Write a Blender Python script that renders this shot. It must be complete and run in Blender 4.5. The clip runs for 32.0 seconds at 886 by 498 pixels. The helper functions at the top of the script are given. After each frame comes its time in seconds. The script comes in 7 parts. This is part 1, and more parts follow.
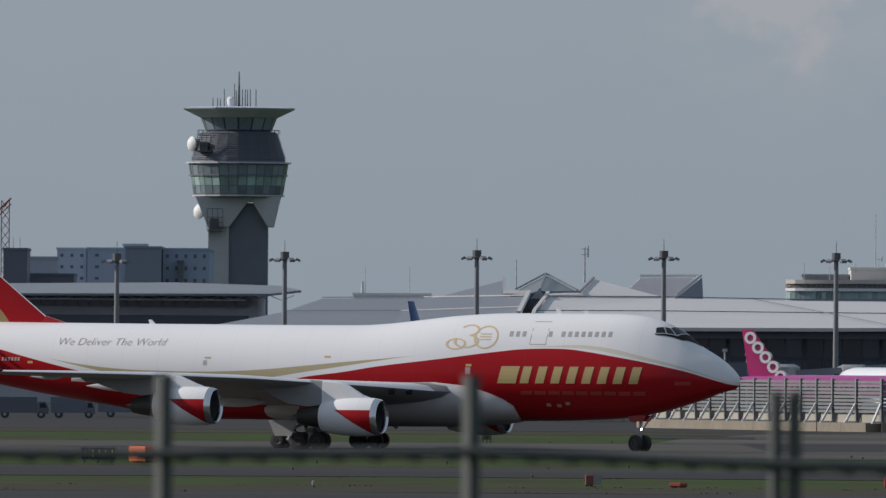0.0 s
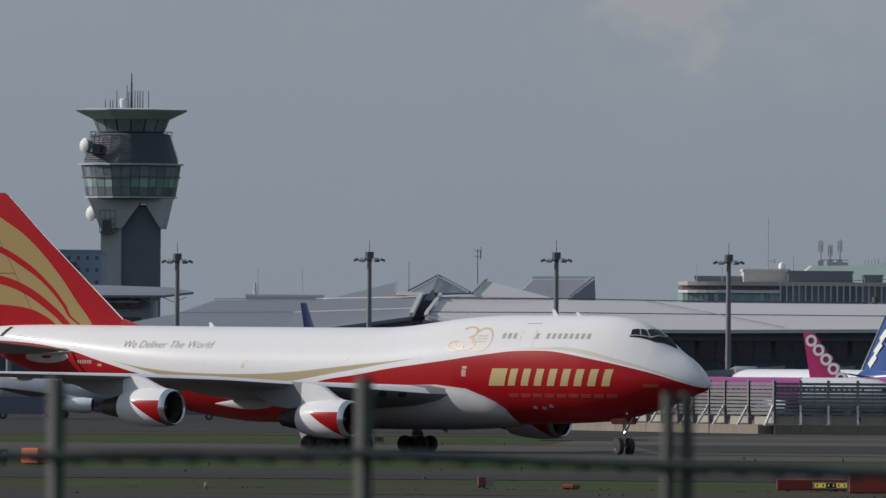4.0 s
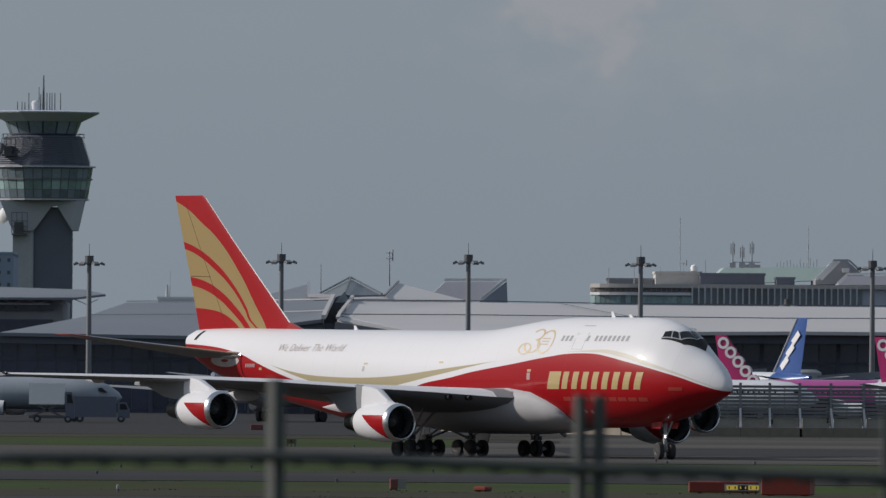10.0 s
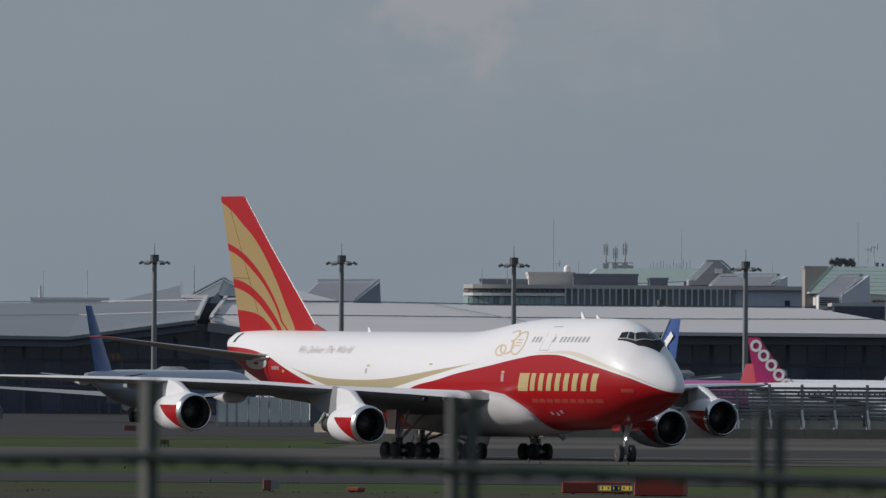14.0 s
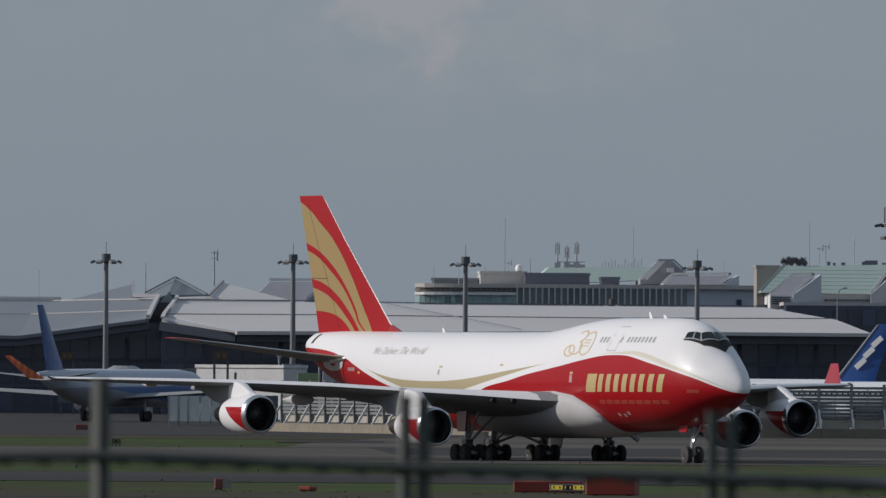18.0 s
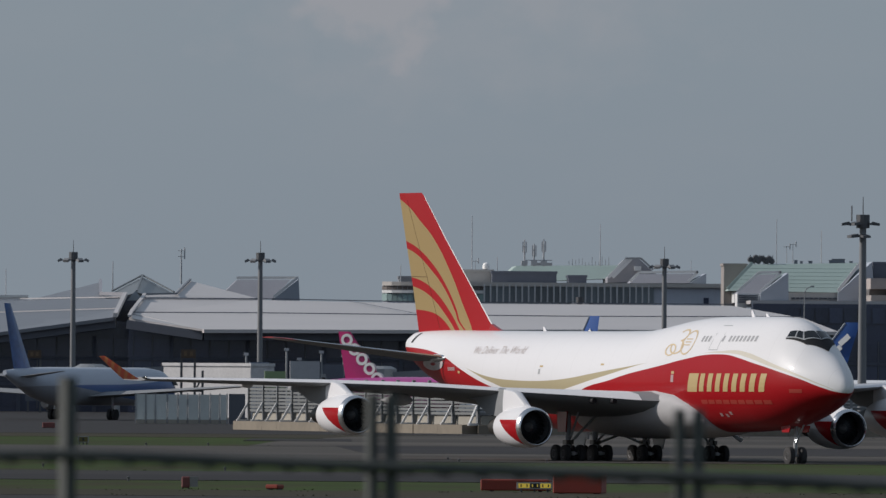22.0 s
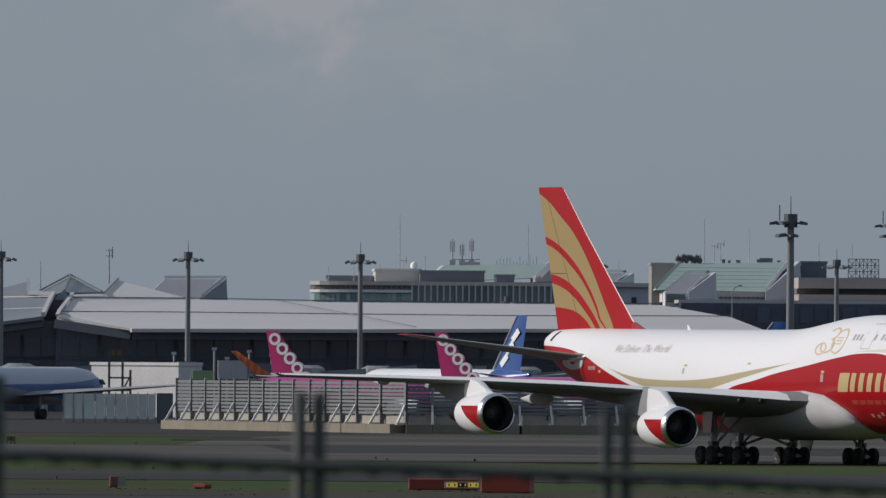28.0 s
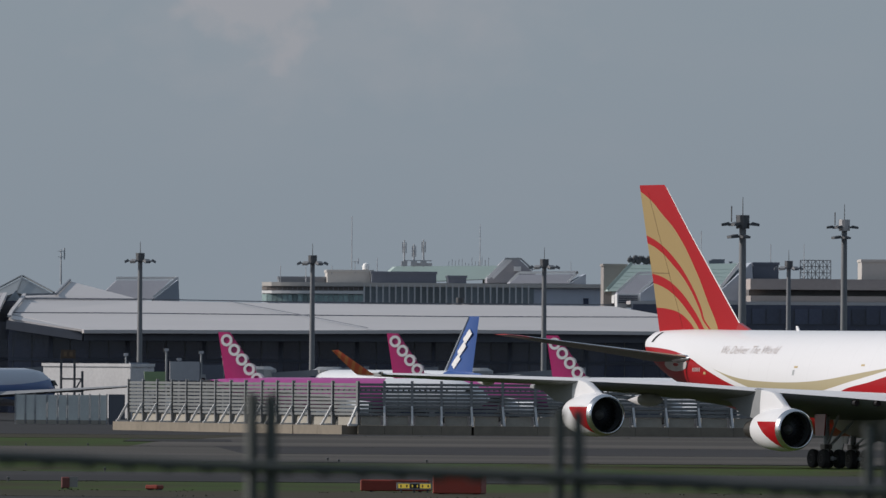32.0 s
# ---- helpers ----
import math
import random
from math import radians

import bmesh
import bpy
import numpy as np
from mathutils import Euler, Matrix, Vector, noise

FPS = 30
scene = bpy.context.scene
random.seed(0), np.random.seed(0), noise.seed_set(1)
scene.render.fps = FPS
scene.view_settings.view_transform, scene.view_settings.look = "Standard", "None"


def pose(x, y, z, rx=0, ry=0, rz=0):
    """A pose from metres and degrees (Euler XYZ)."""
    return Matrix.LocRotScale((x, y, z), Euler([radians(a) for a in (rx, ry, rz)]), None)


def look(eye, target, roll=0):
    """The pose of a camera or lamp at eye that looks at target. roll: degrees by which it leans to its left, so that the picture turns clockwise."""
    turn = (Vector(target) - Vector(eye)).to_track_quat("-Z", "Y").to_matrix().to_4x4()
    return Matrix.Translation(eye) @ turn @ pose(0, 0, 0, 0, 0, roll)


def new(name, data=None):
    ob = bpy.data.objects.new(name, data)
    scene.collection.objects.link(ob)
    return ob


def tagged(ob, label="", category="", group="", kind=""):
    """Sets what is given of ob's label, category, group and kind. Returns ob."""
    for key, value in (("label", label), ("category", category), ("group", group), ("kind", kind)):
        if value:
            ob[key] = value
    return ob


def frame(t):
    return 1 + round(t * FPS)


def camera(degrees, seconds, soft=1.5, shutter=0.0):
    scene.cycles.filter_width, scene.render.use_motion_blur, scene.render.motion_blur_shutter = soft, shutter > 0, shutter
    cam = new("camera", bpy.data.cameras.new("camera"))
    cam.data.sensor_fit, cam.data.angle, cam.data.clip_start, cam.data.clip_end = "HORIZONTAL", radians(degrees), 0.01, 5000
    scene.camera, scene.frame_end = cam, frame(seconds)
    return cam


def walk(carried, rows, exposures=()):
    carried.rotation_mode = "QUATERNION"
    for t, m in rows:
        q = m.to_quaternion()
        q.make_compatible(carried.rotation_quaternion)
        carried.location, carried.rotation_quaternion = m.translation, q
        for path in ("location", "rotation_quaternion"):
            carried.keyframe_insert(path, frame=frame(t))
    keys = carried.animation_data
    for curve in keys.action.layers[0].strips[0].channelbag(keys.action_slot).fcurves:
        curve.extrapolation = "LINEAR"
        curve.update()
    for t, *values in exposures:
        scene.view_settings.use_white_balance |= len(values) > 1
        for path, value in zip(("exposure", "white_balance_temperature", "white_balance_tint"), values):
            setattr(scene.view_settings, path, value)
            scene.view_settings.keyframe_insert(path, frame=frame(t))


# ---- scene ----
# ---- camera ----
EYE = (0.0, 0.0, 6.0)
ROLL = 0.401
cam = camera(3.4543, 32.0, soft=1.4)
cam.data.dof.use_dof = True
cam.data.dof.focus_distance = 1000.0
cam.data.dof.aperture_fstop = 7.5
# seconds, pan to the right, tilt upwards (degrees)
PAN = [(0, 0.0000, 0.4628), (0.5, 0.0746, 0.4630), (1, 0.1525, 0.4645), (1.5, 0.2185, 0.4654), (2, 0.2863, 0.4649), (2.5, 0.3404, 0.4670), (4.5, 0.4234, 0.4725), (5, 0.4234, 0.4719), (5.5, 0.4190, 0.4764), (6, 0.4322, 0.4781), (6.5, 0.4645, 0.4804), (7, 0.5402, 0.4788), (7.5, 0.6025, 0.4806), (8, 0.6387, 0.4839), (8.5, 0.6899, 0.4864), (9, 0.7170, 0.4845), (9.5, 0.7296, 0.4852), (10, 0.7620, 0.4832), (10.5, 0.8094, 0.4844), (11, 0.8474, 0.4887), (11.5, 0.9302, 0.4868), (12, 1.0083, 0.4880), (12.5, 1.0645, 0.4988), (13, 1.1074, 0.4872), (13.5, 1.1858, 0.4886), (14, 1.2565, 0.4891), (14.5, 1.3290, 0.4896), (16.5, 1.4304, 0.4837), (17, 1.4450, 0.4871), (17.5, 1.4392, 0.4882), (18, 1.4451, 0.4871), (18.5, 1.4655, 0.4845), (19, 1.4834, 0.4800), (19.5, 1.4941, 0.4869), (20, 1.5084, 0.4838), (20.5, 1.5162, 0.4804), (21, 1.5307, 0.4824), (21.5, 1.5490, 0.4856), (22, 1.5733, 0.4812), (22.5, 1.5953, 0.4859), (23, 1.6181, 0.4815), (23.5, 1.6438, 0.4863), (24, 1.6621, 0.4855), (24.5, 1.6703, 0.4821), (26.5, 1.7745, 0.4819), (27, 1.8112, 0.4829), (27.5, 1.8355, 0.4810), (28, 1.8548, 0.4803), (28.5, 1.8730, 0.4813), (29, 1.8945, 0.4806), (29.5, 1.9170, 0.4816), (30, 1.9451, 0.4832), (30.5, 1.9611, 0.4819), (31, 1.9837, 0.4812), (31.5, 2.0140, 0.4823), (32, 2.0420, 0.4860)]
walk(cam, [(t, Matrix.Translation(EYE) @ pose(0, 0, 0, 0, 0, -p) @ pose(0, 0, 0, 90 + e) @ pose(0, 0, 0, 0, 0, ROLL))
           for t, p, e in PAN],
     [(0, 0.27, 6340, 13), (2, 0.22, 6340, 13), (6, 0.0, 6340, 13), (28, 0.03, 6340, 13), (32, 0.1, 6340, 13)])

# ---- light ----
SUN = Vector((-0.88, 0.139, 0.454)).normalized()
world = bpy.data.worlds.new("sky")
scene.world = world
world.use_nodes = True
wt = world.node_tree
sky = wt.nodes.new("ShaderNodeTexSky")
sky.sky_type = "NISHITA"
sky.sun_disc = False
sky.sun_elevation = math.asin(SUN.z)
sky.sun_rotation = math.atan2(SUN.x, SUN.y)
sky.air_density, sky.dust_density, sky.ozone_density = 1.0, 1.6, 3.0
wc = wt.nodes.new("ShaderNodeTexCoord")
wz = wt.nodes.new("ShaderNodeSeparateXYZ")
wt.links.new(wc.outputs["Generated"], wz.inputs[0])


def sky_calc(op, a, b=0.0, clamp=False):
    n = wt.nodes.new("ShaderNodeMath")
    n.operation, n.use_clamp = op, clamp
    for i, v in enumerate((a, b)):
        if isinstance(v, (int, float)):
            n.inputs[i].default_value = v
        else:
            wt.links.new(v, n.inputs[i])
    return n.outputs[0]


def sky_noise(scale, detail, stretch):
    m = wt.nodes.new("ShaderNodeMapping")
    m.inputs["Scale"].default_value = stretch
    n = wt.nodes.new("ShaderNodeTexNoise")
    n.inputs["Scale"].default_value, n.inputs["Detail"].default_value = scale, detail
    wt.links.new(wc.outputs["Generated"], m.inputs["Vector"])
    wt.links.new(m.outputs["Vector"], n.inputs["Vector"])
    return n.outputs["Fac"]


billow = sky_calc("SUBTRACT", sky_noise(260.0, 8.0, (1, 1, 1.3)), 0.5)
wisp = sky_calc("SUBTRACT", sky_noise(60.0, 4.0, (1, 1, 2.6)), 0.5)


def cumulus(x, z, rx, rz, soft, strength):
    """A ragged heap of cloud round the direction (x, z) near the view line."""
    dx = sky_calc("POWER", sky_calc("ABSOLUTE", sky_calc("DIVIDE", sky_calc("SUBTRACT", wz.outputs[0], x), rx)), 2.0)
    dz = sky_calc("POWER", sky_calc("ABSOLUTE", sky_calc("DIVIDE", sky_calc("SUBTRACT", wz.outputs[2], z), rz)), 2.0)
    d = sky_calc("ADD", sky_calc("ADD", dx, dz), sky_calc("MULTIPLY", billow, 4.6))
    f = sky_calc("DIVIDE", sky_calc("SUBTRACT", 1.0 + soft, d), 2 * soft, True)
    return sky_calc("MULTIPLY", f, strength)


heap = sky_calc("MAXIMUM", cumulus(0.0229, 0.0264, 0.0050, 0.0050, 0.6, 0.42), cumulus(0.0335, 0.0272, 0.0066, 0.0052, 0.9, 0.24))
heap = sky_calc("MAXIMUM", heap, cumulus(0.0285, 0.0235, 0.0130, 0.0046, 0.9, 0.14))
veil = sky_calc("MULTIPLY", wisp, 0.22, True)
haze = wt.nodes.new("ShaderNodeMixRGB")
haze.inputs["Fac"].default_value = 0.82
haze.inputs["Color2"].default_value = (2.3, 2.8, 3.25, 1)
cloud = wt.nodes.new("ShaderNodeMixRGB")
cloud.inputs["Color2"].default_value = (3.75, 3.5, 3.5, 1)
wb = wt.nodes["Background"]
wb.inputs["Strength"].default_value = 0.1
wt.links.new(sky.outputs["Color"], haze.inputs["Color1"])
wt.links.new(haze.outputs["Color"], cloud.inputs["Color1"])
wt.links.new(sky_calc("ADD", heap, veil, True), cloud.inputs["Fac"])
wt.links.new(cloud.outputs["Color"], wb.inputs["Color"])
sun = new("sun", bpy.data.lights.new("sun", "SUN"))
sun.data.energy, sun.data.angle, sun.data.color = 3.15, radians(0.6), (1.0, 0.94, 0.85)
sun.matrix_basis = look(SUN * 100, (0, 0, 0))


# ---- mesh helpers ----
def part(name, bm, material, parent=None, label="", smooth=False):
    me = bpy.data.meshes.new(name)
    bmesh.ops.recalc_face_normals(bm, faces=bm.faces)
    bm.to_mesh(me)
    bm.free()
    if smooth:
        me.polygons.foreach_set("use_smooth", [True] * len(me.polygons))
        me.set_sharp_from_angle(angle=radians(38))
    for m in (material if isinstance(material, (list, tuple)) else [material]):
        me.materials.append(m)
    ob = new(name, me)
    if parent is not None:
        ob.parent = parent
    if label:
        ob["label"] = label
    return ob


def again(name, ob, parent, m):
    """Another object on ob's mesh."""
    o = new(name, ob.data)
    o.parent = parent
    o.matrix_basis = m
    return o


def thing(name, at, label, category, group="", kind="", rz=0):
    e = new(name)
    e.matrix_basis = pose(*at, 0, 0, rz)
    e.empty_display_size = 0.5
    return tagged(e, label, category, group, kind)


def box(bm, lo, hi, m=None):
    v = [bm.verts.new((x, y, z)) for x in (lo[0], hi[0]) for y in (lo[1], hi[1]) for z in (lo[2], hi[2])]
    if m:
        for p in v:
            p.co = m @ p.co
    for q in ((0, 1, 3, 2), (4, 6, 7, 5), (0, 4, 5, 1), (2, 3, 7, 6), (0, 2, 6, 4), (1, 5, 7, 3)):
        bm.faces.new([v[i] for i in q])
    return bm


def bar(bm, a, b, w, h=None, up=(0, 0, 1)):
    """A beam of section w x h from a to b."""
    a, b = Vector(a), Vector(b)
    h = h or w
    d = (b - a)
    s = d.cross(Vector(up))
    if s.length < 1e-4:
        s = Vector((1, 0, 0))
    s.normalize()
    t = s.cross(d).normalized()
    v = [bm.verts.new(p + s * i * w / 2 + t * j * h / 2) for p in (a, b) for i, j in ((-1, -1), (1, -1), (1, 1), (-1, 1))]
    for q in ((0, 1, 2, 3), (4, 7, 6, 5), (0, 4, 5, 1), (1, 5, 6, 2), (2, 6, 7, 3), (3, 7, 4, 0)):
        bm.faces.new([v[i] for i in q])
    return bm


def rod(bm, a, b, r, r2=None, n=10):
    a, b = Vector(a), Vector(b)
    r2 = r if r2 is None else r2
    d = (b - a).normalized()
    s = d.cross(Vector((0.31, 0.2, 0.93))).normalized()
    t = d.cross(s)
    ra = [bm.verts.new(a + (s * math.cos(k * 2 * math.pi / n) + t * math.sin(k * 2 * math.pi / n)) * r) for k in range(n)]
    rb = [bm.verts.new(b + (s * math.cos(k * 2 * math.pi / n) + t * math.sin(k * 2 * math.pi / n)) * r2) for k in range(n)]
    for k in range(n):
        bm.faces.new((ra[k], ra[(k + 1) % n], rb[(k + 1) % n], rb[k]))
    bm.faces.new(ra[::-1])
    bm.faces.new(rb)
    return bm


def loft(bm, rings, cap=True, closed=True):
    vs = [[bm.verts.new(p) for p in r] for r in rings]
    n = len(rings[0])
    for a, b in zip(vs, vs[1:]):
        for k in range(n if closed else n - 1):
            bm.faces.new((a[k], a[(k + 1) % n], b[(k + 1) % n], b[k]))
    if cap:
        bm.faces.new(vs[0][::-1])
        bm.faces.new(vs[-1])
    return bm


def turned(bm, prof, n=28, axis="x", m=None, cap=True):
    """A body of revolution: prof holds (along, radius)."""
    rings = []
    for a, r in prof:
        ring = []
        for k in range(n):
            c, s = math.cos(k * 2 * math.pi / n) * r, math.sin(k * 2 * math.pi / n) * r
            p = Vector((a, c, s)) if axis == "x" else Vector((c, a, s)) if axis == "y" else Vector((c, s, a))
            ring.append(m @ p if m else p)
        rings.append(ring)
    return loft(bm, rings, cap)


def slab(bm, outline, axis, lo, hi):
    """A flat outline pushed from lo to hi along an axis; the outline's pairs lie on the other two."""
    def at(p, d):
        return {"x": (d, p[0], p[1]), "y": (p[0], d, p[1]), "z": (p[0], p[1], d)}[axis]
    return loft(bm, [[at(p, lo) for p in outline], [at(p, hi) for p in outline]])


# ---- materials ----
def node(nt, kind, **kw):
    n = nt.nodes.new(kind)
    for k, v in kw.items():
        n.inputs[k.replace("_", " ")].default_value = v
    return n


def calc(nt, op, a, b=None):
    n = nt.nodes.new("ShaderNodeMath")
    n.operation = op
    for i, v in enumerate((a, b)):
        if v is None:
            continue
        if isinstance(v, (int, float)):
            n.inputs[i].default_value = v
        else:
            nt.links.new(v, n.inputs[i])
    return n.outputs[0]


def blend(nt, fac, a, b, mode="MIX"):
    n = nt.nodes.new("ShaderNodeMixRGB")
    n.blend_type = mode
    for i, v in enumerate((fac, a, b)):
        if hasattr(v, "is_output"):
            nt.links.new(v, n.inputs[i])
        elif isinstance(v, (int, float)):
            n.inputs[i].default_value = v
        else:
            n.inputs[i].default_value = (*v, 1)
    return n.outputs[0]


def mat(name, col, rough=0.5, metal=0.0, var=0.18, scale=0.6, fine=8.0, bump=0.0, coat=0.0, spec=0.5, stretch=(1, 1, 1), pieces=0.0, second=None, patch=(1, 1, 1)):
    m = bpy.data.materials.new(name)
    m.use_nodes = True
    nt = m.node_tree
    bs = nt.nodes["Principled BSDF"]
    tc = nt.nodes.new("ShaderNodeTexCoord")
    mp = nt.nodes.new("ShaderNodeMapping")
    mp.inputs["Scale"].default_value = stretch
    nt.links.new(tc.outputs["Object"], mp.inputs["Vector"])
    n1 = node(nt, "ShaderNodeTexNoise", Scale=scale, Detail=4.0)
    n2 = node(nt, "ShaderNodeTexNoise", Scale=scale * fine, Detail=3.0)
    for n in (n1, n2):
        nt.links.new(mp.outputs["Vector"], n.inputs["Vector"])
    f = calc(nt, "ADD", calc(nt, "MULTIPLY", n1.outputs["Fac"], 0.6), calc(nt, "MULTIPLY", n2.outputs["Fac"], 0.4))
    if pieces:
        oi = nt.nodes.new("ShaderNodeObjectInfo")
        f = calc(nt, "ADD", f, calc(nt, "MULTIPLY", calc(nt, "SUBTRACT", oi.outputs["Random"], 0.5), pieces))
    k = calc(nt, "ADD", calc(nt, "MULTIPLY", calc(nt, "SUBTRACT", f, 0.5), var * 2.6), 1.0)
    c = blend(nt, 1.0, col, (1, 1, 1), "MULTIPLY")
    mul = c.node
    cmb = nt.nodes.new("ShaderNodeCombineXYZ")
    for i in range(3):
        nt.links.new(k, cmb.inputs[i])
    nt.links.new(cmb.outputs[0], mul.inputs[2])
    if second:
        m2 = nt.nodes.new("ShaderNodeMapping")
        m2.inputs["Scale"].default_value = patch
        n3 = node(nt, "ShaderNodeTexNoise", Scale=1.0, Detail=5.0, Roughness=0.62)
        nt.links.new(tc.outputs["Object"], m2.inputs["Vector"])
        nt.links.new(m2.outputs["Vector"], n3.inputs["Vector"])
        mix = calc(nt, "MULTIPLY", calc(nt, "SUBTRACT", n3.outputs["Fac"], 0.44), 5.0)
        mix.node.use_clamp = True
        mul.inputs[1].default_value = (*col, 1)
        nt.links.new(blend(nt, mix, col, second), mul.inputs[1])
    nt.links.new(c, bs.inputs["Base Color"])
    bs.inputs["Metallic"].default_value = metal
    bs.inputs["Specular IOR Level"].default_value = spec
    bs.inputs["Coat Weight"].default_value = coat
    bs.inputs["Coat Roughness"].default_value = 0.06
    nt.links.new(calc(nt, "ADD", rough - 0.06, calc(nt, "MULTIPLY", n2.outputs["Fac"], 0.12)), bs.inputs["Roughness"])
    if bump:
        b = node(nt, "ShaderNodeBump", Strength=bump, Distance=0.05)
        nt.links.new(n2.outputs["Fac"], b.inputs["Height"])
        nt.links.new(b.outputs["Normal"], bs.inputs["Normal"])
    return m


def under(nt, x, z, pts, x0, x1, z0, z1):
    """1 where z lies under the curve through pts, given as (x, z)."""
    fc = nt.nodes.new("ShaderNodeFloatCurve")
    cu = fc.mapping.curves[0]
    q = [((a - x0) / (x1 - x0), (b - z0) / (z1 - z0)) for a, b in pts]
    cu.points[0].location, cu.points[1].location = q[0], q[-1]
    for a, b in q[1:-1]:
        cu.points.new(a, b)
    fc.mapping.update()
    xx = calc(nt, "DIVIDE", calc(nt, "SUBTRACT", x, x0), x1 - x0)
    nt.links.new(xx, fc.inputs["Value"])
    zz = calc(nt, "DIVIDE", calc(nt, "SUBTRACT", z, z0), z1 - z0)
    s = calc(nt, "MULTIPLY", calc(nt, "SUBTRACT", fc.outputs[0], zz), (z1 - z0) * 40)
    n = calc(nt, "ADD", s, 0.5)
    n.node.use_clamp = True
    return n


RED = (0.35, 0.004, 0.009)
GOLD = (0.34, 0.245, 0.108)
WHITE = (0.76, 0.755, 0.77)


def paint(name, build):
    """Glossy aircraft paint whose colour build() mixes from aft distance x and height z."""
    m = bpy.data.materials.new(name)
    m.use_nodes = True
    nt = m.node_tree
    bs = nt.nodes["Principled BSDF"]
    tc = nt.nodes.new("ShaderNodeTexCoord")
    sep = nt.nodes.new("ShaderNodeSeparateXYZ")
    nt.links.new(tc.outputs["Object"], sep.inputs[0])
    x = calc(nt, "MULTIPLY", sep.outputs[0], -1.0)
    col = build(nt, x, sep.outputs[2])
    dirt = node(nt, "ShaderNodeTexNoise", Scale=0.35, Detail=6.0)
    grain = node(nt, "ShaderNodeTexNoise", Scale=5.0, Detail=4.0)
    mp = nt.nodes.new("ShaderNodeMapping")
    mp.inputs["Scale"].default_value = (0.35, 1, 2.0)
    nt.links.new(tc.outputs["Object"], mp.inputs["Vector"])
    for n in (dirt, grain):
        nt.links.new(mp.outputs["Vector"], n.inputs["Vector"])
    f = calc(nt, "ADD", calc(nt, "MULTIPLY", dirt.outputs["Fac"], 0.06), calc(nt, "MULTIPLY", grain.outputs["Fac"], 0.03))
    # skin joints: thin lines every 2.9 m along the body and at three heights
    jx = calc(nt, "LESS_THAN", calc(nt, "ABSOLUTE", calc(nt, "SUBTRACT", calc(nt, "FRACT", calc(nt, "DIVIDE", x, 2.9)), 0.5)), 0.0045)
    jx = calc(nt, "MULTIPLY", jx, calc(nt, "LESS_THAN", x, 55.0))
    f = calc(nt, "ADD", f, calc(nt, "MULTIPLY", jx, 0.12))
    c = blend(nt, f, col, (0.16, 0.13, 0.12))
    nt.links.new(c, bs.inputs["Base Color"])
    bs.inputs["Specular IOR Level"].default_value = 0.07
    bs.inputs["Coat Weight"].default_value = 0.2
    bs.inputs["Coat Roughness"].default_value = 0.05
    nt.links.new(calc(nt, "ADD", 0.30, calc(nt, "MULTIPLY", grain.outputs["Fac"], 0.08)), bs.inputs["Roughness"])
    return m


def livery(nt, x, z):
    def cut(pts):
        return under(nt, x, z, pts, 0, 70, 0, 12)
    def between(top, low):
        return calc(nt, "MULTIPLY", cut(top), calc(nt, "SUBTRACT", 1.0, cut(low)))
    red = cut([(0, 4.8), (0.9, 4.92), (1.6, 5.13), (2.5, 5.42), (3.7, 5.8), (5.3, 6.18), (7.2, 6.57), (9, 6.88), (11.1, 7.22), (12.6, 7.40), (14.2, 7.44),
               (16.3, 7.38), (18, 7.21), (20, 6.98), (22, 6.72), (23.6, 6.53), (27.4, 6.08), (30.4, 5.62), (33.2, 5.27), (36, 4.7), (43, 4.3), (47, 4.85),
               (48.8, 5.12), (50.4, 5.40), (52.4, 5.80), (54.5, 6.27), (56.7, 6.79), (58.3, 7.17), (60, 7.45), (64, 7.85), (70, 8.0)])
    # the gold sweep along the flank
    top = [(0, 6.9), (20, 6.95), (24.6, 6.84), (27.5, 6.6), (30.2, 6.37), (33.3, 6.08), (36.4, 5.8), (39.2, 5.65), (42, 5.6), (45, 5.64),
           (48.2, 5.77), (50.8, 6.02), (52.9, 6.32), (54.8, 6.63), (58, 7.2), (70, 8.5)]
    low = [(0, 7.0), (20, 7.05), (24.6, 6.84), (27.5, 6.47), (30.1, 6.08), (33.2, 5.63), (35.7, 5.25), (38, 4.95), (42, 4.75), (46, 4.98),
           (48.5, 5.39), (50.7, 5.8), (52.9, 6.27), (54.8, 6.65), (58, 7.3), (70, 8.6)]
    gold = between(top, low)
    # the pale line over the red at the nose
    mid = [(0, 4.0), (1.2, 5.12), (2.4, 5.56), (3.7, 5.98), (5.3, 6.41), (7.1, 6.82), (8.5, 7.14), (10, 7.41), (11.7, 7.59), (13.9, 7.59), (15.7, 7.55), (18, 7.3), (40, 6), (70, 6)]
    half = {1.2: 0.02, 2.4: 0.04, 3.7: 0.06, 5.3: 0.09, 7.1: 0.13, 8.5: 0.15, 10: 0.15, 11.7: 0.12, 13.9: 0.06, 15.7: 0.02}
    pale = between([(a, b + half.get(a, -0.05)) for a, b in mid], [(a, b - half.get(a, -0.05)) for a, b in mid])
    c = blend(nt, gold, WHITE, (0.42, 0.36, 0.225))
    c = blend(nt, pale, c, (0.64, 0.60, 0.51))
    return blend(nt, red, c, RED)


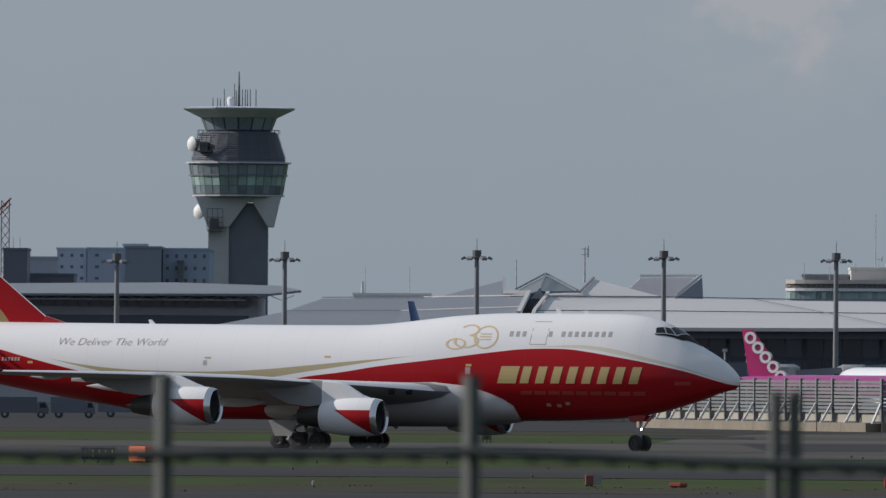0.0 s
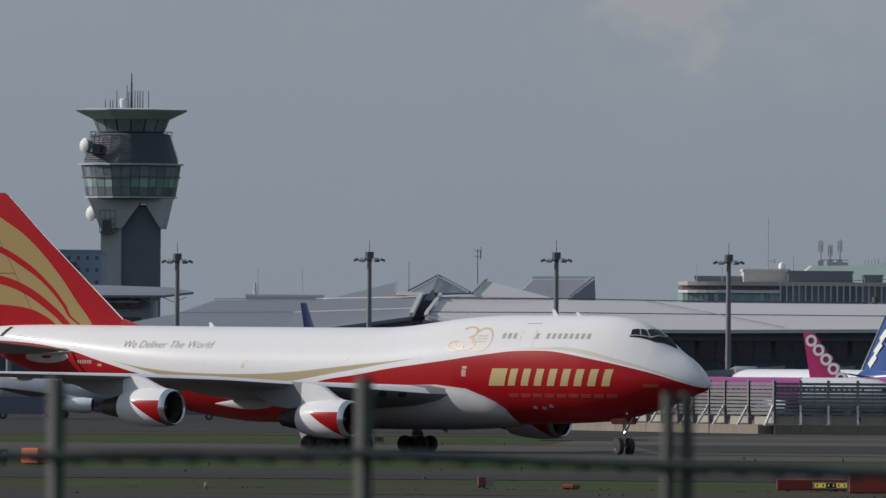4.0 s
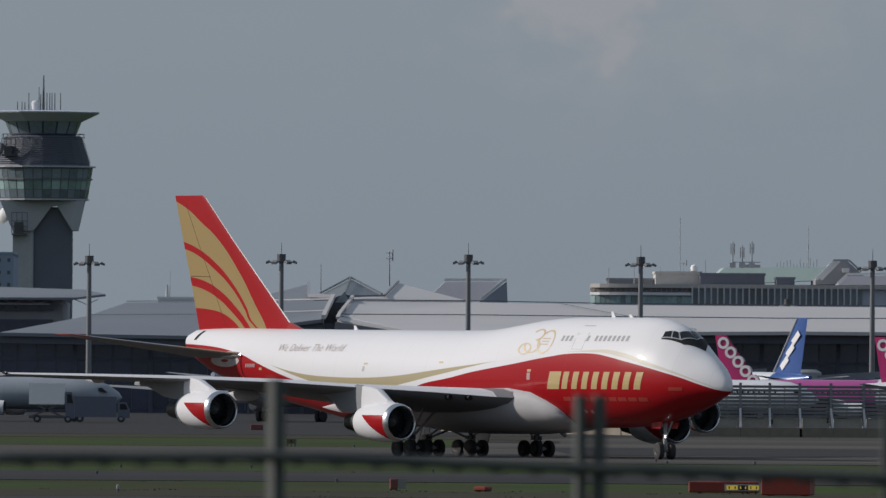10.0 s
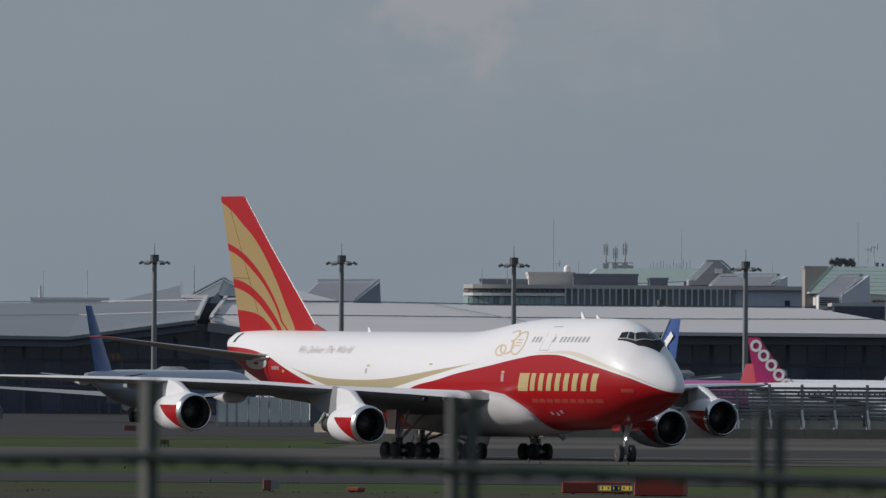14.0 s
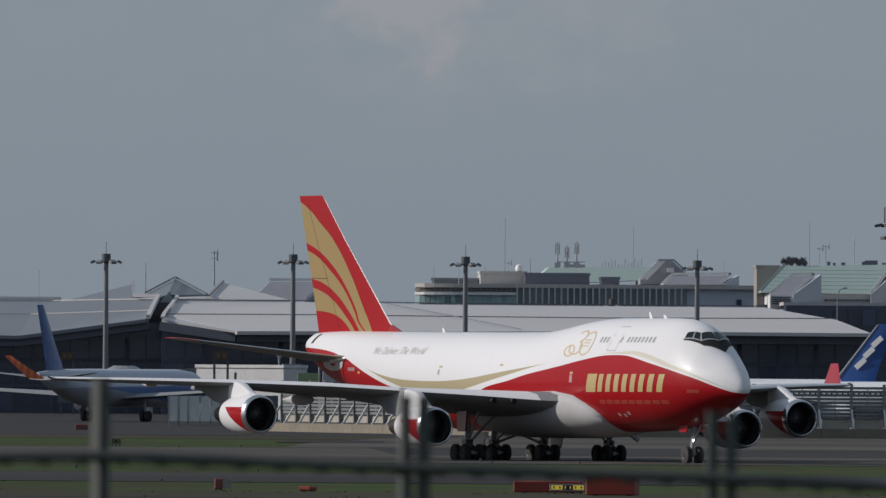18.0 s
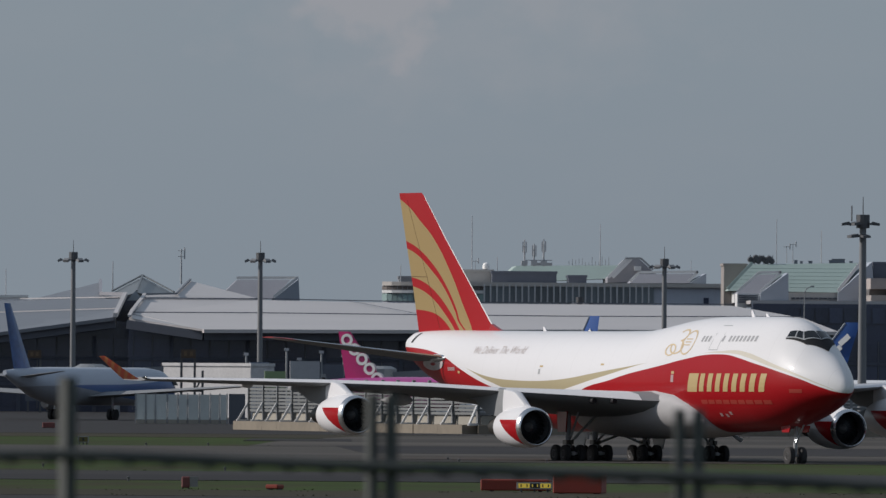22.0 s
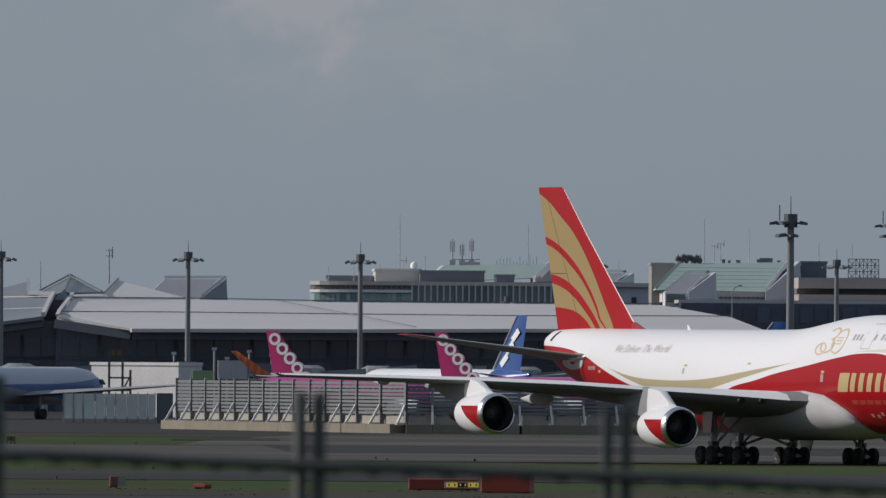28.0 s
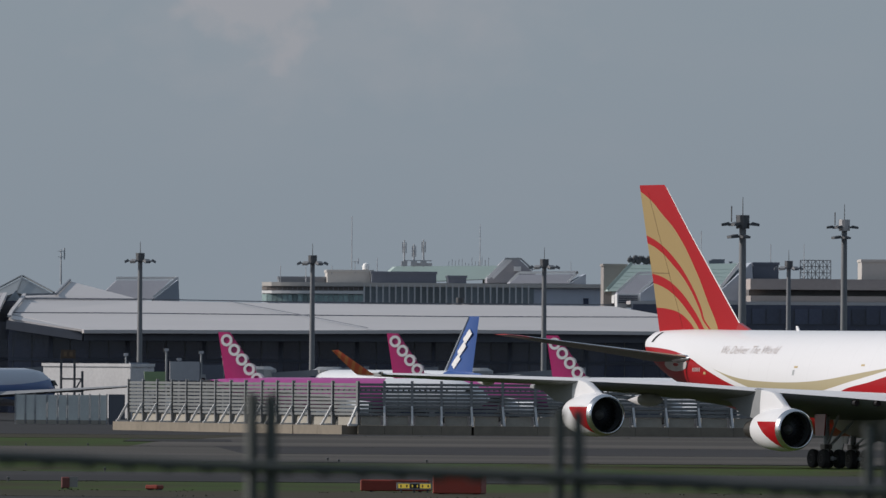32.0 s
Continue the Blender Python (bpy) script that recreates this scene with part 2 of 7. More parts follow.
def fin_livery(nt, x, z):
    def cut(p):
        return under(nt, x, z, p, 50, 72, 6, 20)
    a1 = cut([(50, 6.2), (57.6, 7.6), (58.3, 9.2), (59.9, 11.0), (61.7, 13.0), (65.0, 15.8), (67.2, 17.0), (68.9, 17.9), (72, 18.9)])
    t2 = cut([(50, 6.2), (60.2, 9.7), (60.9, 10.65), (63, 12.6), (65.1, 13.95), (67.5, 15.0), (69.6, 15.55), (72, 16.0)])
    b2 = cut([(50, 6.2), (60.5, 9.7), (61.1, 10.45), (63.2, 12.3), (65.3, 13.5), (67.5, 14.5), (69.6, 15.05), (72, 15.4)])
    t3 = cut([(50, 6.2), (59.7, 8.4), (60.4, 9.2), (62.4, 10.75), (64.7, 12.0), (66.7, 12.65), (69, 12.98), (72, 13.2)])
    b3 = cut([(50, 6.2), (60.4, 8.4), (61.0, 9.05), (62.8, 10.3), (65, 11.45), (66.7, 12.0), (69, 12.38), (72, 12.6)])
    t4 = cut([(50, 6.2), (61.0, 8.4), (61.8, 9.15), (63, 9.85), (64.3, 10.3), (66, 10.55), (68, 10.65), (72, 10.7)])
    def no(v):
        return calc(nt, "SUBTRACT", 1.0, v)
    g = calc(nt, "MULTIPLY", a1, no(calc(nt, "MULTIPLY", t2, no(b2))))
    g = calc(nt, "MULTIPLY", g, no(calc(nt, "MULTIPLY", t3, no(b3))))
    g = calc(nt, "MULTIPLY", g, no(t4))
    return blend(nt, g, RED, GOLD)


def cowl_livery(nt, x, z):
    """x runs aft from the lip, z up from the engine's axis."""
    top = calc(nt, "LESS_THAN", z, 0.5)
    slant = calc(nt, "GREATER_THAN", z, calc(nt, "ADD", calc(nt, "MULTIPLY", x, 0.62), -1.5))
    back = calc(nt, "LESS_THAN", x, 3.2)
    m = calc(nt, "MULTIPLY", calc(nt, "MULTIPLY", top, slant), back)
    return blend(nt, m, WHITE, RED)


def winglet_livery(nt, x, z):
    wave = calc(nt, "SINE", calc(nt, "ADD", calc(nt, "MULTIPLY", z, 11.0), calc(nt, "MULTIPLY", x, 5.0)))
    return blend(nt, calc(nt, "GREATER_THAN", wave, 0.2), (0.20, 0.035, 0.02), (0.22, 0.085, 0.035))


M_BODY = paint("aircraft_livery", livery)
M_FIN = paint("fin_livery", fin_livery)
M_COWL = paint("cowl_livery", cowl_livery)
M_WHITE = paint("white_aircraft_paint", lambda nt, x, z: blend(nt, 0.0, WHITE, WHITE))
M_REDP = mat("red_paint", RED, 0.3, var=0.08, coat=0.5)
M_GOLDP = mat("gold_paint", (0.50, 0.37, 0.17), 0.35, var=0.06)
M_DIMGOLD = mat("dull_gold_lettering", (0.36, 0.045, 0.032), 0.4, var=0.05)
M_WING = mat("grey_wing_paint", (0.26, 0.267, 0.275), 0.62, var=0.14, scale=0.4, stretch=(0.4, 1, 1), spec=0.18)
# white paint greyed: shade under the wing is put into this colour
M_BELLY = mat("shaded_white_belly_paint", (0.47, 0.46, 0.465), 0.6, var=0.12, scale=0.3, stretch=(0.4, 1, 1.5), spec=0.15)
M_CHROME = mat("bare_metal", (0.66, 0.67, 0.69), 0.24, 1.0, var=0.05)
# stands for the sun's glint along the fin's metal edge, as pale colour
M_EDGEGLINT = mat("pale_glint_paint", (0.74, 0.72, 0.71), 0.5, var=0.12, spec=0.2)
M_DARKMETAL = mat("burnt_metal", (0.12, 0.11, 0.10), 0.4, 0.8, var=0.2)
M_NOZZLE = mat("sooty_nozzle_metal", (0.045, 0.042, 0.037), 0.5, 0.3, var=0.3)
M_FAN = mat("fan_metal", (0.028, 0.030, 0.034), 0.45, 0.6, var=0.1)
M_INLET = mat("inlet_liner", (0.06, 0.063, 0.067), 0.6, var=0.1)
M_HUB = mat("dusty_wheel_hub", (0.13, 0.13, 0.13), 0.5, 0.2, var=0.2)
M_TYRE = mat("tyre_rubber", (0.036, 0.035, 0.036), 0.8, var=0.2, scale=2)
M_STRUT = mat("gear_grey", (0.38, 0.39, 0.40), 0.4, 0.1, var=0.15)
M_GLASSD = mat("dark_glass", (0.012, 0.014, 0.017), 0.08, var=0.05, spec=0.45)
M_WINDOWG = mat("grey_cabin_window", (0.36, 0.36, 0.37), 0.4, var=0.2, spec=0.2)
M_EMBLEM = mat("pale_gold_emblem", (0.60, 0.46, 0.27), 0.4, var=0.06)
M_FADED = mat("faded_white_lettering", (0.42, 0.27, 0.27), 0.5, var=0.1)
M_BLACKP = mat("black_paint", (0.018, 0.018, 0.020), 0.6, var=0.1, spec=0.2)
M_LETTER = mat("dark_lettering", (0.50, 0.44, 0.42), 0.8, var=0.05, spec=0.1)
M_SEALP = mat("worn_seal_plate", (0.46, 0.42, 0.42), 0.4, var=0.3, scale=1.2)
M_SEAM = mat("dark_joint_sealant", (0.10, 0.055, 0.035), 0.7, var=0.1, spec=0.15)
M_ORANGEP = paint("winglet_livery", winglet_livery)
M_LAMPON = bpy.data.materials.new("taxi_light")
M_LAMPON.use_nodes = True
M_LAMPON.node_tree.nodes["Principled BSDF"].inputs["Emission Color"].default_value = (1, 0.97, 0.9, 1)
M_LAMPON.node_tree.nodes["Principled BSDF"].inputs["Emission Strength"].default_value = 8.0


# ---- the freighter ----
XA = [0.35, 0.47, 0.8, 1.85, 3.35, 4.85, 6.35, 8.25, 10.1, 14, 18, 22, 25, 28, 30, 36, 42, 46, 50, 54, 58, 62, 65, 67.2, 68.2]
CROWN = [5.12, 5.5, 5.92, 6.78, 7.65, 8.73, 9.47, 9.88, 9.98, 10.0, 10.0, 9.82, 9.5, 9.18, 9.07, 9.05, 9.07, 9.08, 9.1, 9.12, 9.15, 9.17, 9.13, 9.05, 8.75]
KEEL = [5.08, 4.8, 4.58, 4.3, 3.75, 3.3, 2.9, 2.55, 2.35, 2.2, 2.15, 2.1, 2.1, 2.1, 2.1, 2.1, 2.12, 2.45, 3.05, 3.65, 4.35, 5.15, 5.95, 6.85, 7.35]
HALF = [0.02, 0.26, 0.55, 1.2, 1.9, 2.42, 2.75, 3.02, 3.17, 3.25, 3.25, 3.25, 3.25, 3.25, 3.25, 3.25, 3.25, 3.2, 3.03, 2.68, 2.2, 1.65, 1.25, 0.9, 0.62]
LOBE_X, LOBE = [0, 1.5, 3.5, 5, 8, 12, 20, 26, 30], [0, 0.0, 0.04, 0.09, 0.06, 0.02, 0, 0, 0]
MID = [5.1, 5.12, 5.15, 5.22, 5.35, 5.4, 5.45, 5.5, 5.5, 5.5, 5.5, 5.5, 5.5, 5.5, 5.5, 5.5, 5.5, 5.65, 5.95, 6.3, 6.75, 7.15, 7.6, 8.0, 8.1]


def smooth_at(xs, ys, x):
    """Monotone-ish cubic through the table."""
    i = int(np.searchsorted(xs, x)) - 1
    i = min(max(i, 0), len(xs) - 2)
    h = xs[i + 1] - xs[i]
    def slope(k):
        if k == 0 or k == len(xs) - 1:
            return (ys[min(k + 1, len(xs) - 1)] - ys[max(k - 1, 0)]) / (xs[min(k + 1, len(xs) - 1)] - xs[max(k - 1, 0)])
        a, b = (ys[k] - ys[k - 1]) / (xs[k] - xs[k - 1]), (ys[k + 1] - ys[k]) / (xs[k + 1] - xs[k])
        return 0.0 if a * b <= 0 else 2 * a * b / (a + b)
    t = (x - xs[i]) / h
    return ((2 * t ** 3 - 3 * t ** 2 + 1) * ys[i] + (t ** 3 - 2 * t ** 2 + t) * h * slope(i)
            + (3 * t ** 2 - 2 * t ** 3) * ys[i + 1] + (t ** 3 - t ** 2) * h * slope(i + 1))


def section(xa):
    return [smooth_at(XA, tab, xa) for tab in (CROWN, KEEL, HALF, MID)]


def waist(xa, c):
    """The upper lobe of the double-lobed section is narrower than the lower one."""
    t = min(1.0, max(0.0, c / 0.75))
    return 1 - np.interp(xa, LOBE_X, LOBE) * t * t * (3 - 2 * t)


def skin(xa, ang, lift=0.0):
    """A point on the fuselage: ang is 0 at the crown, 90 at the right side."""
    cr, ke, hw, mi = section(xa)
    s, c = math.sin(radians(ang)), math.cos(radians(ang))
    hw *= waist(xa, c)
    z = mi + ((cr - mi) if c > 0 else (mi - ke)) * c
    return Vector((-xa, -hw * s, z)) + Vector((0, -s, c)) * lift


def side_y(xa, z):
    cr, ke, hw, mi = section(xa)
    k = (z - mi) / ((cr - mi) if z > mi else (mi - ke))
    return hw * waist(xa, k) * math.sqrt(max(0.0, 1 - k * k))


def decal(bm, pts, lift=0.012, side=1, cuts=3):
    """A quad given by four (aft, height) corners laid on the fuselage's side."""
    grid = []
    for i in range(cuts + 1):
        row = []
        for j in range(cuts + 1):
            u, v = i / cuts, j / cuts
            a = [(1 - u) * (1 - v) * pts[0][k] + u * (1 - v) * pts[1][k] + u * v * pts[2][k] + (1 - u) * v * pts[3][k] for k in (0, 1)]
            row.append(bm.verts.new((-a[0], -side * (side_y(*a) + lift), a[1])))
        grid.append(row)
    for i in range(cuts):
        for j in range(cuts):
            bm.faces.new((grid[i][j], grid[i + 1][j], grid[i + 1][j + 1], grid[i][j + 1]))
    return bm


def foil(le, te, y, z, thick, n=9, drop=0.0):
    """A wing section from leading to trailing edge (aft distances) at span y; the trailing edge lies lower by drop."""
    up, dn = [], []
    for k in range(n + 1):
        t = k / n
        s = t * t * (3 - 2 * t)
        h = 2.6 * thick * (0.2969 * math.sqrt(s) - 0.126 * s - 0.3516 * s * s + 0.2843 * s ** 3 - 0.1015 * s ** 4) * 1.92 / 1.0
        up.append(Vector((-(le + (te - le) * s), -y, z - drop * s + h * 0.55)))
        dn.append(Vector((-(le + (te - le) * s), -y, z - drop * s - h * 0.45)))
    return up + dn[-2:0:-1]


def wing(side, parent):
    rows = [(2.6, 20.6, 38.2, 4.22, 3.5), (4.5, 22.4, 38.4, 4.3, 3.0), (8, 25.3, 38.7, 4.6, 2.1), (12, 28.6, 39.2, 4.88, 1.35),
            (16, 31.9, 41.0, 5.16, 1.3), (21, 36.1, 43.2, 5.36, 1.05), (26, 40.3, 45.8, 5.48, 0.8), (31.3, 44.8, 48.9, 5.58, 0.5)]
    def sink(y):
        return float(np.interp(y, (2.6, 4.5, 8, 12, 16, 21, 31.3), (0.95, 0.9, 0.72, 0.5, 0.32, 0.18, 0.05)))
    bm = bmesh.new()
    loft(bm, [foil(le, te, y * side, z, th, drop=sink(y)) for y, le, te, z, th in rows])
    w = part("wing", bm, M_WING, parent, "grey swept wing", True)
    # pale leading edge, whitened further: sunlight on the top edge put into the colour
    bm = bmesh.new()
    ring = []
    for y, le, te, z, th in rows[1:]:
        f = foil(le - 0.02, te, y * side, z, th * 1.04, drop=sink(y))
        ring.append([f[2], f[1], f[0]])
    loft(bm, ring, cap=False, closed=False)
    part("leading_edge", bm, M_WHITE, w, "pale leading edge, whitened for sunlight along it", True)
    # spoiler and flap panels
    for a, b in ((5.0, 11.4), (12.4, 20.2), (21.6, 27.2)):
        bm = bmesh.new()
        def on(y, back, dz):
            i = max(j for j in range(len(rows) - 1) if rows[j][0] <= y)
            t = (y - rows[i][0]) / (rows[i + 1][0] - rows[i][0])
            le, te, z = [rows[i][q] * (1 - t) + rows[i + 1][q] * t for q in (1, 2, 3)]
            return Vector((-(te - (te - le) * back), -y * side, z + dz - sink(y) * (1 - 0.45 * back)))
        loft(bm, [[on(a, 0.0, 0.02), on(a, 0.16, 0.14), on(a, 0.16, -0.06), on(a, 0.0, -0.06)],
                  [on(b, 0.0, 0.02), on(b, 0.16, 0.12), on(b, 0.16, -0.06), on(b, 0.0, -0.06)]])
        part("flap", bm, M_WING, w)
    # flap track fairings
    for y, xa, L in ((7.2, 34.6, 5.8), (14.8, 37.0, 5.2), (18.4, 39.0, 4.9), (24.0, 43.2, 2.6)):
        bm = bmesh.new()
        z = 4.32 + (y - 7) * 0.066 - (0.35 if y < 20 else 0.12) - sink(y) * 0.7
        prof = [(-L * t, (0.33 if y < 20 else 0.18) * math.sin(math.pi * t ** 0.75) + 0.02) for t in np.linspace(0, 1, 9)]
        turned(bm, prof, 10, "x", Matrix.Translation((-xa, -y * side, z)) @ Matrix.Diagonal((1, 0.75, 1.2, 1)))
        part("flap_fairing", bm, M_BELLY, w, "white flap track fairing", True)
    # landing lamps let into the leading edge
    for y in (6.0, 7.1):
        le = 22.4 + (y - 4.5) / 3.5 * 2.9
        bm = bmesh.new()
        rod(bm, (-le - 0.35, -y * side, 4.26), (-le + 0.03, -(y - 0.05) * side, 4.24), 0.2, n=12)
        part("landing_lamp", bm, M_BLACKP, w, "dark unlit landing lamp")
    # winglet
    bm = bmesh.new()
    rings = []
    for t in (0, 0.12, 0.5, 1.0):
        le, te = 46.2 + t * 2.8, 48.9 + t * 1.25
        y, z = 31.3 + t * 1.25, 5.57 + 1.55 * t ** 1.05
        f = [p.copy() for p in foil(le, te, y * side, z, 0.2 - 0.12 * t)]
        rings.append(f)
    loft(bm, rings)
    part("winglet", bm, M_ORANGEP if side > 0 else M_REDP, w, "gold and red winglet", True)
    bm = bmesh.new()
    turned(bm, [(0.25, 0.02), (0.1, 0.09), (-0.2, 0.1), (-0.5, 0.03)], 8, "x", Matrix.Translation((-44.9, -31.4 * side, 5.67)))
    part("navigation_light", bm, M_GLASSD, w, "clear wing tip lamp", True)
    return w


BLADES = []


def engine(side, y, xa, z, parent):
    e = new("engine")
    e.parent = parent
    e.matrix_basis = pose(-xa, -y * side, z)
    bm = bmesh.new()
    turned(bm, [(-0.42, 1.345), (-1.0, 1.40), (-2.0, 1.41), (-3.1, 1.34), (-4.0, 1.2), (-4.6, 1.06), (-4.6, 0.97), (-3.9, 0.9)], 36, cap=False)
    part("cowl", bm, M_COWL, e, "white engine cowl with a red wedge", True)
    bm = bmesh.new()
    loft(bm, [[Vector((a, r * math.cos(k * math.pi / 18), r * math.sin(k * math.pi / 18))) for k in range(36)]
              for a, r in ((-0.44, 1.35), (-0.2, 1.31), (-0.05, 1.25), (0, 1.19), (-0.04, 1.14), (-0.2, 1.10), (-0.4, 1.09))], cap=False)
    part("lip", bm, M_CHROME, e, "bright polished inlet lip", True)
    bm = bmesh.new()
    loft(bm, [[Vector((a, r * math.cos(k * math.pi / 18), r * math.sin(k * math.pi / 18))) for k in range(36)]
              for a, r in ((-0.4, 1.09), (-0.9, 1.12), (-1.5, 1.18))], cap=False)
    part("inlet", bm, M_INLET, e, smooth=True)
    blade = None
    for k in range(22):
        at = pose(0, 0, 0, k * 360 / 22)
        if blade is None and not BLADES:
            bm = bmesh.new()
            q = []
            for r, tw, w in ((0.33, 0.3, 0.10), (0.75, 0.55, 0.14), (1.15, 0.85, 0.17)):
                q.append([Vector((-1.25 + d * w * math.sin(tw) * 1.2 + o, d * w * math.cos(tw), r)) for d, o in ((-1, 0.012), (1, 0.012), (1, -0.012), (-1, -0.012))])
            loft(bm, q)
            blade = part("fan_blade", bm, M_FAN, e)
            BLADES.append(blade)
            blade.matrix_basis = at
        else:
            blade = again("fan_blade", BLADES[0], e, at)
    bm = bmesh.new()
    rod(bm, (-1.6, 0, 0), (-1.5, 0, 0), 1.17, n=24)
    part("fan_case", bm, M_INLET, e)
    bm = bmesh.new()
    turned(bm, [(-0.72, 0.01), (-0.85, 0.14), (-1.05, 0.27), (-1.3, 0.36)], 18)
    part("spinner", bm, M_HUB, e, "dark grey fan spinner", True)
    bm = bmesh.new()
    turned(bm, [(-3.8, 0.84), (-4.6, 0.82), (-5.5, 0.72), (-6.5, 0.55), (-6.5, 0.48), (-6.0, 0.46)], 24)
    part("exhaust_nozzle", bm, M_NOZZLE, e, "dark burnt exhaust nozzle", True)
    bm = bmesh.new()
    turned(bm, [(-5.9, 0.36), (-6.5, 0.28), (-7.1, 0.04)], 16)
    part("exhaust_plug", bm, M_DARKMETAL, e, "burnt metal exhaust plug", True)
    # pylon
    wz = smooth_at([3, 12, 21, 31], [4.25, 4.82, 5.32, 5.6], y) - z
    def pylon(name, rows, m, label):
        bm = bmesh.new()
        loft(bm, [[Vector((a, -w, lo)), Vector((a, w, lo)), Vector((a, w, (lo + hi) / 2)), Vector((a, w * 0.8, hi - 0.08)), Vector((a, 0, hi)),
                   Vector((a, -w * 0.8, hi - 0.08)), Vector((a, -w, (lo + hi) / 2))] for a, lo, hi, w in rows])
        part(name, bm, m, e, label, True)
    pylon("pylon", ((-0.75, 1.28, 1.34, 0.1), (-1.5, 1.25, 1.62, 0.26), (-2.8, 1.15, wz + 0.02, 0.32), (-3.5, 1.02, wz + 0.14, 0.335), (-4.6, 0.86, wz + 0.23, 0.335)), M_WHITE, "white engine pylon")
    # rear half in grey: the wing's shade on the white pylon, as colour
    pylon("aft_pylon", ((-4.6, 0.86, wz + 0.21, 0.325), (-5.6, 0.72, wz + 0.28, 0.32), (-7.2, 0.9, wz + 0.1, 0.3),
                        (-9.4, wz - 0.55, wz - 0.05, 0.2), (-11.4, wz - 0.42, wz - 0.2, 0.05)), M_WING, "rear half of the pylon, greyed for the wing's shade")
    return e


def wheel_mesh():
    bm = bmesh.new()
    turned(bm, [(-0.2, 0.3), (-0.21, 0.5), (-0.17, 0.59), (-0.08, 0.62), (0.08, 0.62), (0.17, 0.59), (0.21, 0.5), (0.2, 0.3)], 22, "y")
    return bm


def hub_mesh():
    bm = bmesh.new()
    turned(bm, [(-0.19, 0.29), (-0.215, 0.27), (-0.15, 0.16), (-0.22, 0.1), (0.22, 0.1), (0.15, 0.16), (0.215, 0.27), (0.19, 0.29)], 16, "y")
    for k in range(8):
        a = k * math.pi / 4
        for s in (-1, 1):
            rod(bm, (0.21 * math.cos(a), s * 0.17, 0.21 * math.sin(a)), (0.21 * math.cos(a), s * 0.215, 0.21 * math.sin(a)), 0.025, n=6)
    return bm


WHEELS = []
STEERED = []
TYRE = part("wheel", wheel_mesh(), M_TYRE, smooth=True)
HUB = part("hub", hub_mesh(), M_HUB, smooth=True)
SPARE = [TYRE, HUB]


def gear_wheel(at, parent):
    for first, name in ((TYRE, "wheel"), (HUB, "hub")):
        w = first if first in SPARE else new(name, first.data)
        if first in SPARE:
            SPARE.remove(first)
        w.parent = parent
        w.location = at
        WHEELS.append((w, at))


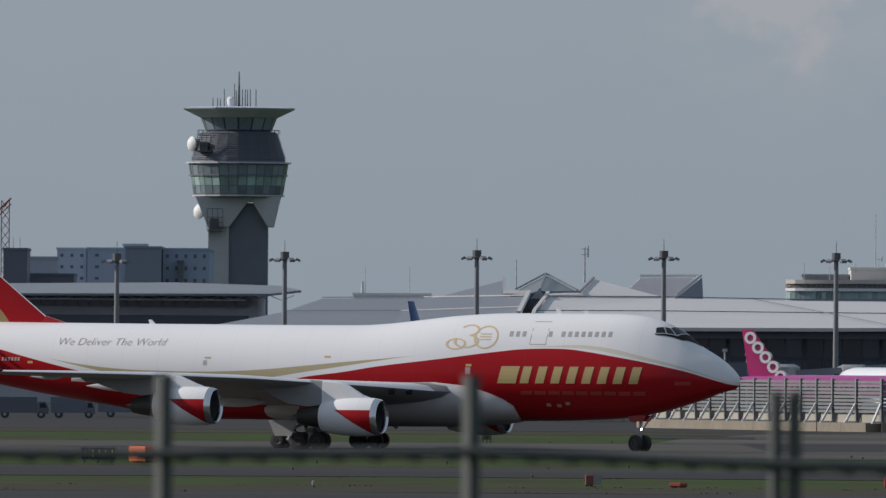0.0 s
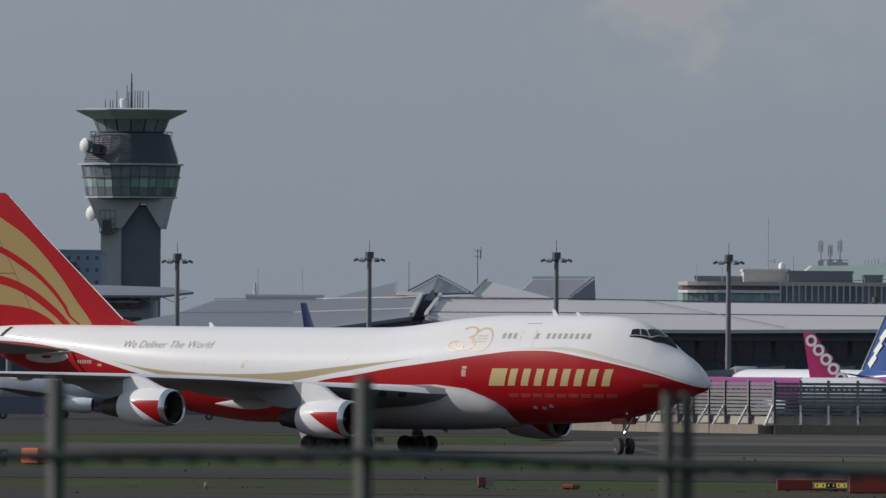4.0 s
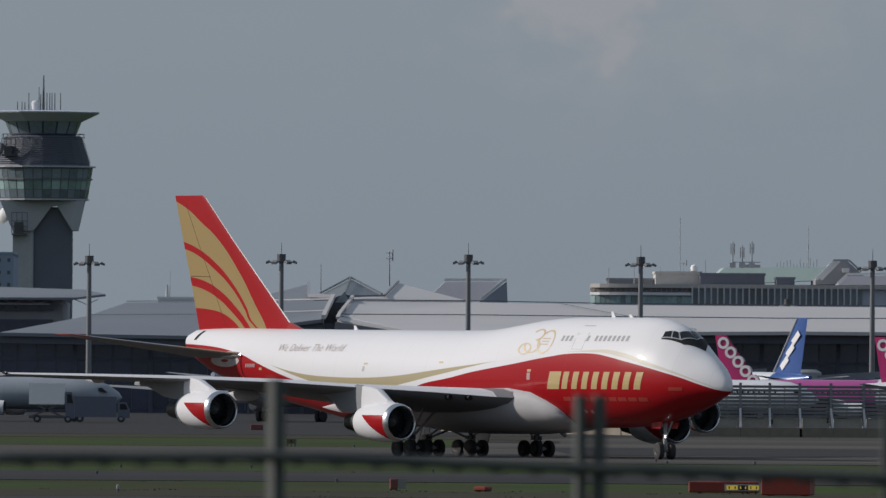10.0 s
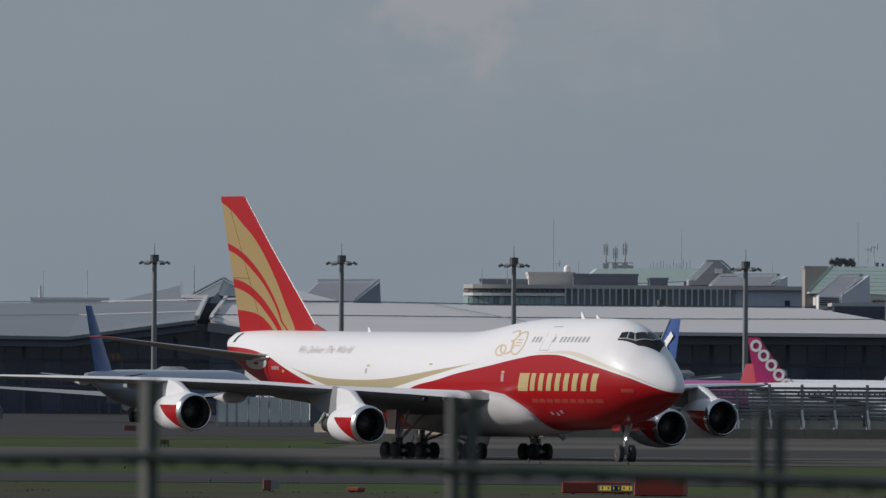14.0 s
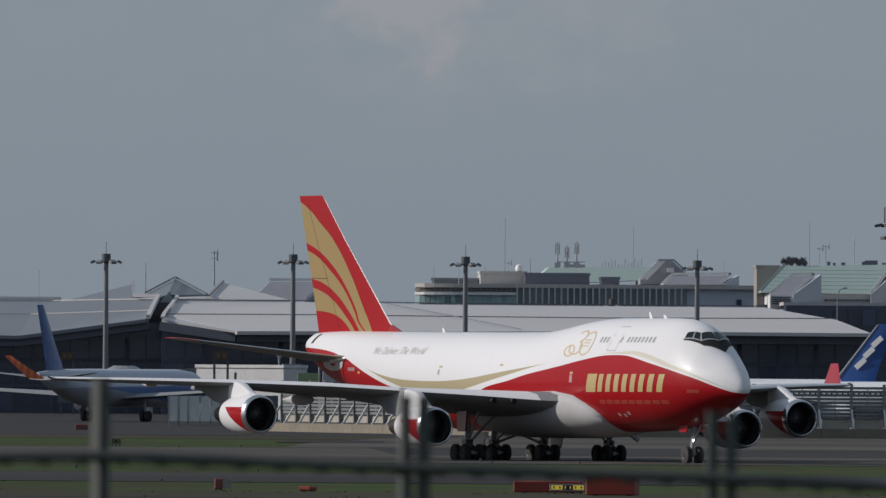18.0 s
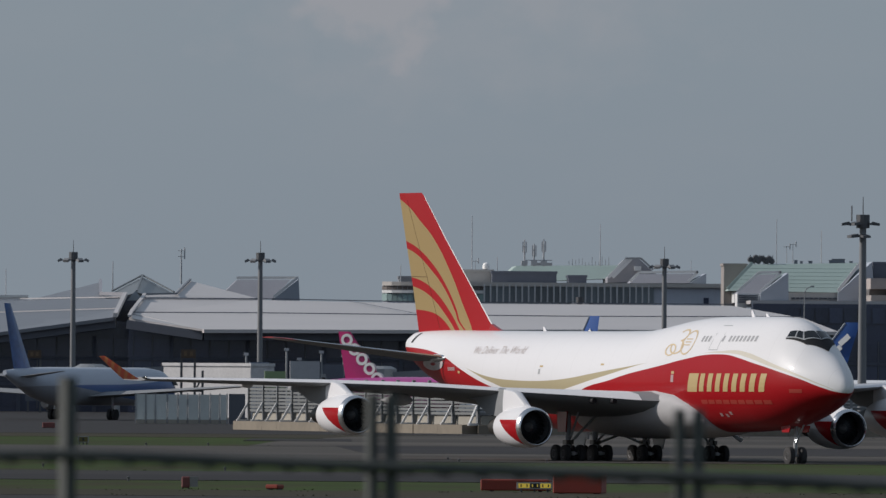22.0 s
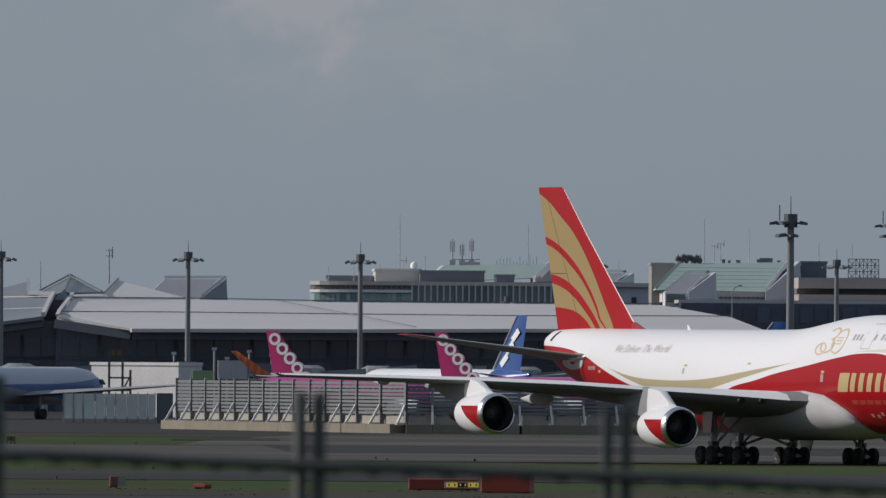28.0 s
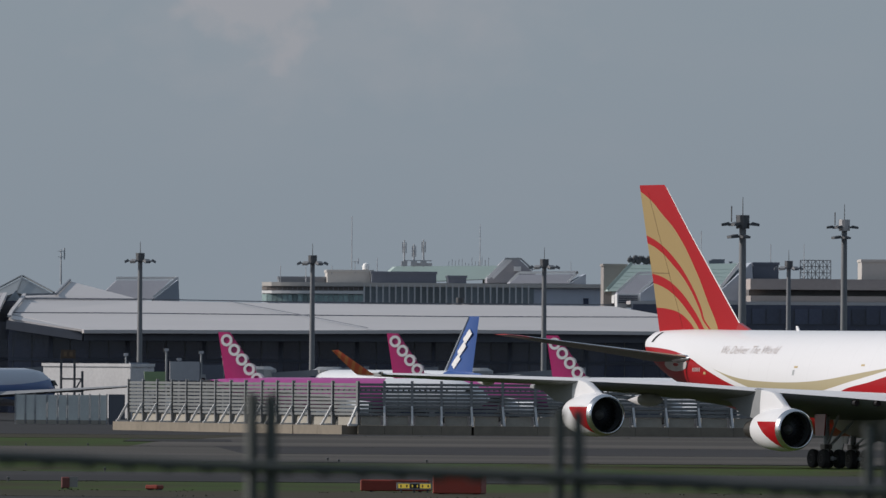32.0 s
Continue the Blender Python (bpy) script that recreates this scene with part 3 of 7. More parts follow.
def freighter():
    p = thing("cargo_airplane", (0, 0, 0), "white, red and gold four-engined cargo jet taxiing on asphalt", "airplane")
    bm = bmesh.new()
    stations = sorted(set(list(np.round(np.concatenate([0.35 + np.linspace(0, 1, 6) ** 2 * 1.05, np.linspace(1.4, 12, 28), np.linspace(12, 46, 36), np.linspace(46, 68.2, 26)]), 3))))
    loft(bm, [[skin(x, a) for a in np.arange(0, 360, 360 / 80)] for x in stations])
    body = part("fuselage", bm, M_BODY, p, "white fuselage with a sweeping red belly and gold line", True)
    # wing-body fairing
    bm = bmesh.new()
    rings = []
    for x, hw, lo, hi in ((16.9, 1.6, 2.5, 3.3), (17.1, 2.45, 2.25, 3.65), (17.7, 2.95, 2.05, 4.1), (18.6, 3.22, 1.92, 4.6), (20.2, 3.52, 1.8, 5.2), (23, 3.72, 1.7, 5.45), (29, 3.74, 1.68, 5.3), (32.5, 3.62, 1.72, 4.9), (35, 3.35, 1.92, 4.1), (36.8, 2.3, 2.2, 3.3)):
        m = lo + (hi - lo) * 0.6
        ring = []
        for a in np.arange(0, 2 * math.pi, math.pi / 24):
            c, n = math.cos(a), math.sin(a)
            ring.append(Vector((-x, hw * math.copysign(abs(n) ** (0.7 if c > 0 else 0.92), n), m + ((hi - m) if c > 0 else (m - lo)) * math.copysign(abs(c) ** (0.75 if c > 0 else 0.95), c))))
        rings.append(ring)
    loft(bm, rings)
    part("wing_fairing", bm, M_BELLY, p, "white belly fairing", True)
    for s in (1, -1):
        wing(s, p)
        engine(s, 11.97, 23.4, 2.43, p)
        engine(s, 21.05, 32.5, 3.18, p)
        # tailplane
        bm = bmesh.new()
        loft(bm, [foil(58.6, 67.2, 1.0 * s, 7.05, 0.85), foil(59.6, 67.3, 2.2 * s, 7.25, 0.72), foil(66.9, 69.9, 10.4 * s, 8.5, 0.24), foil(67.9, 70.0, 11.0 * s, 8.6, 0.12)])
        st = part("tailplane", bm, M_WING, p, "grey swept tailplane", True)
        bm = bmesh.new()
        loft(bm, [foil(66.35, 69.75, 9.85 * s, 8.42, 0.29), foil(66.9, 69.95, 10.45 * s, 8.51, 0.26), foil(67.95, 70.05, 11.05 * s, 8.61, 0.13)])
        part("tip", bm, M_REDP, st, "red tailplane tip", True)
        bm = bmesh.new()
        f0, f1 = foil(58.55, 67.3, 2.3 * s, 7.27, 0.76), foil(66.85, 69.9, 10.35 * s, 8.5, 0.27)
        loft(bm, [[f[1], f[0], f[-1]] for f in (f0, f1)], cap=False, closed=False)
        part("leading_edge", bm, M_CHROME, st, "polished metal leading edge", True)
        bm = bmesh.new()
        rings = [[(61.3 + q * 2.4 * math.cos(k * math.pi / 10), 6.78 + q * 0.46 * math.sin(k * math.pi / 10)) for k in range(20)] for q in (0.25, 0.5, 0.75, 1.0)]
        loft(bm, [[Vector((-x, -s * (side_y(x, z) + 0.025), z)) for x, z in r] for r in rings], cap=False)
        part("tailplane_seal_plate", bm, M_SEALP, body, "worn pale grey sliding plate")
        bm = bmesh.new()
        turned(bm, [(-58.1, 0.02), (-58.5, 0.16), (-59.2, 0.26), (-60.6, 0.3), (-62.0, 0.1)], 12, "x", Matrix.Translation((0, -1.9 * s, 7.18)))
        part("root_cap", bm, M_CHROME, st, "bright metal cap at the root", True)
    # fin
    bm = bmesh.new()
    def fin_ring(z, le, te, th):
        return [Vector((q.x, q.z, z)) for q in foil(le, te, 0, 0, th)]
    loft(bm, [fin_ring(8.3, 53.6, 67.2, 0.68), fin_ring(9.15, 54.8, 67.35, 0.62), fin_ring(12.4, 58.9, 68.4, 0.5), fin_ring(15.6, 62.92, 69.57, 0.37), fin_ring(18.72, 66.62, 70.65, 0.27), fin_ring(18.93, 67.0, 70.7, 0.15)])
    fin = part("fin", bm, M_FIN, p, "red fin with gold feather bands", True)
    bm = bmesh.new()
    fr = [fin_ring(z, le - 0.03, te, th * 1.15) for z, le, te, th in ((9.3, 55.0, 67.4, 0.62), (12.4, 58.9, 68.4, 0.5), (15.6, 62.92, 69.57, 0.37), (18.72, 66.62, 70.65, 0.27))]
    loft(bm, [[f[0].lerp(f[1], 0.32), f[0], f[0].lerp(f[-1], 0.32)] for f in fr], cap=False, closed=False)
    part("leading_edge", bm, M_EDGEGLINT, fin, "leading edge painted pale for its sun glint", True)
    for s in (1, -1):
        bm = bmesh.new()
        for (z0, le0, te0, h0), (z1, le1, te1, h1) in (((9.3, 55.0, 67.4, 0.62), (12.4, 58.9, 68.4, 0.5)), ((12.4, 58.9, 68.4, 0.5), (15.6, 62.92, 69.57, 0.37)), ((15.6, 62.92, 69.57, 0.37), (18.4, 66.3, 70.55, 0.28))):
            bar(bm, (-(te0 - (te0 - le0) * 0.3), s * h0 * (0.168 if s > 0 else 0.138), z0), (-(te1 - (te1 - le1) * 0.3), s * h1 * (0.168 if s > 0 else 0.138), z1), 0.022, 0.02)
        part("rudder_seam", bm, M_SEAM, fin, "thin dark rudder hinge line")
        bm = bmesh.new()
        bar(bm, (-68.5, s * 0.03, 13.0), (-65.8, s * 0.075, 12.95), 0.025, 0.03)
        part("rudder_split", bm, M_SEAM, fin, "thin dark joint between the rudder halves")
    bm = bmesh.new()
    slab(bm, [(-53.4, 9.02), (-55.3, 9.6), (-55.8, 9.0)], "y", -0.12, 0.12)
    part("dorsal_fillet", bm, M_REDP, fin)
    for s in (1, -1):
        bm = bmesh.new()
        decal(bm, [(65.55, 8.98), (65.95, 8.98), (66.6, 8.3), (66.2, 8.3)], 0.02, s, 4)
        part("tail_vent", bm, M_BLACKP, body, "black slot")
    # windows and doors
    for s in (1, -1):
        for x in [17.27, 16.77, 16.27, 14.22] + [13.22 - 0.515 * k for k in range(8)]:
            bm = bmesh.new()
            decal(bm, [(x - 0.14, 8.31), (x + 0.14, 8.31), (x + 0.14, 8.69), (x - 0.14, 8.69)], 0.012, s, 2)
            part("window", bm, M_WINDOWG, body)
        for x0, x1, z0, z1 in ((14.42, 15.72, 7.72, 9.42),):
            bm = bmesh.new()
            for q in ([(x0, z0), (x0 + 0.05, z0), (x0 + 0.05, z1), (x0, z1)], [(x1 - 0.05, z0), (x1, z0), (x1, z1), (x1 - 0.05, z1)],
                      [(x0, z0), (x1, z0), (x1, z0 + 0.05), (x0, z0 + 0.05)], [(x0, z1 - 0.05), (x1, z1 - 0.05), (x1, z1), (x0, z1)]):
                decal(bm, q, 0.012, s, 3)
            part("door_seam", bm, M_STRUT, body, "thin grey door outline")
        for x, z in ((41.2, 6.25), (41.0, 6.62), (31.5, 6.75)):
            bm = bmesh.new()
            decal(bm, [(x - 0.14, z - 0.18), (x + 0.14, z - 0.18), (x + 0.14, z + 0.18), (x - 0.14, z + 0.18)] if z < 6.5 else
                  [(x - 0.25, z - 0.06), (x + 0.25, z - 0.06), (x + 0.25, z + 0.06), (x - 0.25, z + 0.06)], 0.012, s, 2)
            part("hatch_mark", bm, M_STRUT if z < 6.5 else M_GOLDP, body)
        for x, z in ((20.3, 6.2), (55.5, 6.2)):
            bm = bmesh.new()
            decal(bm, [(x - 0.22, z - 0.09), (x + 0.22, z - 0.09), (x + 0.22, z + 0.09), (x - 0.22, z + 0.09)], 0.012, s, 2)
            part("rescue_mark", bm, M_GOLDP, body)
        bm = bmesh.new()
        decal(bm, [(20.15, 5.55), (20.55, 5.55), (20.55, 6.05), (20.15, 6.05)], 0.012, s, 2)
        part("static_port", bm, M_FADED, body)
        for x0, z0 in ((14.1, 3.25), (13.3, 3.2), (12.6, 3.35)):
            bm = bmesh.new()
            decal(bm, [(x0, z0), (x0 + 0.35, z0), (x0 + 0.35, z0 + 0.22), (x0, z0 + 0.22)], 0.012, s, 2)
            part("service_placard", bm, M_FADED, body)
        # cockpit panes and the black panel below them
        def pane(name, quad, m, lift, n=8):
            bm = bmesh.new()
            g = []
            for u in np.linspace(0, 1, n + 1):
                row = []
                for v in np.linspace(0, 1, n + 1):
                    xa, an = [(1 - u) * (1 - v) * quad[0][k] + u * (1 - v) * quad[1][k] + u * v * quad[2][k] + (1 - u) * v * quad[3][k] for k in (0, 1)]
                    p = skin(xa, an)
                    nrm = (skin(xa, an + 1) - skin(xa, an - 1)).cross(skin(xa + 0.05, an) - skin(xa - 0.05, an)).normalized()
                    row.append(bm.verts.new(p + nrm * lift * (1 if nrm.z > 0 else -1)))
                g.append(row)
            for i in range(n):
                for j in range(n):
                    bm.faces.new((g[i][j], g[i + 1][j], g[i + 1][j + 1], g[i][j + 1]))
            return part(name, bm, m, body, smooth=True)
        pane("windshield_pane", [(4.42, 1.0 * s), (5.3, 1.0 * s), (5.5, 17 * s), (4.93, 26 * s)], M_GLASSD, 0.05)
        pane("windshield_pane", [(5.05, 27.8 * s), (5.57, 18.6 * s), (5.9, 22.0 * s), (5.52, 33.6 * s)], M_GLASSD, 0.05)
        pane("windshield_pane", [(5.63, 35 * s), (5.97, 23.2 * s), (6.42, 29.5 * s), (6.3, 38.8 * s)], M_GLASSD, 0.05)
        pane("window_post", [(4.95, 26.2 * s), (5.52, 17.2 * s), (5.56, 18.4 * s), (5.03, 27.6 * s)], M_STRUT, 0.06)
        pane("anti_glare_panel", [(3.3, 0), (4.46, 0), (5.0, 26.4 * s), (4.5, 30 * s)], M_BLACKP, 0.03, 12)
        pane("anti_glare_panel", [(4.5, 30 * s), (5.0, 26.4 * s), (6.4, 39 * s), (6.3, 41.5 * s)], M_BLACKP, 0.03, 8)
        pane("window_frame", [(4.34, 0.5 * s), (4.42, 0.5 * s), (4.95, 26.6 * s), (4.86, 27.6 * s)], M_STRUT, 0.065, 10)
        pane("window_frame", [(4.86, 27.6 * s), (4.95, 26.6 * s), (6.33, 39.0 * s), (6.28, 40.2 * s)], M_STRUT, 0.065, 10)
        pane("window_post", [(5.53, 33.8 * s), (5.91, 22.2 * s), (5.96, 23.0 * s), (5.62, 34.8 * s)], M_STRUT, 0.06)
        # gold block and slanted blocks of the brand mark, dull bars below
        def slant(name, x, w, z0, z1, m, lean=0.28):
            bm = bmesh.new()
            d = -lean * (z1 - z0) * s if s > 0 else lean * (z1 - z0)
            decal(bm, [(x, z0), (x - w, z0), (x - w - abs(d), z1), (x - abs(d), z1)] if s > 0 else [(x, z0), (x - w, z0), (x - w + abs(d), z1), (x + abs(d), z1)], 0.016, s, 4)
            part(name, bm, m, body)
        slant("brand_block", 18.05, 1.45, 4.9, 6.15, M_GOLDP)
        for k in range(8):
            slant("brand_block", 16.3 - k * 1.2, 0.68, 4.92, 6.14, M_GOLDP)
        for k in range(9):
            slant("web_bar", 16.3 - k * 1.08, 0.9, 4.08, 4.36, M_DIMGOLD, 0.1)
        slant("name_bar", 4.6, 1.1, 4.85, 5.1, M_DIMGOLD, 0.2)
        for k in range(6):
            slant("registration_bar", 57.95 - k * 0.27, 0.19, 6.3, 6.56, M_FADED, 0.2)
        # anniversary emblem: two rings and a loop as plain shapes
        def ring(cx, cz, rx, rz, w, a0, a1, name="emblem_ring"):
            bm = bmesh.new()
            n = 26
            v = []
            for k in range(n + 1):
                a = radians(a0 + (a1 - a0) * k / n)
                row = []
                for q in (1 - w, 1.0):
                    x, z = cx - s * rx * q * math.cos(a), cz + rz * q * math.sin(a)
                    row.append(bm.verts.new((-x, -s * (side_y(x, z) + 0.014), z)))
                v.append(row)
            for k in range(n):
                bm.faces.new((v[k][0], v[k + 1][0], v[k + 1][1], v[k][1]))
            part(name, bm, M_EMBLEM, body)
        ring(19.2, 8.25, 0.95, 0.85, 0.13, 0, 360)
        ring(20.6, 8.75, 0.8, 0.42, 0.25, -70, 150)
        ring(20.7, 7.95, 1.0, 0.5, 0.2, -200, 80)
        ring(21.5, 7.75, 0.8, 0.42, 0.22, 0, 360)
        for k in range(3):
            slant("emblem_bar", 19.7, 0.9, 8.05 + 0.2 * k, 8.12 + 0.2 * k, M_EMBLEM, 0.0)
        # the slogan
        cu = bpy.data.curves.new("slogan", "FONT")
        cu.body, cu.size, cu.shear, cu.offset = "We Deliver The World", 0.98, 0.25, -0.012
        cu.resolution_u = 3
        tmp = bpy.data.objects.new("slogan", cu)
        scene.collection.objects.link(tmp)
        bpy.context.view_layer.update()
        me = bpy.data.meshes.new_from_object(tmp)
        bpy.data.objects.remove(tmp)
        span = max(v.co.x for v in me.vertices)
        for v in me.vertices:
            u, h = v.co.x / span, v.co.y
            x = 53.4 - 8.9 * u if s > 0 else 44.5 + 8.9 * u
            z = 7.5 + h * 0.78
            v.co = (-x, -s * (side_y(x, z) + 0.04), z)
        bm = bmesh.new()
        bm.from_mesh(me)
        bpy.data.meshes.remove(me)
        todo = set(bm.verts)
        while todo:
            stack, seen = [min(todo, key=lambda v: v.index)], set()
            while stack:
                v = stack.pop()
                if v not in seen:
                    seen.add(v)
                    stack += [e.other_vert(v) for e in v.link_edges]
            todo -= seen
            b2 = bmesh.new()
            twin = {v: b2.verts.new(v.co) for v in sorted(seen, key=lambda v: v.index)}
            for f in bm.faces:
                if f.verts[0] in seen:
                    b2.faces.new([twin[v] for v in f.verts])
            part("slogan_letter", b2, M_LETTER, body)
        bm.free()
    # blade antennas and lamps
    for x, h in ((14.2, 0.42), (12.0, 0.22), (46.5, 0.3)):
        bm = bmesh.new()
        z = section(x)[0]
        slab(bm, [(-x, z - 0.05), (-x - 0.5, z - 0.05), (-x - 0.6, z + h), (-x - 0.35, z + h)], "y", -0.03, 0.03)
        part("antenna", bm, M_WHITE, body)
    # undercarriage
    g = new("nose_gear")
    STEERED.append(g)
    g.parent = p
    g.location = (-8.15, 0, 0)
    bm = bmesh.new()
    rod(bm, (0.15, 0, 2.8), (0, 0, 0.62), 0.13)
    rod(bm, (0, -0.6, 0.62), (0, 0.6, 0.62), 0.07)
    rod(bm, (1.3, 0, 2.7), (0.1, 0, 1.4), 0.06)
    rod(bm, (-0.25, 0, 1.5), (-0.05, 0, 0.75), 0.05)
    part("strut", bm, M_STRUT, g, smooth=True)
    for s in (-1, 1):
        bm = bmesh.new()
        slab(bm, [(-0.5, 2.2), (0.5, 2.2), (0.75, 2.65), (-0.7, 2.65)], "y", s * 0.72 - 0.03, s * 0.72 + 0.03)
        part("nose_gear_door", bm, M_REDP, p, "red nose gear door").location = g.location
        gear_wheel((0, s * 0.44, 0.62), g)
    bm = bmesh.new()
    turned(bm, [(0, 0.02), (-0.03, 0.08), (-0.14, 0.09), (-0.2, 0.05)], 12, "x", Matrix.Translation((0.3, 0, 1.62)))
    part("taxi_lamp", bm, M_LAMPON, g, "lit white taxi lamp", True)
    for x, y, top in ((31.76, 5.5, 3.6), (31.76, -5.5, 3.6), (34.9, 1.9, 2.2), (34.9, -1.9, 2.2)):
        g = new("main_gear")
        g.parent = p
        g.location = (-x, y, 0)
        s = math.copysign(1, y)
        bm = bmesh.new()
        rod(bm, (0, 0, top), (0, 0, 0.7), 0.2)
        rod(bm, (0.95, 0, 0.64), (-0.95, 0, 0.64), 0.14)
        for a in (0.74, -0.74):
            rod(bm, (a, -0.62, 0.62), (a, 0.62, 0.62), 0.08)
        part("strut", bm, M_STRUT, g, smooth=True)
        bm = bmesh.new()
        rod(bm, (0, -s * 0.1, 1.3), (0.2, -s * 2.3, top - 0.1), 0.09)
        rod(bm, (0.1, 0, 1.4), (1.7, 0, top - 0.1), 0.08)
        part("brace", bm, M_STRUT, g, smooth=True)
        if y > 3:
            bm = bmesh.new()
            rod(bm, (0.7, 0.6, 2.4), (1.6, 1.5, 1.55), 0.1, 0.15, 10)
            part("door_strut", bm, M_WHITE, g, "white door strut", True)
        elif y < -3:
            bm = bmesh.new()
            slab(bm, [(0.5, 1.62), (-0.1, 1.62), (-0.05, 2.1), (0.55, 2.1)], "y", 1.3, 1.36)
            part("door_flap", bm, M_WHITE, g, "small white gear door flap")
        bm = bmesh.new()
        rod(bm, (0.0, 0, 1.9), (0.85, 0, 0.75), 0.05, n=8)
        rod(bm, (0.0, 0, 1.5), (-0.75, 0, 0.75), 0.05, n=8)
        box(bm, (-0.3, -0.28, 1.25), (0.3, 0.28, 1.55))
        part("linkage", bm, M_DARKMETAL, g, "dark bogie linkage", True)
        bm = bmesh.new()
        if abs(y) > 3:
            slab(bm, [(0.6, 2.1), (-0.6, 2.1), (-0.8, top), (0.8, top)], "y", s * 0.42, s * 0.5)
        else:
            slab(bm, [(0.55, 0.95), (-0.75, 0.95), (-1.25, 2.1), (1.1, 2.1)], "y", s * 1.1, s * 1.17)
        part("gear_door", bm, M_REDP if abs(y) > 3 else M_STRUT, g, "main gear door")
        for a in (0.74, -0.74):
            for b in (-0.55, 0.55):
                gear_wheel((a, b, 0.62), g)
    return p


plane = freighter()
# seconds, nose x, nose y, heading off the view line, bank
TAXI = [(0, 21.900, 1061.940, 22.57, 0.13), (1, 23.370, 1058.350, 27.14, 0.05), (2, 24.700, 1054.710, 31.53, 0), (3, 25.880, 1051.010, 35.75, -0.03), (4, 27.010, 1047.280, 39.68, -0.04), (5, 28.120, 1043.540, 43.29, -0.06), (6, 29.270, 1039.860, 46.41, -0.09), (7, 30.480, 1036.250, 49.03, -0.12), (8, 31.640, 1032.570, 51.55, -0.16), (9, 32.780, 1028.760, 54, -0.21), (10, 33.930, 1024.880, 56.18, -0.24), (11, 35.120, 1020.880, 58.27, -0.28), (12, 36.210, 1016.850, 60.23, -0.3), (13, 37.340, 1012.670, 62.11, -0.3), (14, 38.627, 1009.110, 63.62, -0.27), (15, 40.156, 1005.535, 64.62, -0.22), (16, 41.898, 1002.024, 65.08, -0.17), (17, 43.783, 998.458, 65.34, -0.13), (18, 45.811, 994.796, 65.37, -0.1), (19, 47.951, 990.977, 65.42, -0.07), (20, 50.007, 987.398, 65.62, -0.04), (21, 52.078, 983.660, 65.97, -0.01), (22, 54.222, 979.842, 66.1, 0.01), (23, 56.382, 975.913, 66.33, -0.01), (24, 58.515, 971.925, 66.55, -0.06), (25, 60.653, 966.634, 66.66, -0.13), (26, 62.840, 961.244, 66.77, -0.23), (27, 65.086, 955.837, 66.76, -0.35), (28, 67.414, 950.401, 66.61, -0.46), (29, 69.772, 944.938, 66.44, -0.55), (30, 72.168, 939.397, 66.27, -0.62), (31, 74.601, 933.809, 66.18, -0.68), (32, 76.891, 928.193, 66.31, -0.74)]

# ---- ground ----
M_GRASS = mat("mown_grass", (0.040, 0.064, 0.014), 0.9, var=0.5, scale=0.03, fine=14, bump=0.3, spec=0.1, second=(0.046, 0.042, 0.021), patch=(0.10, 0.028, 1))
M_DRYGRASS = mat("dry_grass", (0.052, 0.046, 0.031), 0.9, var=0.4, scale=0.02, fine=14, bump=0.3, spec=0.1)
M_ASPHALT = mat("asphalt", (0.027, 0.0245, 0.0255), 0.85, var=0.9, scale=0.02, fine=18, bump=0.2, stretch=(0.15, 1, 1), spec=0.2, second=(0.037, 0.033, 0.032), patch=(0.03, 0.05, 1))
M_TAXI = mat("worn_taxiway_asphalt", (0.070, 0.062, 0.054), 0.85, var=1.3, scale=0.02, fine=14, bump=0.2, stretch=(0.12, 1, 1), spec=0.2)
M_APRON = mat("apron_concrete", (0.0300, 0.0272, 0.0268), 0.8, var=0.2, scale=0.02, fine=12, spec=0.2)


def sheet():
    bm = bmesh.new()
    ys = [-400, -60, 40, 108, 130, 180, 260, 340, 500, 700, 900, 1200, 1600, 2200, 3000, 4900]
    xs = list(np.linspace(-1200, 1200, 25))
    def height(y):
        t = min(1, max(0, (340 - y) / 210))
        return 3.6 * t * t * (3 - 2 * t)
    rows = [[bm.verts.new((x, y, height(y))) for x in xs] for y in ys]
    for a, b in zip(rows, rows[1:]):
        for k in range(len(xs) - 1):
            bm.faces.new((a[k], a[k + 1], b[k + 1], b[k]))
    g = part("ground", bm, M_GRASS, smooth=True)
    tagged(g, "mown green and dry airfield grass", "ground", "", "structure")


sheet()


def strip(name, label, outline, m, z=0.02, category="pavement"):
    bm = bmesh.new()
    slab(bm, outline, "z", -0.3, z)
    return tagged(part(name, bm, m), label, category, "", "structure")


def edge(pts, n=40, wob=3.0, seed=1):
    """A slightly wavy line through pts."""
    out = []
    for k in range(n + 1):
        t = k / n * (len(pts) - 1)
        i = min(int(t), len(pts) - 2)
        f = t - i
        x, y = pts[i][0] * (1 - f) + pts[i + 1][0] * f, pts[i][1] * (1 - f) + pts[i + 1][1] * f
        out.append((x, y + wob * noise.noise((x * 0.05, seed * 7.3, 0)) * 2))
    return out


WEST, EAST = -140, 190
Y_NEAR, Y_NEAR2 = 640.3, 700.7
Y_DRY = 740.6
Y_ROAD, Y_ROAD2 = 799.5, 875.8
Y_TAXI, Y_TAXI2 = 980.4, 1171.9
Y_GREEN2 = 1320.7


def band(name, label, y0, y1, m, z, x0=WEST, x1=EAST, seed=1, wob=3.0, category="pavement"):
    strip(name, label, edge([(x0, y0), (x1, y0)], 60, wob, seed) + edge([(x1, y1), (x0, y1)], 60, wob, seed + 1), m, z, category)


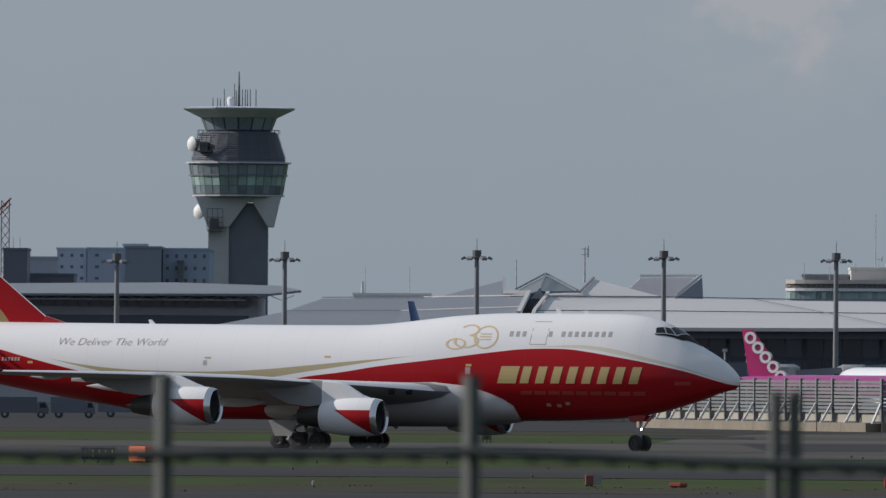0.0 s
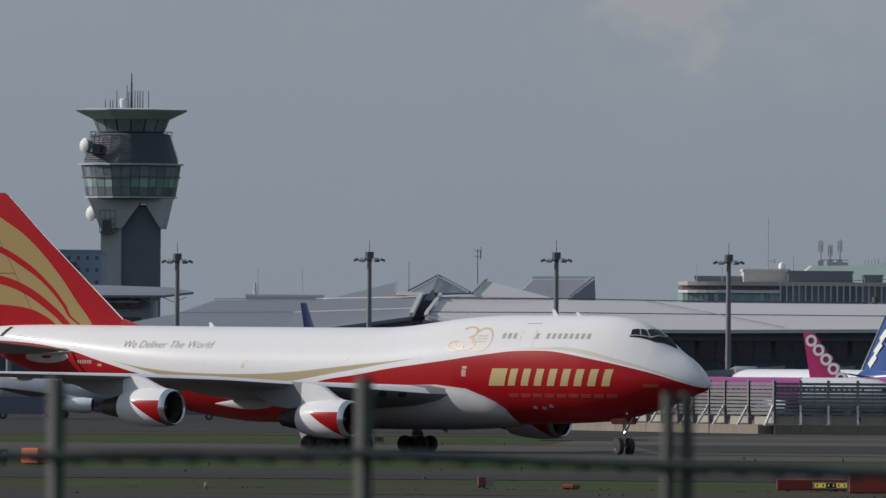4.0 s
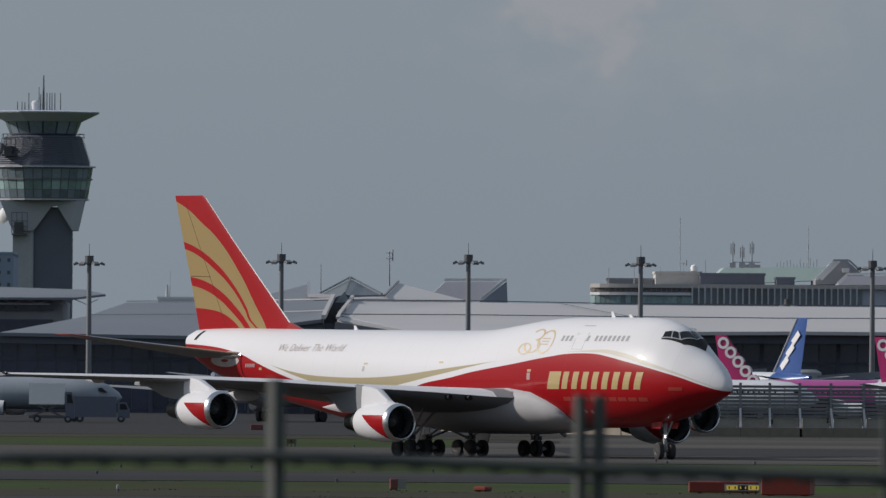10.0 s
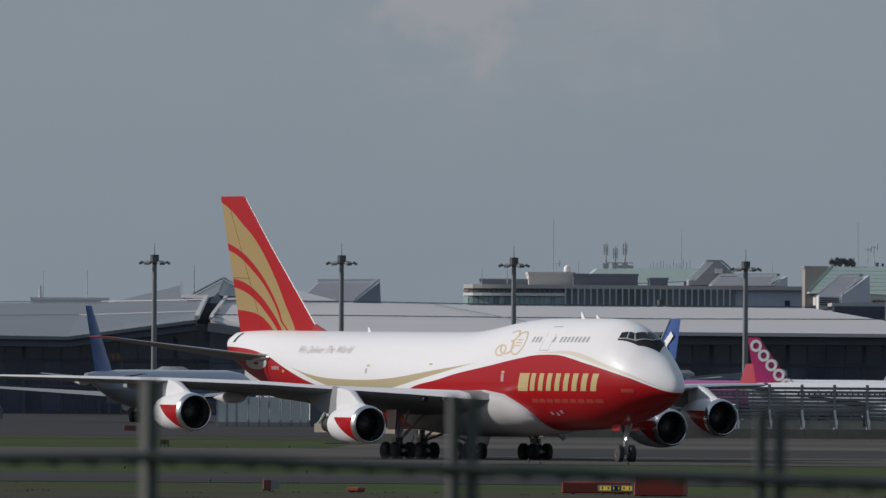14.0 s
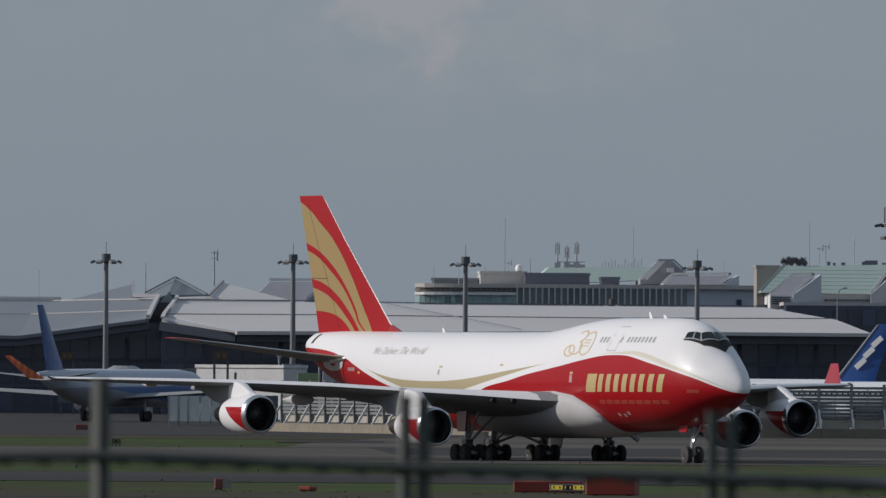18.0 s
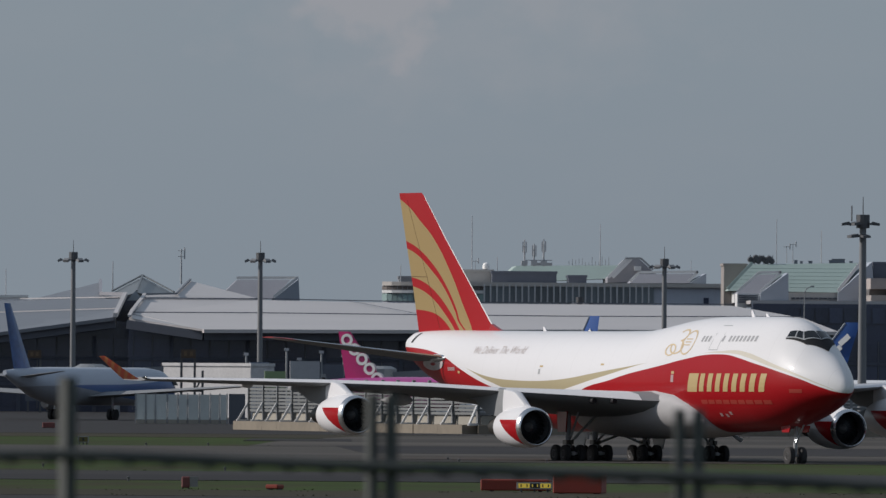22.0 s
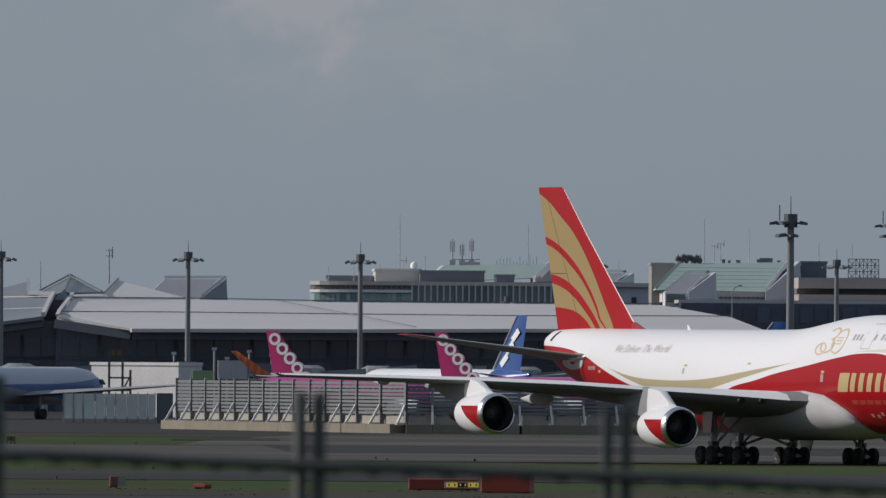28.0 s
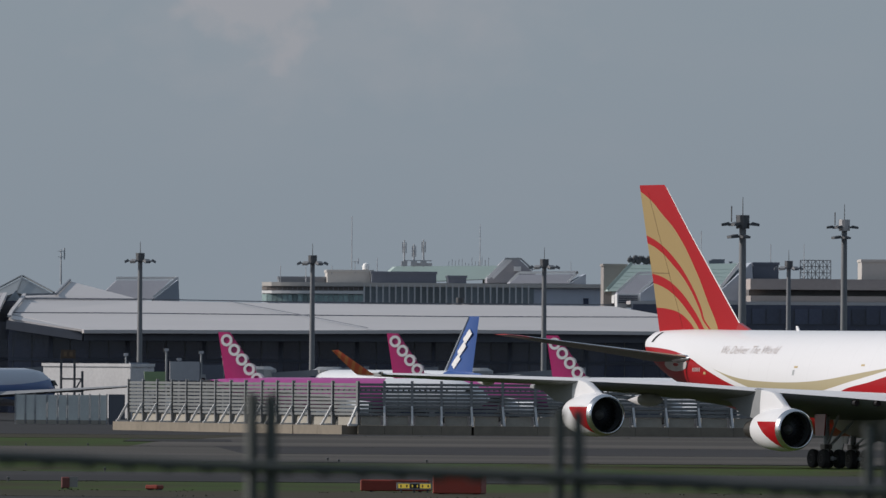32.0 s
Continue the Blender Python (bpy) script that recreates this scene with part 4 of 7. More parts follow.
band("runway_edge", "dark asphalt at the runway's edge", Y_NEAR, Y_NEAR2, M_ASPHALT, 0.03, seed=1, wob=1.5, category="runway")
band("dry_grass_strip", "dry brown grass along the runway", Y_NEAR2 + 2, Y_DRY, M_DRYGRASS, 0.02, seed=3, category="verge")
band("service_road", "dark grey asphalt perimeter road", Y_ROAD, Y_ROAD2, M_ASPHALT, 0.03, seed=5, wob=2.0, category="road")
band("taxiway", "worn brownish grey concrete taxiway", Y_TAXI, Y_TAXI2, M_TAXI, 0.03, seed=7, wob=2.0, category="taxiway")
band("verge", "dry brown grass and bare earth verge", Y_GREEN2, 1392, M_DRYGRASS, 0.02, seed=9, category="verge")
strip("taxiway_fan", "wide pale worn turn of the taxiway", edge([(16.54, Y_TAXI2 - 6), (EAST, Y_TAXI2 - 6)], 40, 1.0, 11) + edge([(EAST, 1435.8), (42.20, 1392.6), (30.00, 1361.6), (20.15, 1250.0)], 40, 3.0, 12), M_TAXI, 0.035, "taxiway")
band("taxiway_line", "dark asphalt centre of the taxiway", 1078.4, 1184.9, M_ASPHALT, 0.04, 23.86, EAST, 13, 1.5, "taxiway")
strip("earth_patch", "dark bare earth strip", edge([(17.59, 1260.1), (26.89, 1260.1)], 20, 2, 14) + edge([(27.69, 1302.1), (18.94, 1302.1)], 20, 2, 15), M_ASPHALT, 0.045, "verge")
strip("apron", "pale grey concrete apron before the terminal", [(-500, 1395), (500, 1395), (500, 2600), (-500, 2600)], M_APRON, 0.02, "apron")

# ---- buildings ----
M_ROOF = mat("pale_metal_roof", (0.51, 0.485, 0.48), 0.45, 0.0, var=0.12, scale=0.05, fine=12)
M_ROOFD = mat("grey_metal_roof", (0.175, 0.188, 0.212), 0.5, 0.0, var=0.12, scale=0.05, fine=12)
# fascia, glass, mullion, concrete and cladding colours carry distance haze as added blue
M_FASCIA = mat("dark_fascia", (0.098, 0.108, 0.135), 0.5, var=0.15)
M_GLAZE = mat("dark_curtain_glass", (0.050, 0.060, 0.102), 0.12, var=0.2, spec=0.6)
M_PANE = mat("greenish_window_glass", (0.17, 0.21, 0.245), 0.1, var=0.4, scale=0.2, spec=0.8, pieces=0.6)
M_MULL = mat("grey_mullion", (0.10, 0.108, 0.13), 0.5, var=0.1)
M_CONC = mat("grey_concrete", (0.41, 0.412, 0.44), 0.8, var=0.15, scale=0.2, bump=0.1)
M_CONCD = mat("dark_cladding", (0.125, 0.138, 0.175), 0.6, var=0.15, scale=0.2)
M_PALEBLUE = mat("pale_blue_grey_panels", (0.46, 0.49, 0.56), 0.7, var=0.12, scale=0.15)
M_BLUEGREY = mat("blue_grey_stucco", (0.34, 0.38, 0.44), 0.8, var=0.1, scale=0.1)
M_BEIGE = mat("beige_panels", (0.50, 0.47, 0.44), 0.7, var=0.12, scale=0.2)
M_GREENROOF = mat("green_copper_roof", (0.36, 0.45, 0.42), 0.6, var=0.1, scale=0.1)
M_WHITEW = mat("white_panels", (0.70, 0.70, 0.70), 0.6, var=0.08, scale=0.3)
M_STEEL = mat("galvanised_steel", (0.30, 0.31, 0.32), 0.45, 0.4, var=0.15)
M_DARKSTEEL = mat("dark_steel", (0.10, 0.103, 0.11), 0.5, 0.3, var=0.15)
# blue lift for distance haze, as in the dark glass above
M_CURTAIN = mat("curtain_wall_pane", (0.050, 0.061, 0.105), 0.1, var=0.4, scale=0.3, spec=0.6, pieces=0.5)
M_BRIGHT = mat("bright_white_panels", (0.86, 0.85, 0.83), 0.6, var=0.06, scale=0.3)
# dark masts made lighter in the colour, for the distance haze
M_MAST = mat("hazed_mast_grey", (0.19, 0.195, 0.205), 0.5, var=0.15)
M_FINS = mat("white_fin_paint", (0.55, 0.55, 0.56), 0.6, var=0.08, pieces=0.3)
M_CREAM = mat("cream_panels", (0.52, 0.495, 0.465), 0.7, var=0.1, scale=0.2)
M_GABLE = mat("skylight_glass", (0.14, 0.15, 0.155), 0.35, var=0.15, scale=0.2)
M_DORMER = mat("dark_slate_sheet", (0.30, 0.30, 0.33), 0.5, var=0.12, scale=0.3)
# brightened and blued: haze over the tower roof is in this colour
M_TOWERROOF = mat("hazed_tower_roof", (0.50, 0.53, 0.63), 0.6, var=0.1)
M_COLUMN = mat("grey_facade_column", (0.07, 0.08, 0.115), 0.5, var=0.15)
M_DULLBEIGE = mat("brownish_beige_panels", (0.37, 0.32, 0.30), 0.7, var=0.15, scale=0.2)
M_BEIGE3 = mat("dull_beige_panels", (0.30, 0.27, 0.255), 0.7, var=0.12, scale=0.2)
M_PANEG = mat("pale_green_glass", (0.26, 0.36, 0.36), 0.15, var=0.4, scale=0.3, spec=0.6, pieces=0.7)
M_BROWNGL = mat("brown_tinted_band", (0.16, 0.14, 0.13), 0.3, var=0.2, pieces=0.4)
M_REDST = mat("red_lattice_paint", (0.35, 0.05, 0.03), 0.5, var=0.1)


def roof_sheet(name, pts, m, parent, label="", thick=0.9):
    """A roof plane through corner points, with thickness."""
    bm = bmesh.new()
    loft(bm, [[Vector(p) for p in pts], [Vector(p) - Vector((0, 0, thick)) for p in pts]])
    return part(name, bm, m, parent, label)


def trim(t, pts, w=0.55, h=0.5, m=None, name="roof_trim"):
    for a, b in zip(pts, pts[1:]):
        bm = bmesh.new()
        bar(bm, Vector(a) + Vector((0, -0.6, 0.2)), Vector(b) + Vector((0, -0.6, 0.2)), w, h)
        part(name, bm, m or M_WHITEW, t)


def terminal():
    t = thing("terminal_building", (0, 0, 0), "long airport terminal with folded pale metal roofs and dark glass walls", "terminal")
    def panels(rows, m, label):
        """Roof bands between lines of points."""
        for a, b in zip(rows, rows[1:]):
            n = len(a)
            for k in range(n - 1):
                q = [Vector(p) for p in (a[k], a[k + 1], b[k + 1], b[k])]
                bm = bmesh.new()
                loft(bm, [q, [p - Vector((0, 0, 0.5)) for p in q]])
                part("roof_panel", bm, m, t, label)
    la = [(-17.90, 2180.00, 16.11), (-2.81, 2180.00, 16.30), (12.48, 2165.00, 16.59)]
    lb = [(-23.31, 2140.00, 13.91), (-6.03, 2140.00, 14.11), (11.46, 2128.00, 14.76)]
    lc = [(-35.29, 2095.00, 11.32), (-7.49, 2092.00, 11.02), (10.78, 2090.00, 13.56)]
    panels([la, lb, lc], M_ROOFD, "grey metal roof")
    roof_sheet("roof_panel", [(-1.13, 2182.00, 16.40), (9.39, 2212.00, 19.26), (9.07, 2175.00, 17.11), (12.39, 2170.00, 16.94), (12.04, 2166.00, 16.42)], M_ROOFD, t)
    trim(t, [(10.85, 2088.00, 13.63), (11.53, 2126.00, 14.84), (12.71, 2167.00, 17.01)], 0.6, 0.6, M_ROOF)
    trim(t, [(12.71, 2167.00, 17.01), (9.06, 2171.00, 17.09), (9.20, 2209.00, 19.24)], 0.45, 0.5, M_DORMER)
    ra = [(15.20, 2165.00, 16.44), (32.66, 2180.00, 16.55), (54.22, 2180.00, 16.28), (74.39, 2180.00, 16.25), (102.94, 2180.00, 16.20)]
    rb = [(13.30, 2125.00, 14.19), (31.85, 2125.00, 14.24), (52.86, 2125.00, 14.14), (77.44, 2125.00, 14.06), (110.67, 2125.00, 14.22)]
    rc = [(23.26, 2070.00, 11.82), (32.40, 2070.00, 11.88), (53.10, 2070.00, 11.95), (78.63, 2070.00, 12.20), (112.73, 2070.00, 12.14)]
    panels([ra, rb, rc], M_ROOF, "pale grey metal roof")
    roof_sheet("roof_panel", [(13.29, 2124.00, 14.10), (12.71, 2077.00, 13.37), (23.27, 2071.00, 11.83)], M_ROOF, t, "", 0.3)
    roof_sheet("roof_panel", [(15.21, 2166.00, 16.53), (15.33, 2172.00, 17.06), (19.79, 2176.00, 17.28), (22.42, 2222.00, 19.67), (32.69, 2182.00, 16.73)], M_ROOF, t)
    trim(t, [(12.78, 2076.00, 13.48), (13.36, 2124.00, 14.30), (15.27, 2165.00, 16.58), (15.56, 2170.00, 17.05)], 0.5, 0.3, M_ROOF)
    trim(t, [(15.56, 2170.00, 17.05), (20.27, 2174.00, 17.18), (22.82, 2220.00, 19.57)], 0.28, 0.28, M_ROOFD)
    for line, m in ((la, M_ROOF), (lb, M_ROOF), (ra, M_FASCIA), (rb, M_FASCIA)):
        trim(t, line, 0.16, 0.14, m, "roof_seam")
    trim(t, [(45.91, 2176.00, 16.29), (55.24, 2122.00, 14.15), (63.38, 2073.00, 12.19)], 0.09, 0.09, M_FASCIA, "roof_hip")
    # glazed gable between the roofs
    for q in (((11.50, 2310.00, 18.17), (16.33, 2330.00, 20.82), (15.19, 2290.00, 18.18), (13.61, 2290.00, 17.64)), ((16.33, 2330.00, 20.82), (21.19, 2310.00, 18.06), (16.42, 2290.00, 17.84), (15.19, 2290.00, 18.18))):
        bm = bmesh.new()
        loft(bm, [[Vector(p) for p in q], [Vector((p[0], p[1] + 2, p[2] - 6)) for p in q]])
        part("gable_roof", bm, M_GABLE, t, "dark grey gabled skylight")
    trim(t, [(11.50, 2309.00, 18.25), (16.32, 2328.00, 20.89), (21.18, 2309.00, 18.14)], 0.25, 0.2, M_GABLE)
    trim(t, [(16.31, 2327.00, 20.80), (15.18, 2289.00, 18.17)], 0.25, 0.2, M_GABLE)
    bm = bmesh.new()
    box(bm, (9.91, 2168, 6), (15.74, 2200, 16.85))
    part("recess", bm, M_GLAZE, t, "dark recess between the roofs")
    bm = bmesh.new()
    slab(bm, [(12.88, 16.23), (14.21, 17.74), (15.21, 16.25)], "y", 2160, 2166)
    part("gable_front", bm, M_PANE, t, "small glazed gable front")
    # fascia under the eaves
    for a, b in (((-35.31, 2096.00, 11.32), (-7.49, 2093.00, 11.02)), ((-7.49, 2093.00, 11.02), (10.94, 2091.00, 13.56)), ((12.54, 2075.00, 13.36), (23.28, 2072.00, 11.83)), ((23.28, 2072.00, 11.83), (112.84, 2072.00, 12.06))):
        bm = bmesh.new()
        bar(bm, Vector(a) + Vector((0, 0.45, -0.88)), Vector(b) + Vector((0, 0.45, -0.88)), 1.4, 1.24)
        part("fascia", bm, M_FASCIA, t, "dark eaves")
    x0, x1 = -35.37, 137.79
    xs = 12.73
    top = 10.85
    def face(x):
        return 2098 if x < xs else 2078
    for xa, xb in ((x0, xs), (xs, x1)):
        bm = bmesh.new()
        box(bm, (xa, face(xa), 0), (xb, 2180, top))
        part("wall", bm, M_GLAZE, t, "dark glass wall")
    bm = bmesh.new()
    slab(bm, [(-34.62, 10.07), (-34.62, 10.64), (-7.46, 10.64), (11.00, 13.02), (xs, 12.88), (xs, 10.21)], "y", 2098.1, 2101)
    slab(bm, [(xs, 10.17), (xs, 12.73), (23.36, 11.29), (24.00, 10.25)], "y", 2078.1, 2081)
    part("gable_wall", bm, M_GLAZE, t, "dark glass under the raised eaves")
    bays = 64
    w = (x1 - x0) / bays
    first = {}
    for k in range(bays):
        for j, z in enumerate((0.5, 4.2, 7.9)):
            at = Matrix.Translation((x0 + w * (k + 0.5), face(x0 + w * (k + 0.5)) - 0.07, z))
            if j not in first:
                bm = bmesh.new()
                box(bm, (-w / 2 + 0.15, 0, 0), (w / 2 - 0.15, 0.25, 3.1 if j < 2 else top - 8.3))
                first[j] = part("pane", bm, M_CURTAIN, t)
                first[j].matrix_basis = at
            else:
                again("pane", first[j], t, at)
    bar_ob = None
    for k in range(bays + 1):
        if k % 4 == 0:
            continue
        at = Matrix.Translation((x0 + w * k, face(x0 + w * k) - 0.16, 0.4))
        if bar_ob is None:
            bm = bmesh.new()
            box(bm, (-0.06, 0, 0), (0.06, 0.14, top - 0.5))
            bar_ob = part("mullion", bm, M_MULL, t)
            bar_ob.matrix_basis = at
        else:
            again("mullion", bar_ob, t, at)
    post = None
    for k in range(0, bays + 1, 4):
        at = Matrix.Translation((x0 + w * k, face(x0 + w * k) - 0.4, 0))
        if post is None:
            bm = bmesh.new()
            box(bm, (-0.3, 0, 0), (0.3, 0.8, top))
            post = part("column", bm, M_COLUMN, t)
            post.matrix_basis = at
        else:
            again("column", post, t, at)
    for z in (3.7, 7.4):
        for xa, xb in ((x0, xs), (xs + 0.01, x1)):
            bm = bmesh.new()
            box(bm, (xa, face(xa) - 0.3, z), (xb, face(xa) - 0.08, z + 0.45))
            part("floor_band", bm, M_COLUMN, t)
    # roof dormer
    bm = bmesh.new()
    slab(bm, [(28.61, 18.35), (30.24, 19.92), (38.34, 19.97), (35.76, 17.20), (33.35, 16.66)], "y", 2240, 2260)
    for v in bm.verts:
        v.co.y += (v.co.z - 16.66) * 1.4
    part("dormer_roof", bm, M_DORMER, t, "dark sloped dormer roof")
    bm = bmesh.new()
    slab(bm, [(35.81, 17.10), (39.51, 20.06), (39.69, 16.70), (35.81, 16.67)], "y", 2238, 2260)
    part("dormer_wall", bm, M_BLUEGREY, t)
    trim(t, [(30.07, 2238.00, 19.99), (39.41, 2236.00, 20.04)], 0.5, 0.4)
    trim(t, [(35.65, 2236.00, 17.09), (39.24, 2236.00, 20.04)], 0.5, 0.4)


terminal()


def left_terminal():
    t = thing("satellite_building", (0, 0, 0), "grey satellite terminal with a thin overhanging roof on trusses", "terminal")
    x0 = -106.40
    roof_sheet("roof", [(x0, 2290, 16.81), (-69.00, 2290.00, 17.14), (-26.73, 2290.00, 17.35), (-22.16, 2300.00, 17.96), (-26.41, 2380.00, 19.09), (-43.72, 2400.00, 19.63), (x0, 2400, 18.90)], M_ROOFD, t, "thin grey roof", 0.35)
    bm = bmesh.new()
    box(bm, (x0, 2296, 0), (-28.95, 2400, 16.98))
    part("wall", bm, M_CONC, t, "pale grey spandrel wall")
    for y0, y1, m in ((529, 542, M_GLAZE), (558, 660, M_GLAZE)):
        bm = bmesh.new()
        box(bm, (x0, 2295, 10.20 + (600 - y1) * 0.0883), (-30.27, 2297, 10.20 + (600 - y0) * 0.0883))
        part("window_band", bm, m, t)
    bm = bmesh.new()
    a = Vector((-104.50, 2296.00, 16.66))
    n = 44
    xs = np.linspace(a.x, -23.21, n)
    zt, zb = 17.09, 16.30
    for k in range(n - 1):
        bar(bm, (xs[k], 2292, zt if k % 2 else zb), (xs[k + 1], 2292, zb if k % 2 else zt), 0.13)
    bar(bm, (xs[0], 2292, zb), (xs[-5], 2292, zb), 0.2)
    part("truss", bm, M_FINS, t, "pale steel roof truss")
    n = 40
    for k in range(n):
        bm = bmesh.new()
        x = x0 + (-30.45 - x0) * k / n
        box(bm, (x - 0.15, 2294.6, 15.32), (x + 0.15, 2295.2, 16.47))
        part("mullion", bm, M_MULL, t)


left_terminal()


def tower():
    D = 3200
    cx = -44.66
    t = thing("control_tower", (cx, D, 0), "tall grey airport control tower with glazed cab and antennas", "control tower")
    def Z(y):
        return 36.58 + (400 - y) * 3200 / 26000
    def R(px):
        return px * 3200 / 26000 / 2
    def ring(r, z, n=8, rot=22.5):
        return [Vector((r * math.cos(radians(rot + i * 360 / n)), r * math.sin(radians(rot + i * 360 / n)), z)) for i in range(n)]
    # shaft
    bm = bmesh.new()
    box(bm, (-R(104), -6, 0), (-R(46), 6, Z(400)))
    part("shaft_pier", bm, M_CONC, t, "pale concrete pier")
    bm = bmesh.new()
    box(bm, (-R(34), -5, 0), (R(106), 6, Z(360)))
    part("shaft", bm, M_CONCD, t, "dark clad shaft")
    bm = bmesh.new()
    rod(bm, (-R(40), -5.6, 0), (-R(40), -5.6, Z(390)), 0.6)
    part("pipe", bm, M_CONC, t)
    # bracket under the lower cab
    bm = bmesh.new()
    slab(bm, [(-R(150), Z(349)), (R(150), Z(349)), (R(126), Z(402)), (R(106), Z(402)), (R(52), Z(358)), (R(34), Z(358)), (-R(30), Z(402)), (-R(106), Z(402))], "y", -6.8, 6)
    part("bracket", bm, M_CONC, t, "flared concrete bracket")
    # lower cab with panes
    bm = bmesh.new()
    loft(bm, [ring(R(150), Z(350), 16, 0), ring(R(158), Z(346), 16, 0), ring(R(176), Z(291), 16, 0), ring(R(182), Z(290), 16, 0), ring(R(182), Z(288), 16, 0)])
    part("lower_cab", bm, M_MULL, t, smooth=False)
    for row, (y0, y1) in enumerate(((344, 330), (329, 312), (310, 293))):
        for i in range(32):
            bm = bmesh.new()
            a0, a1 = radians(i * 11.25 + 0.7), radians(i * 11.25 + 10.6)
            q = []
            for y, a in ((y0, a0), (y0, a1), (y1, a1), (y1, a0)):
                r = R(158 + (346 - y) / 55 * 18) * math.cos(radians(11.25)) / math.cos(a - radians(i // 2 * 22.5 + 11.25)) + 0.06
                q.append(Vector((r * math.cos(a), r * math.sin(a), Z(y))))
            inn = [p * 0.99 + Vector((0, 0, p.z * 0.01)) for p in q]
            loft(bm, [q, inn])
            part("pane", bm, M_PANEG if row == 1 else M_PANE, t)
    for y, px, m in ((289, 182, M_CONC), (311, 171, M_MULL), (347, 159, M_CONC)):
        bm = bmesh.new()
        r = R(px) + 0.12
        loft(bm, [ring(r, Z(y) - 0.16, 16, 0), ring(r + 0.16, Z(y) - 0.16, 16, 0), ring(r + 0.16, Z(y) + 0.16, 16, 0), ring(r, Z(y) + 0.16, 16, 0)], cap=False)
        part("sill", bm, m, t, "thin pale sill ring")
    # service platforms beside the dishes
    for dx, y, w, h in ((-60, 268, 3.0, 3.4), (-40, 408, 3.4, 4.6)):
        bm = bmesh.new()
        x0, z0 = dx * 3200 / 26000, Z(y)
        box(bm, (x0 - w / 2, -8.6, z0 - 0.3), (x0 + w / 2, -5.0, z0))
        for q in (-w / 2, -w / 6, w / 6, w / 2):
            bar(bm, (x0 + q, -8.5, z0), (x0 + q, -8.5, z0 + h), 0.13)
        for q in (0.35, 0.6, 1.0):
            bar(bm, (x0 - w / 2, -8.5, z0 + h * q), (x0 + w / 2, -8.5, z0 + h * q), 0.13)
        box(bm, (x0 - w / 3, -7.6, z0), (x0 + w / 4, -5.4, z0 + h * 0.55))
        part("service_platform", bm, M_DARKSTEEL, t, "dark steel service platform with rails")
    # louvred drum
    bm = bmesh.new()
    loft(bm, [ring(R(166), Z(288), 24, 0), ring(R(164), Z(280), 24, 0), ring(R(136), Z(236), 24, 0), ring(R(128), Z(234), 24, 0)])
    part("drum", bm, M_CONCD, t, "dark louvred drum")
    for j in range(15):
        bm = bmesh.new()
        y = 284 - j * 3.3
        r = R(165 - max(0, 280 - y) / 44 * 28) + 0.12
        loft(bm, [ring(r, Z(y), 24, 0), ring(r + 0.1, Z(y) + 0.08, 24, 0), ring(r, Z(y) + 0.16, 24, 0)], cap=False)
        part("louvre", bm, M_MULL, t)
    # upper cab
    bm = bmesh.new()
    loft(bm, [ring(R(114), Z(234), 16, 0), ring(R(118), Z(231), 16, 0), ring(R(136), Z(208), 16, 0)])
    part("upper_cab", bm, M_GLAZE, t)
    for i in range(16):
        bm = bmesh.new()
        a0, a1 = radians(i * 22.5 + 1.5), radians(i * 22.5 + 21)
        q = []
        for y, a in ((230, a0), (230, a1), (209, a1), (209, a0)):
            r = R(118 + (231 - y) / 23 * 18) * math.cos(radians(11.25)) / math.cos(a - radians(i * 22.5 + 11.25)) + 0.05
            q.append(Vector((r * math.cos(a), r * math.sin(a), Z(y))))
        loft(bm, [q, [p * 0.99 + Vector((0, 0, p.z * 0.01)) for p in q]])
        part("pane", bm, M_PANE, t)
    bm = bmesh.new()
    loft(bm, [ring(R(146), Z(209)), ring(R(212), Z(194)), ring(R(214), Z(192)), ring(R(170), Z(190)), ring(R(60), Z(189))])
    part("roof", bm, M_TOWERROOF, t, "flared octagonal roof")
    # railing of the gallery
    bm = bmesh.new()
    for i in range(24):
        a, b = ring(R(146), Z(231), 24, 0)[i], ring(R(146), Z(231), 24, 0)[(i + 1) % 24]
        bar(bm, a, b, 0.1)
        bar(bm, a, a - Vector((0, 0, 1.0)), 0.08)
    part("railing", bm, M_DARKSTEEL, t)
    # antennas
    bm = bmesh.new()
    turned(bm, [(Z(189), R(15)), (Z(175), R(15)), (Z(172), R(10)), (Z(171), 0.1)], 16, "z", Matrix.Translation((-R(28), 0, 0)))
    part("radome", bm, M_WHITEW, t, "white radome", True)
    for dx, y in ((0, 127), (-8, 148), (-46, 173), (-38, 174), (-26, 158), (30, 158), (20, 158), (15, 158), (11, 158), (6, 158), (-33, 175), (-5, 160)):
        bm = bmesh.new()
        rod(bm, (dx * 3200 / 26000, 0, Z(191)), (dx * 3200 / 26000, 0, Z(y)), 0.12 if dx else 0.3, 0.08 if dx else 0.12, 6)
        part("antenna", bm, M_DARKSTEEL, t)
    # dishes
    for dx, y, r in ((-83, 256, 14), (-71, 376, 14)):
        bm = bmesh.new()
        turned(bm, [(-0.7, 0.2), (-0.5, r * 0.085), (0.1, r * 0.123), (0.9, r * 0.09), (1.2, 0.1)], 18, "y", Matrix.Translation((dx * 3200 / 26000, -2, Z(y))) @ pose(0, 0, 0, 0, 0, -62))
        part("dish", bm, M_WHITEW, t, "white drum dish antenna", True)
        bm = bmesh.new()
        for q in (-0.8, 0.8):
            bar(bm, (dx * 3200 / 26000 + 1, -1.5, Z(y) + q), (dx * 3200 / 26000 + 5, -1, Z(y) + q * 1.5), 0.2)
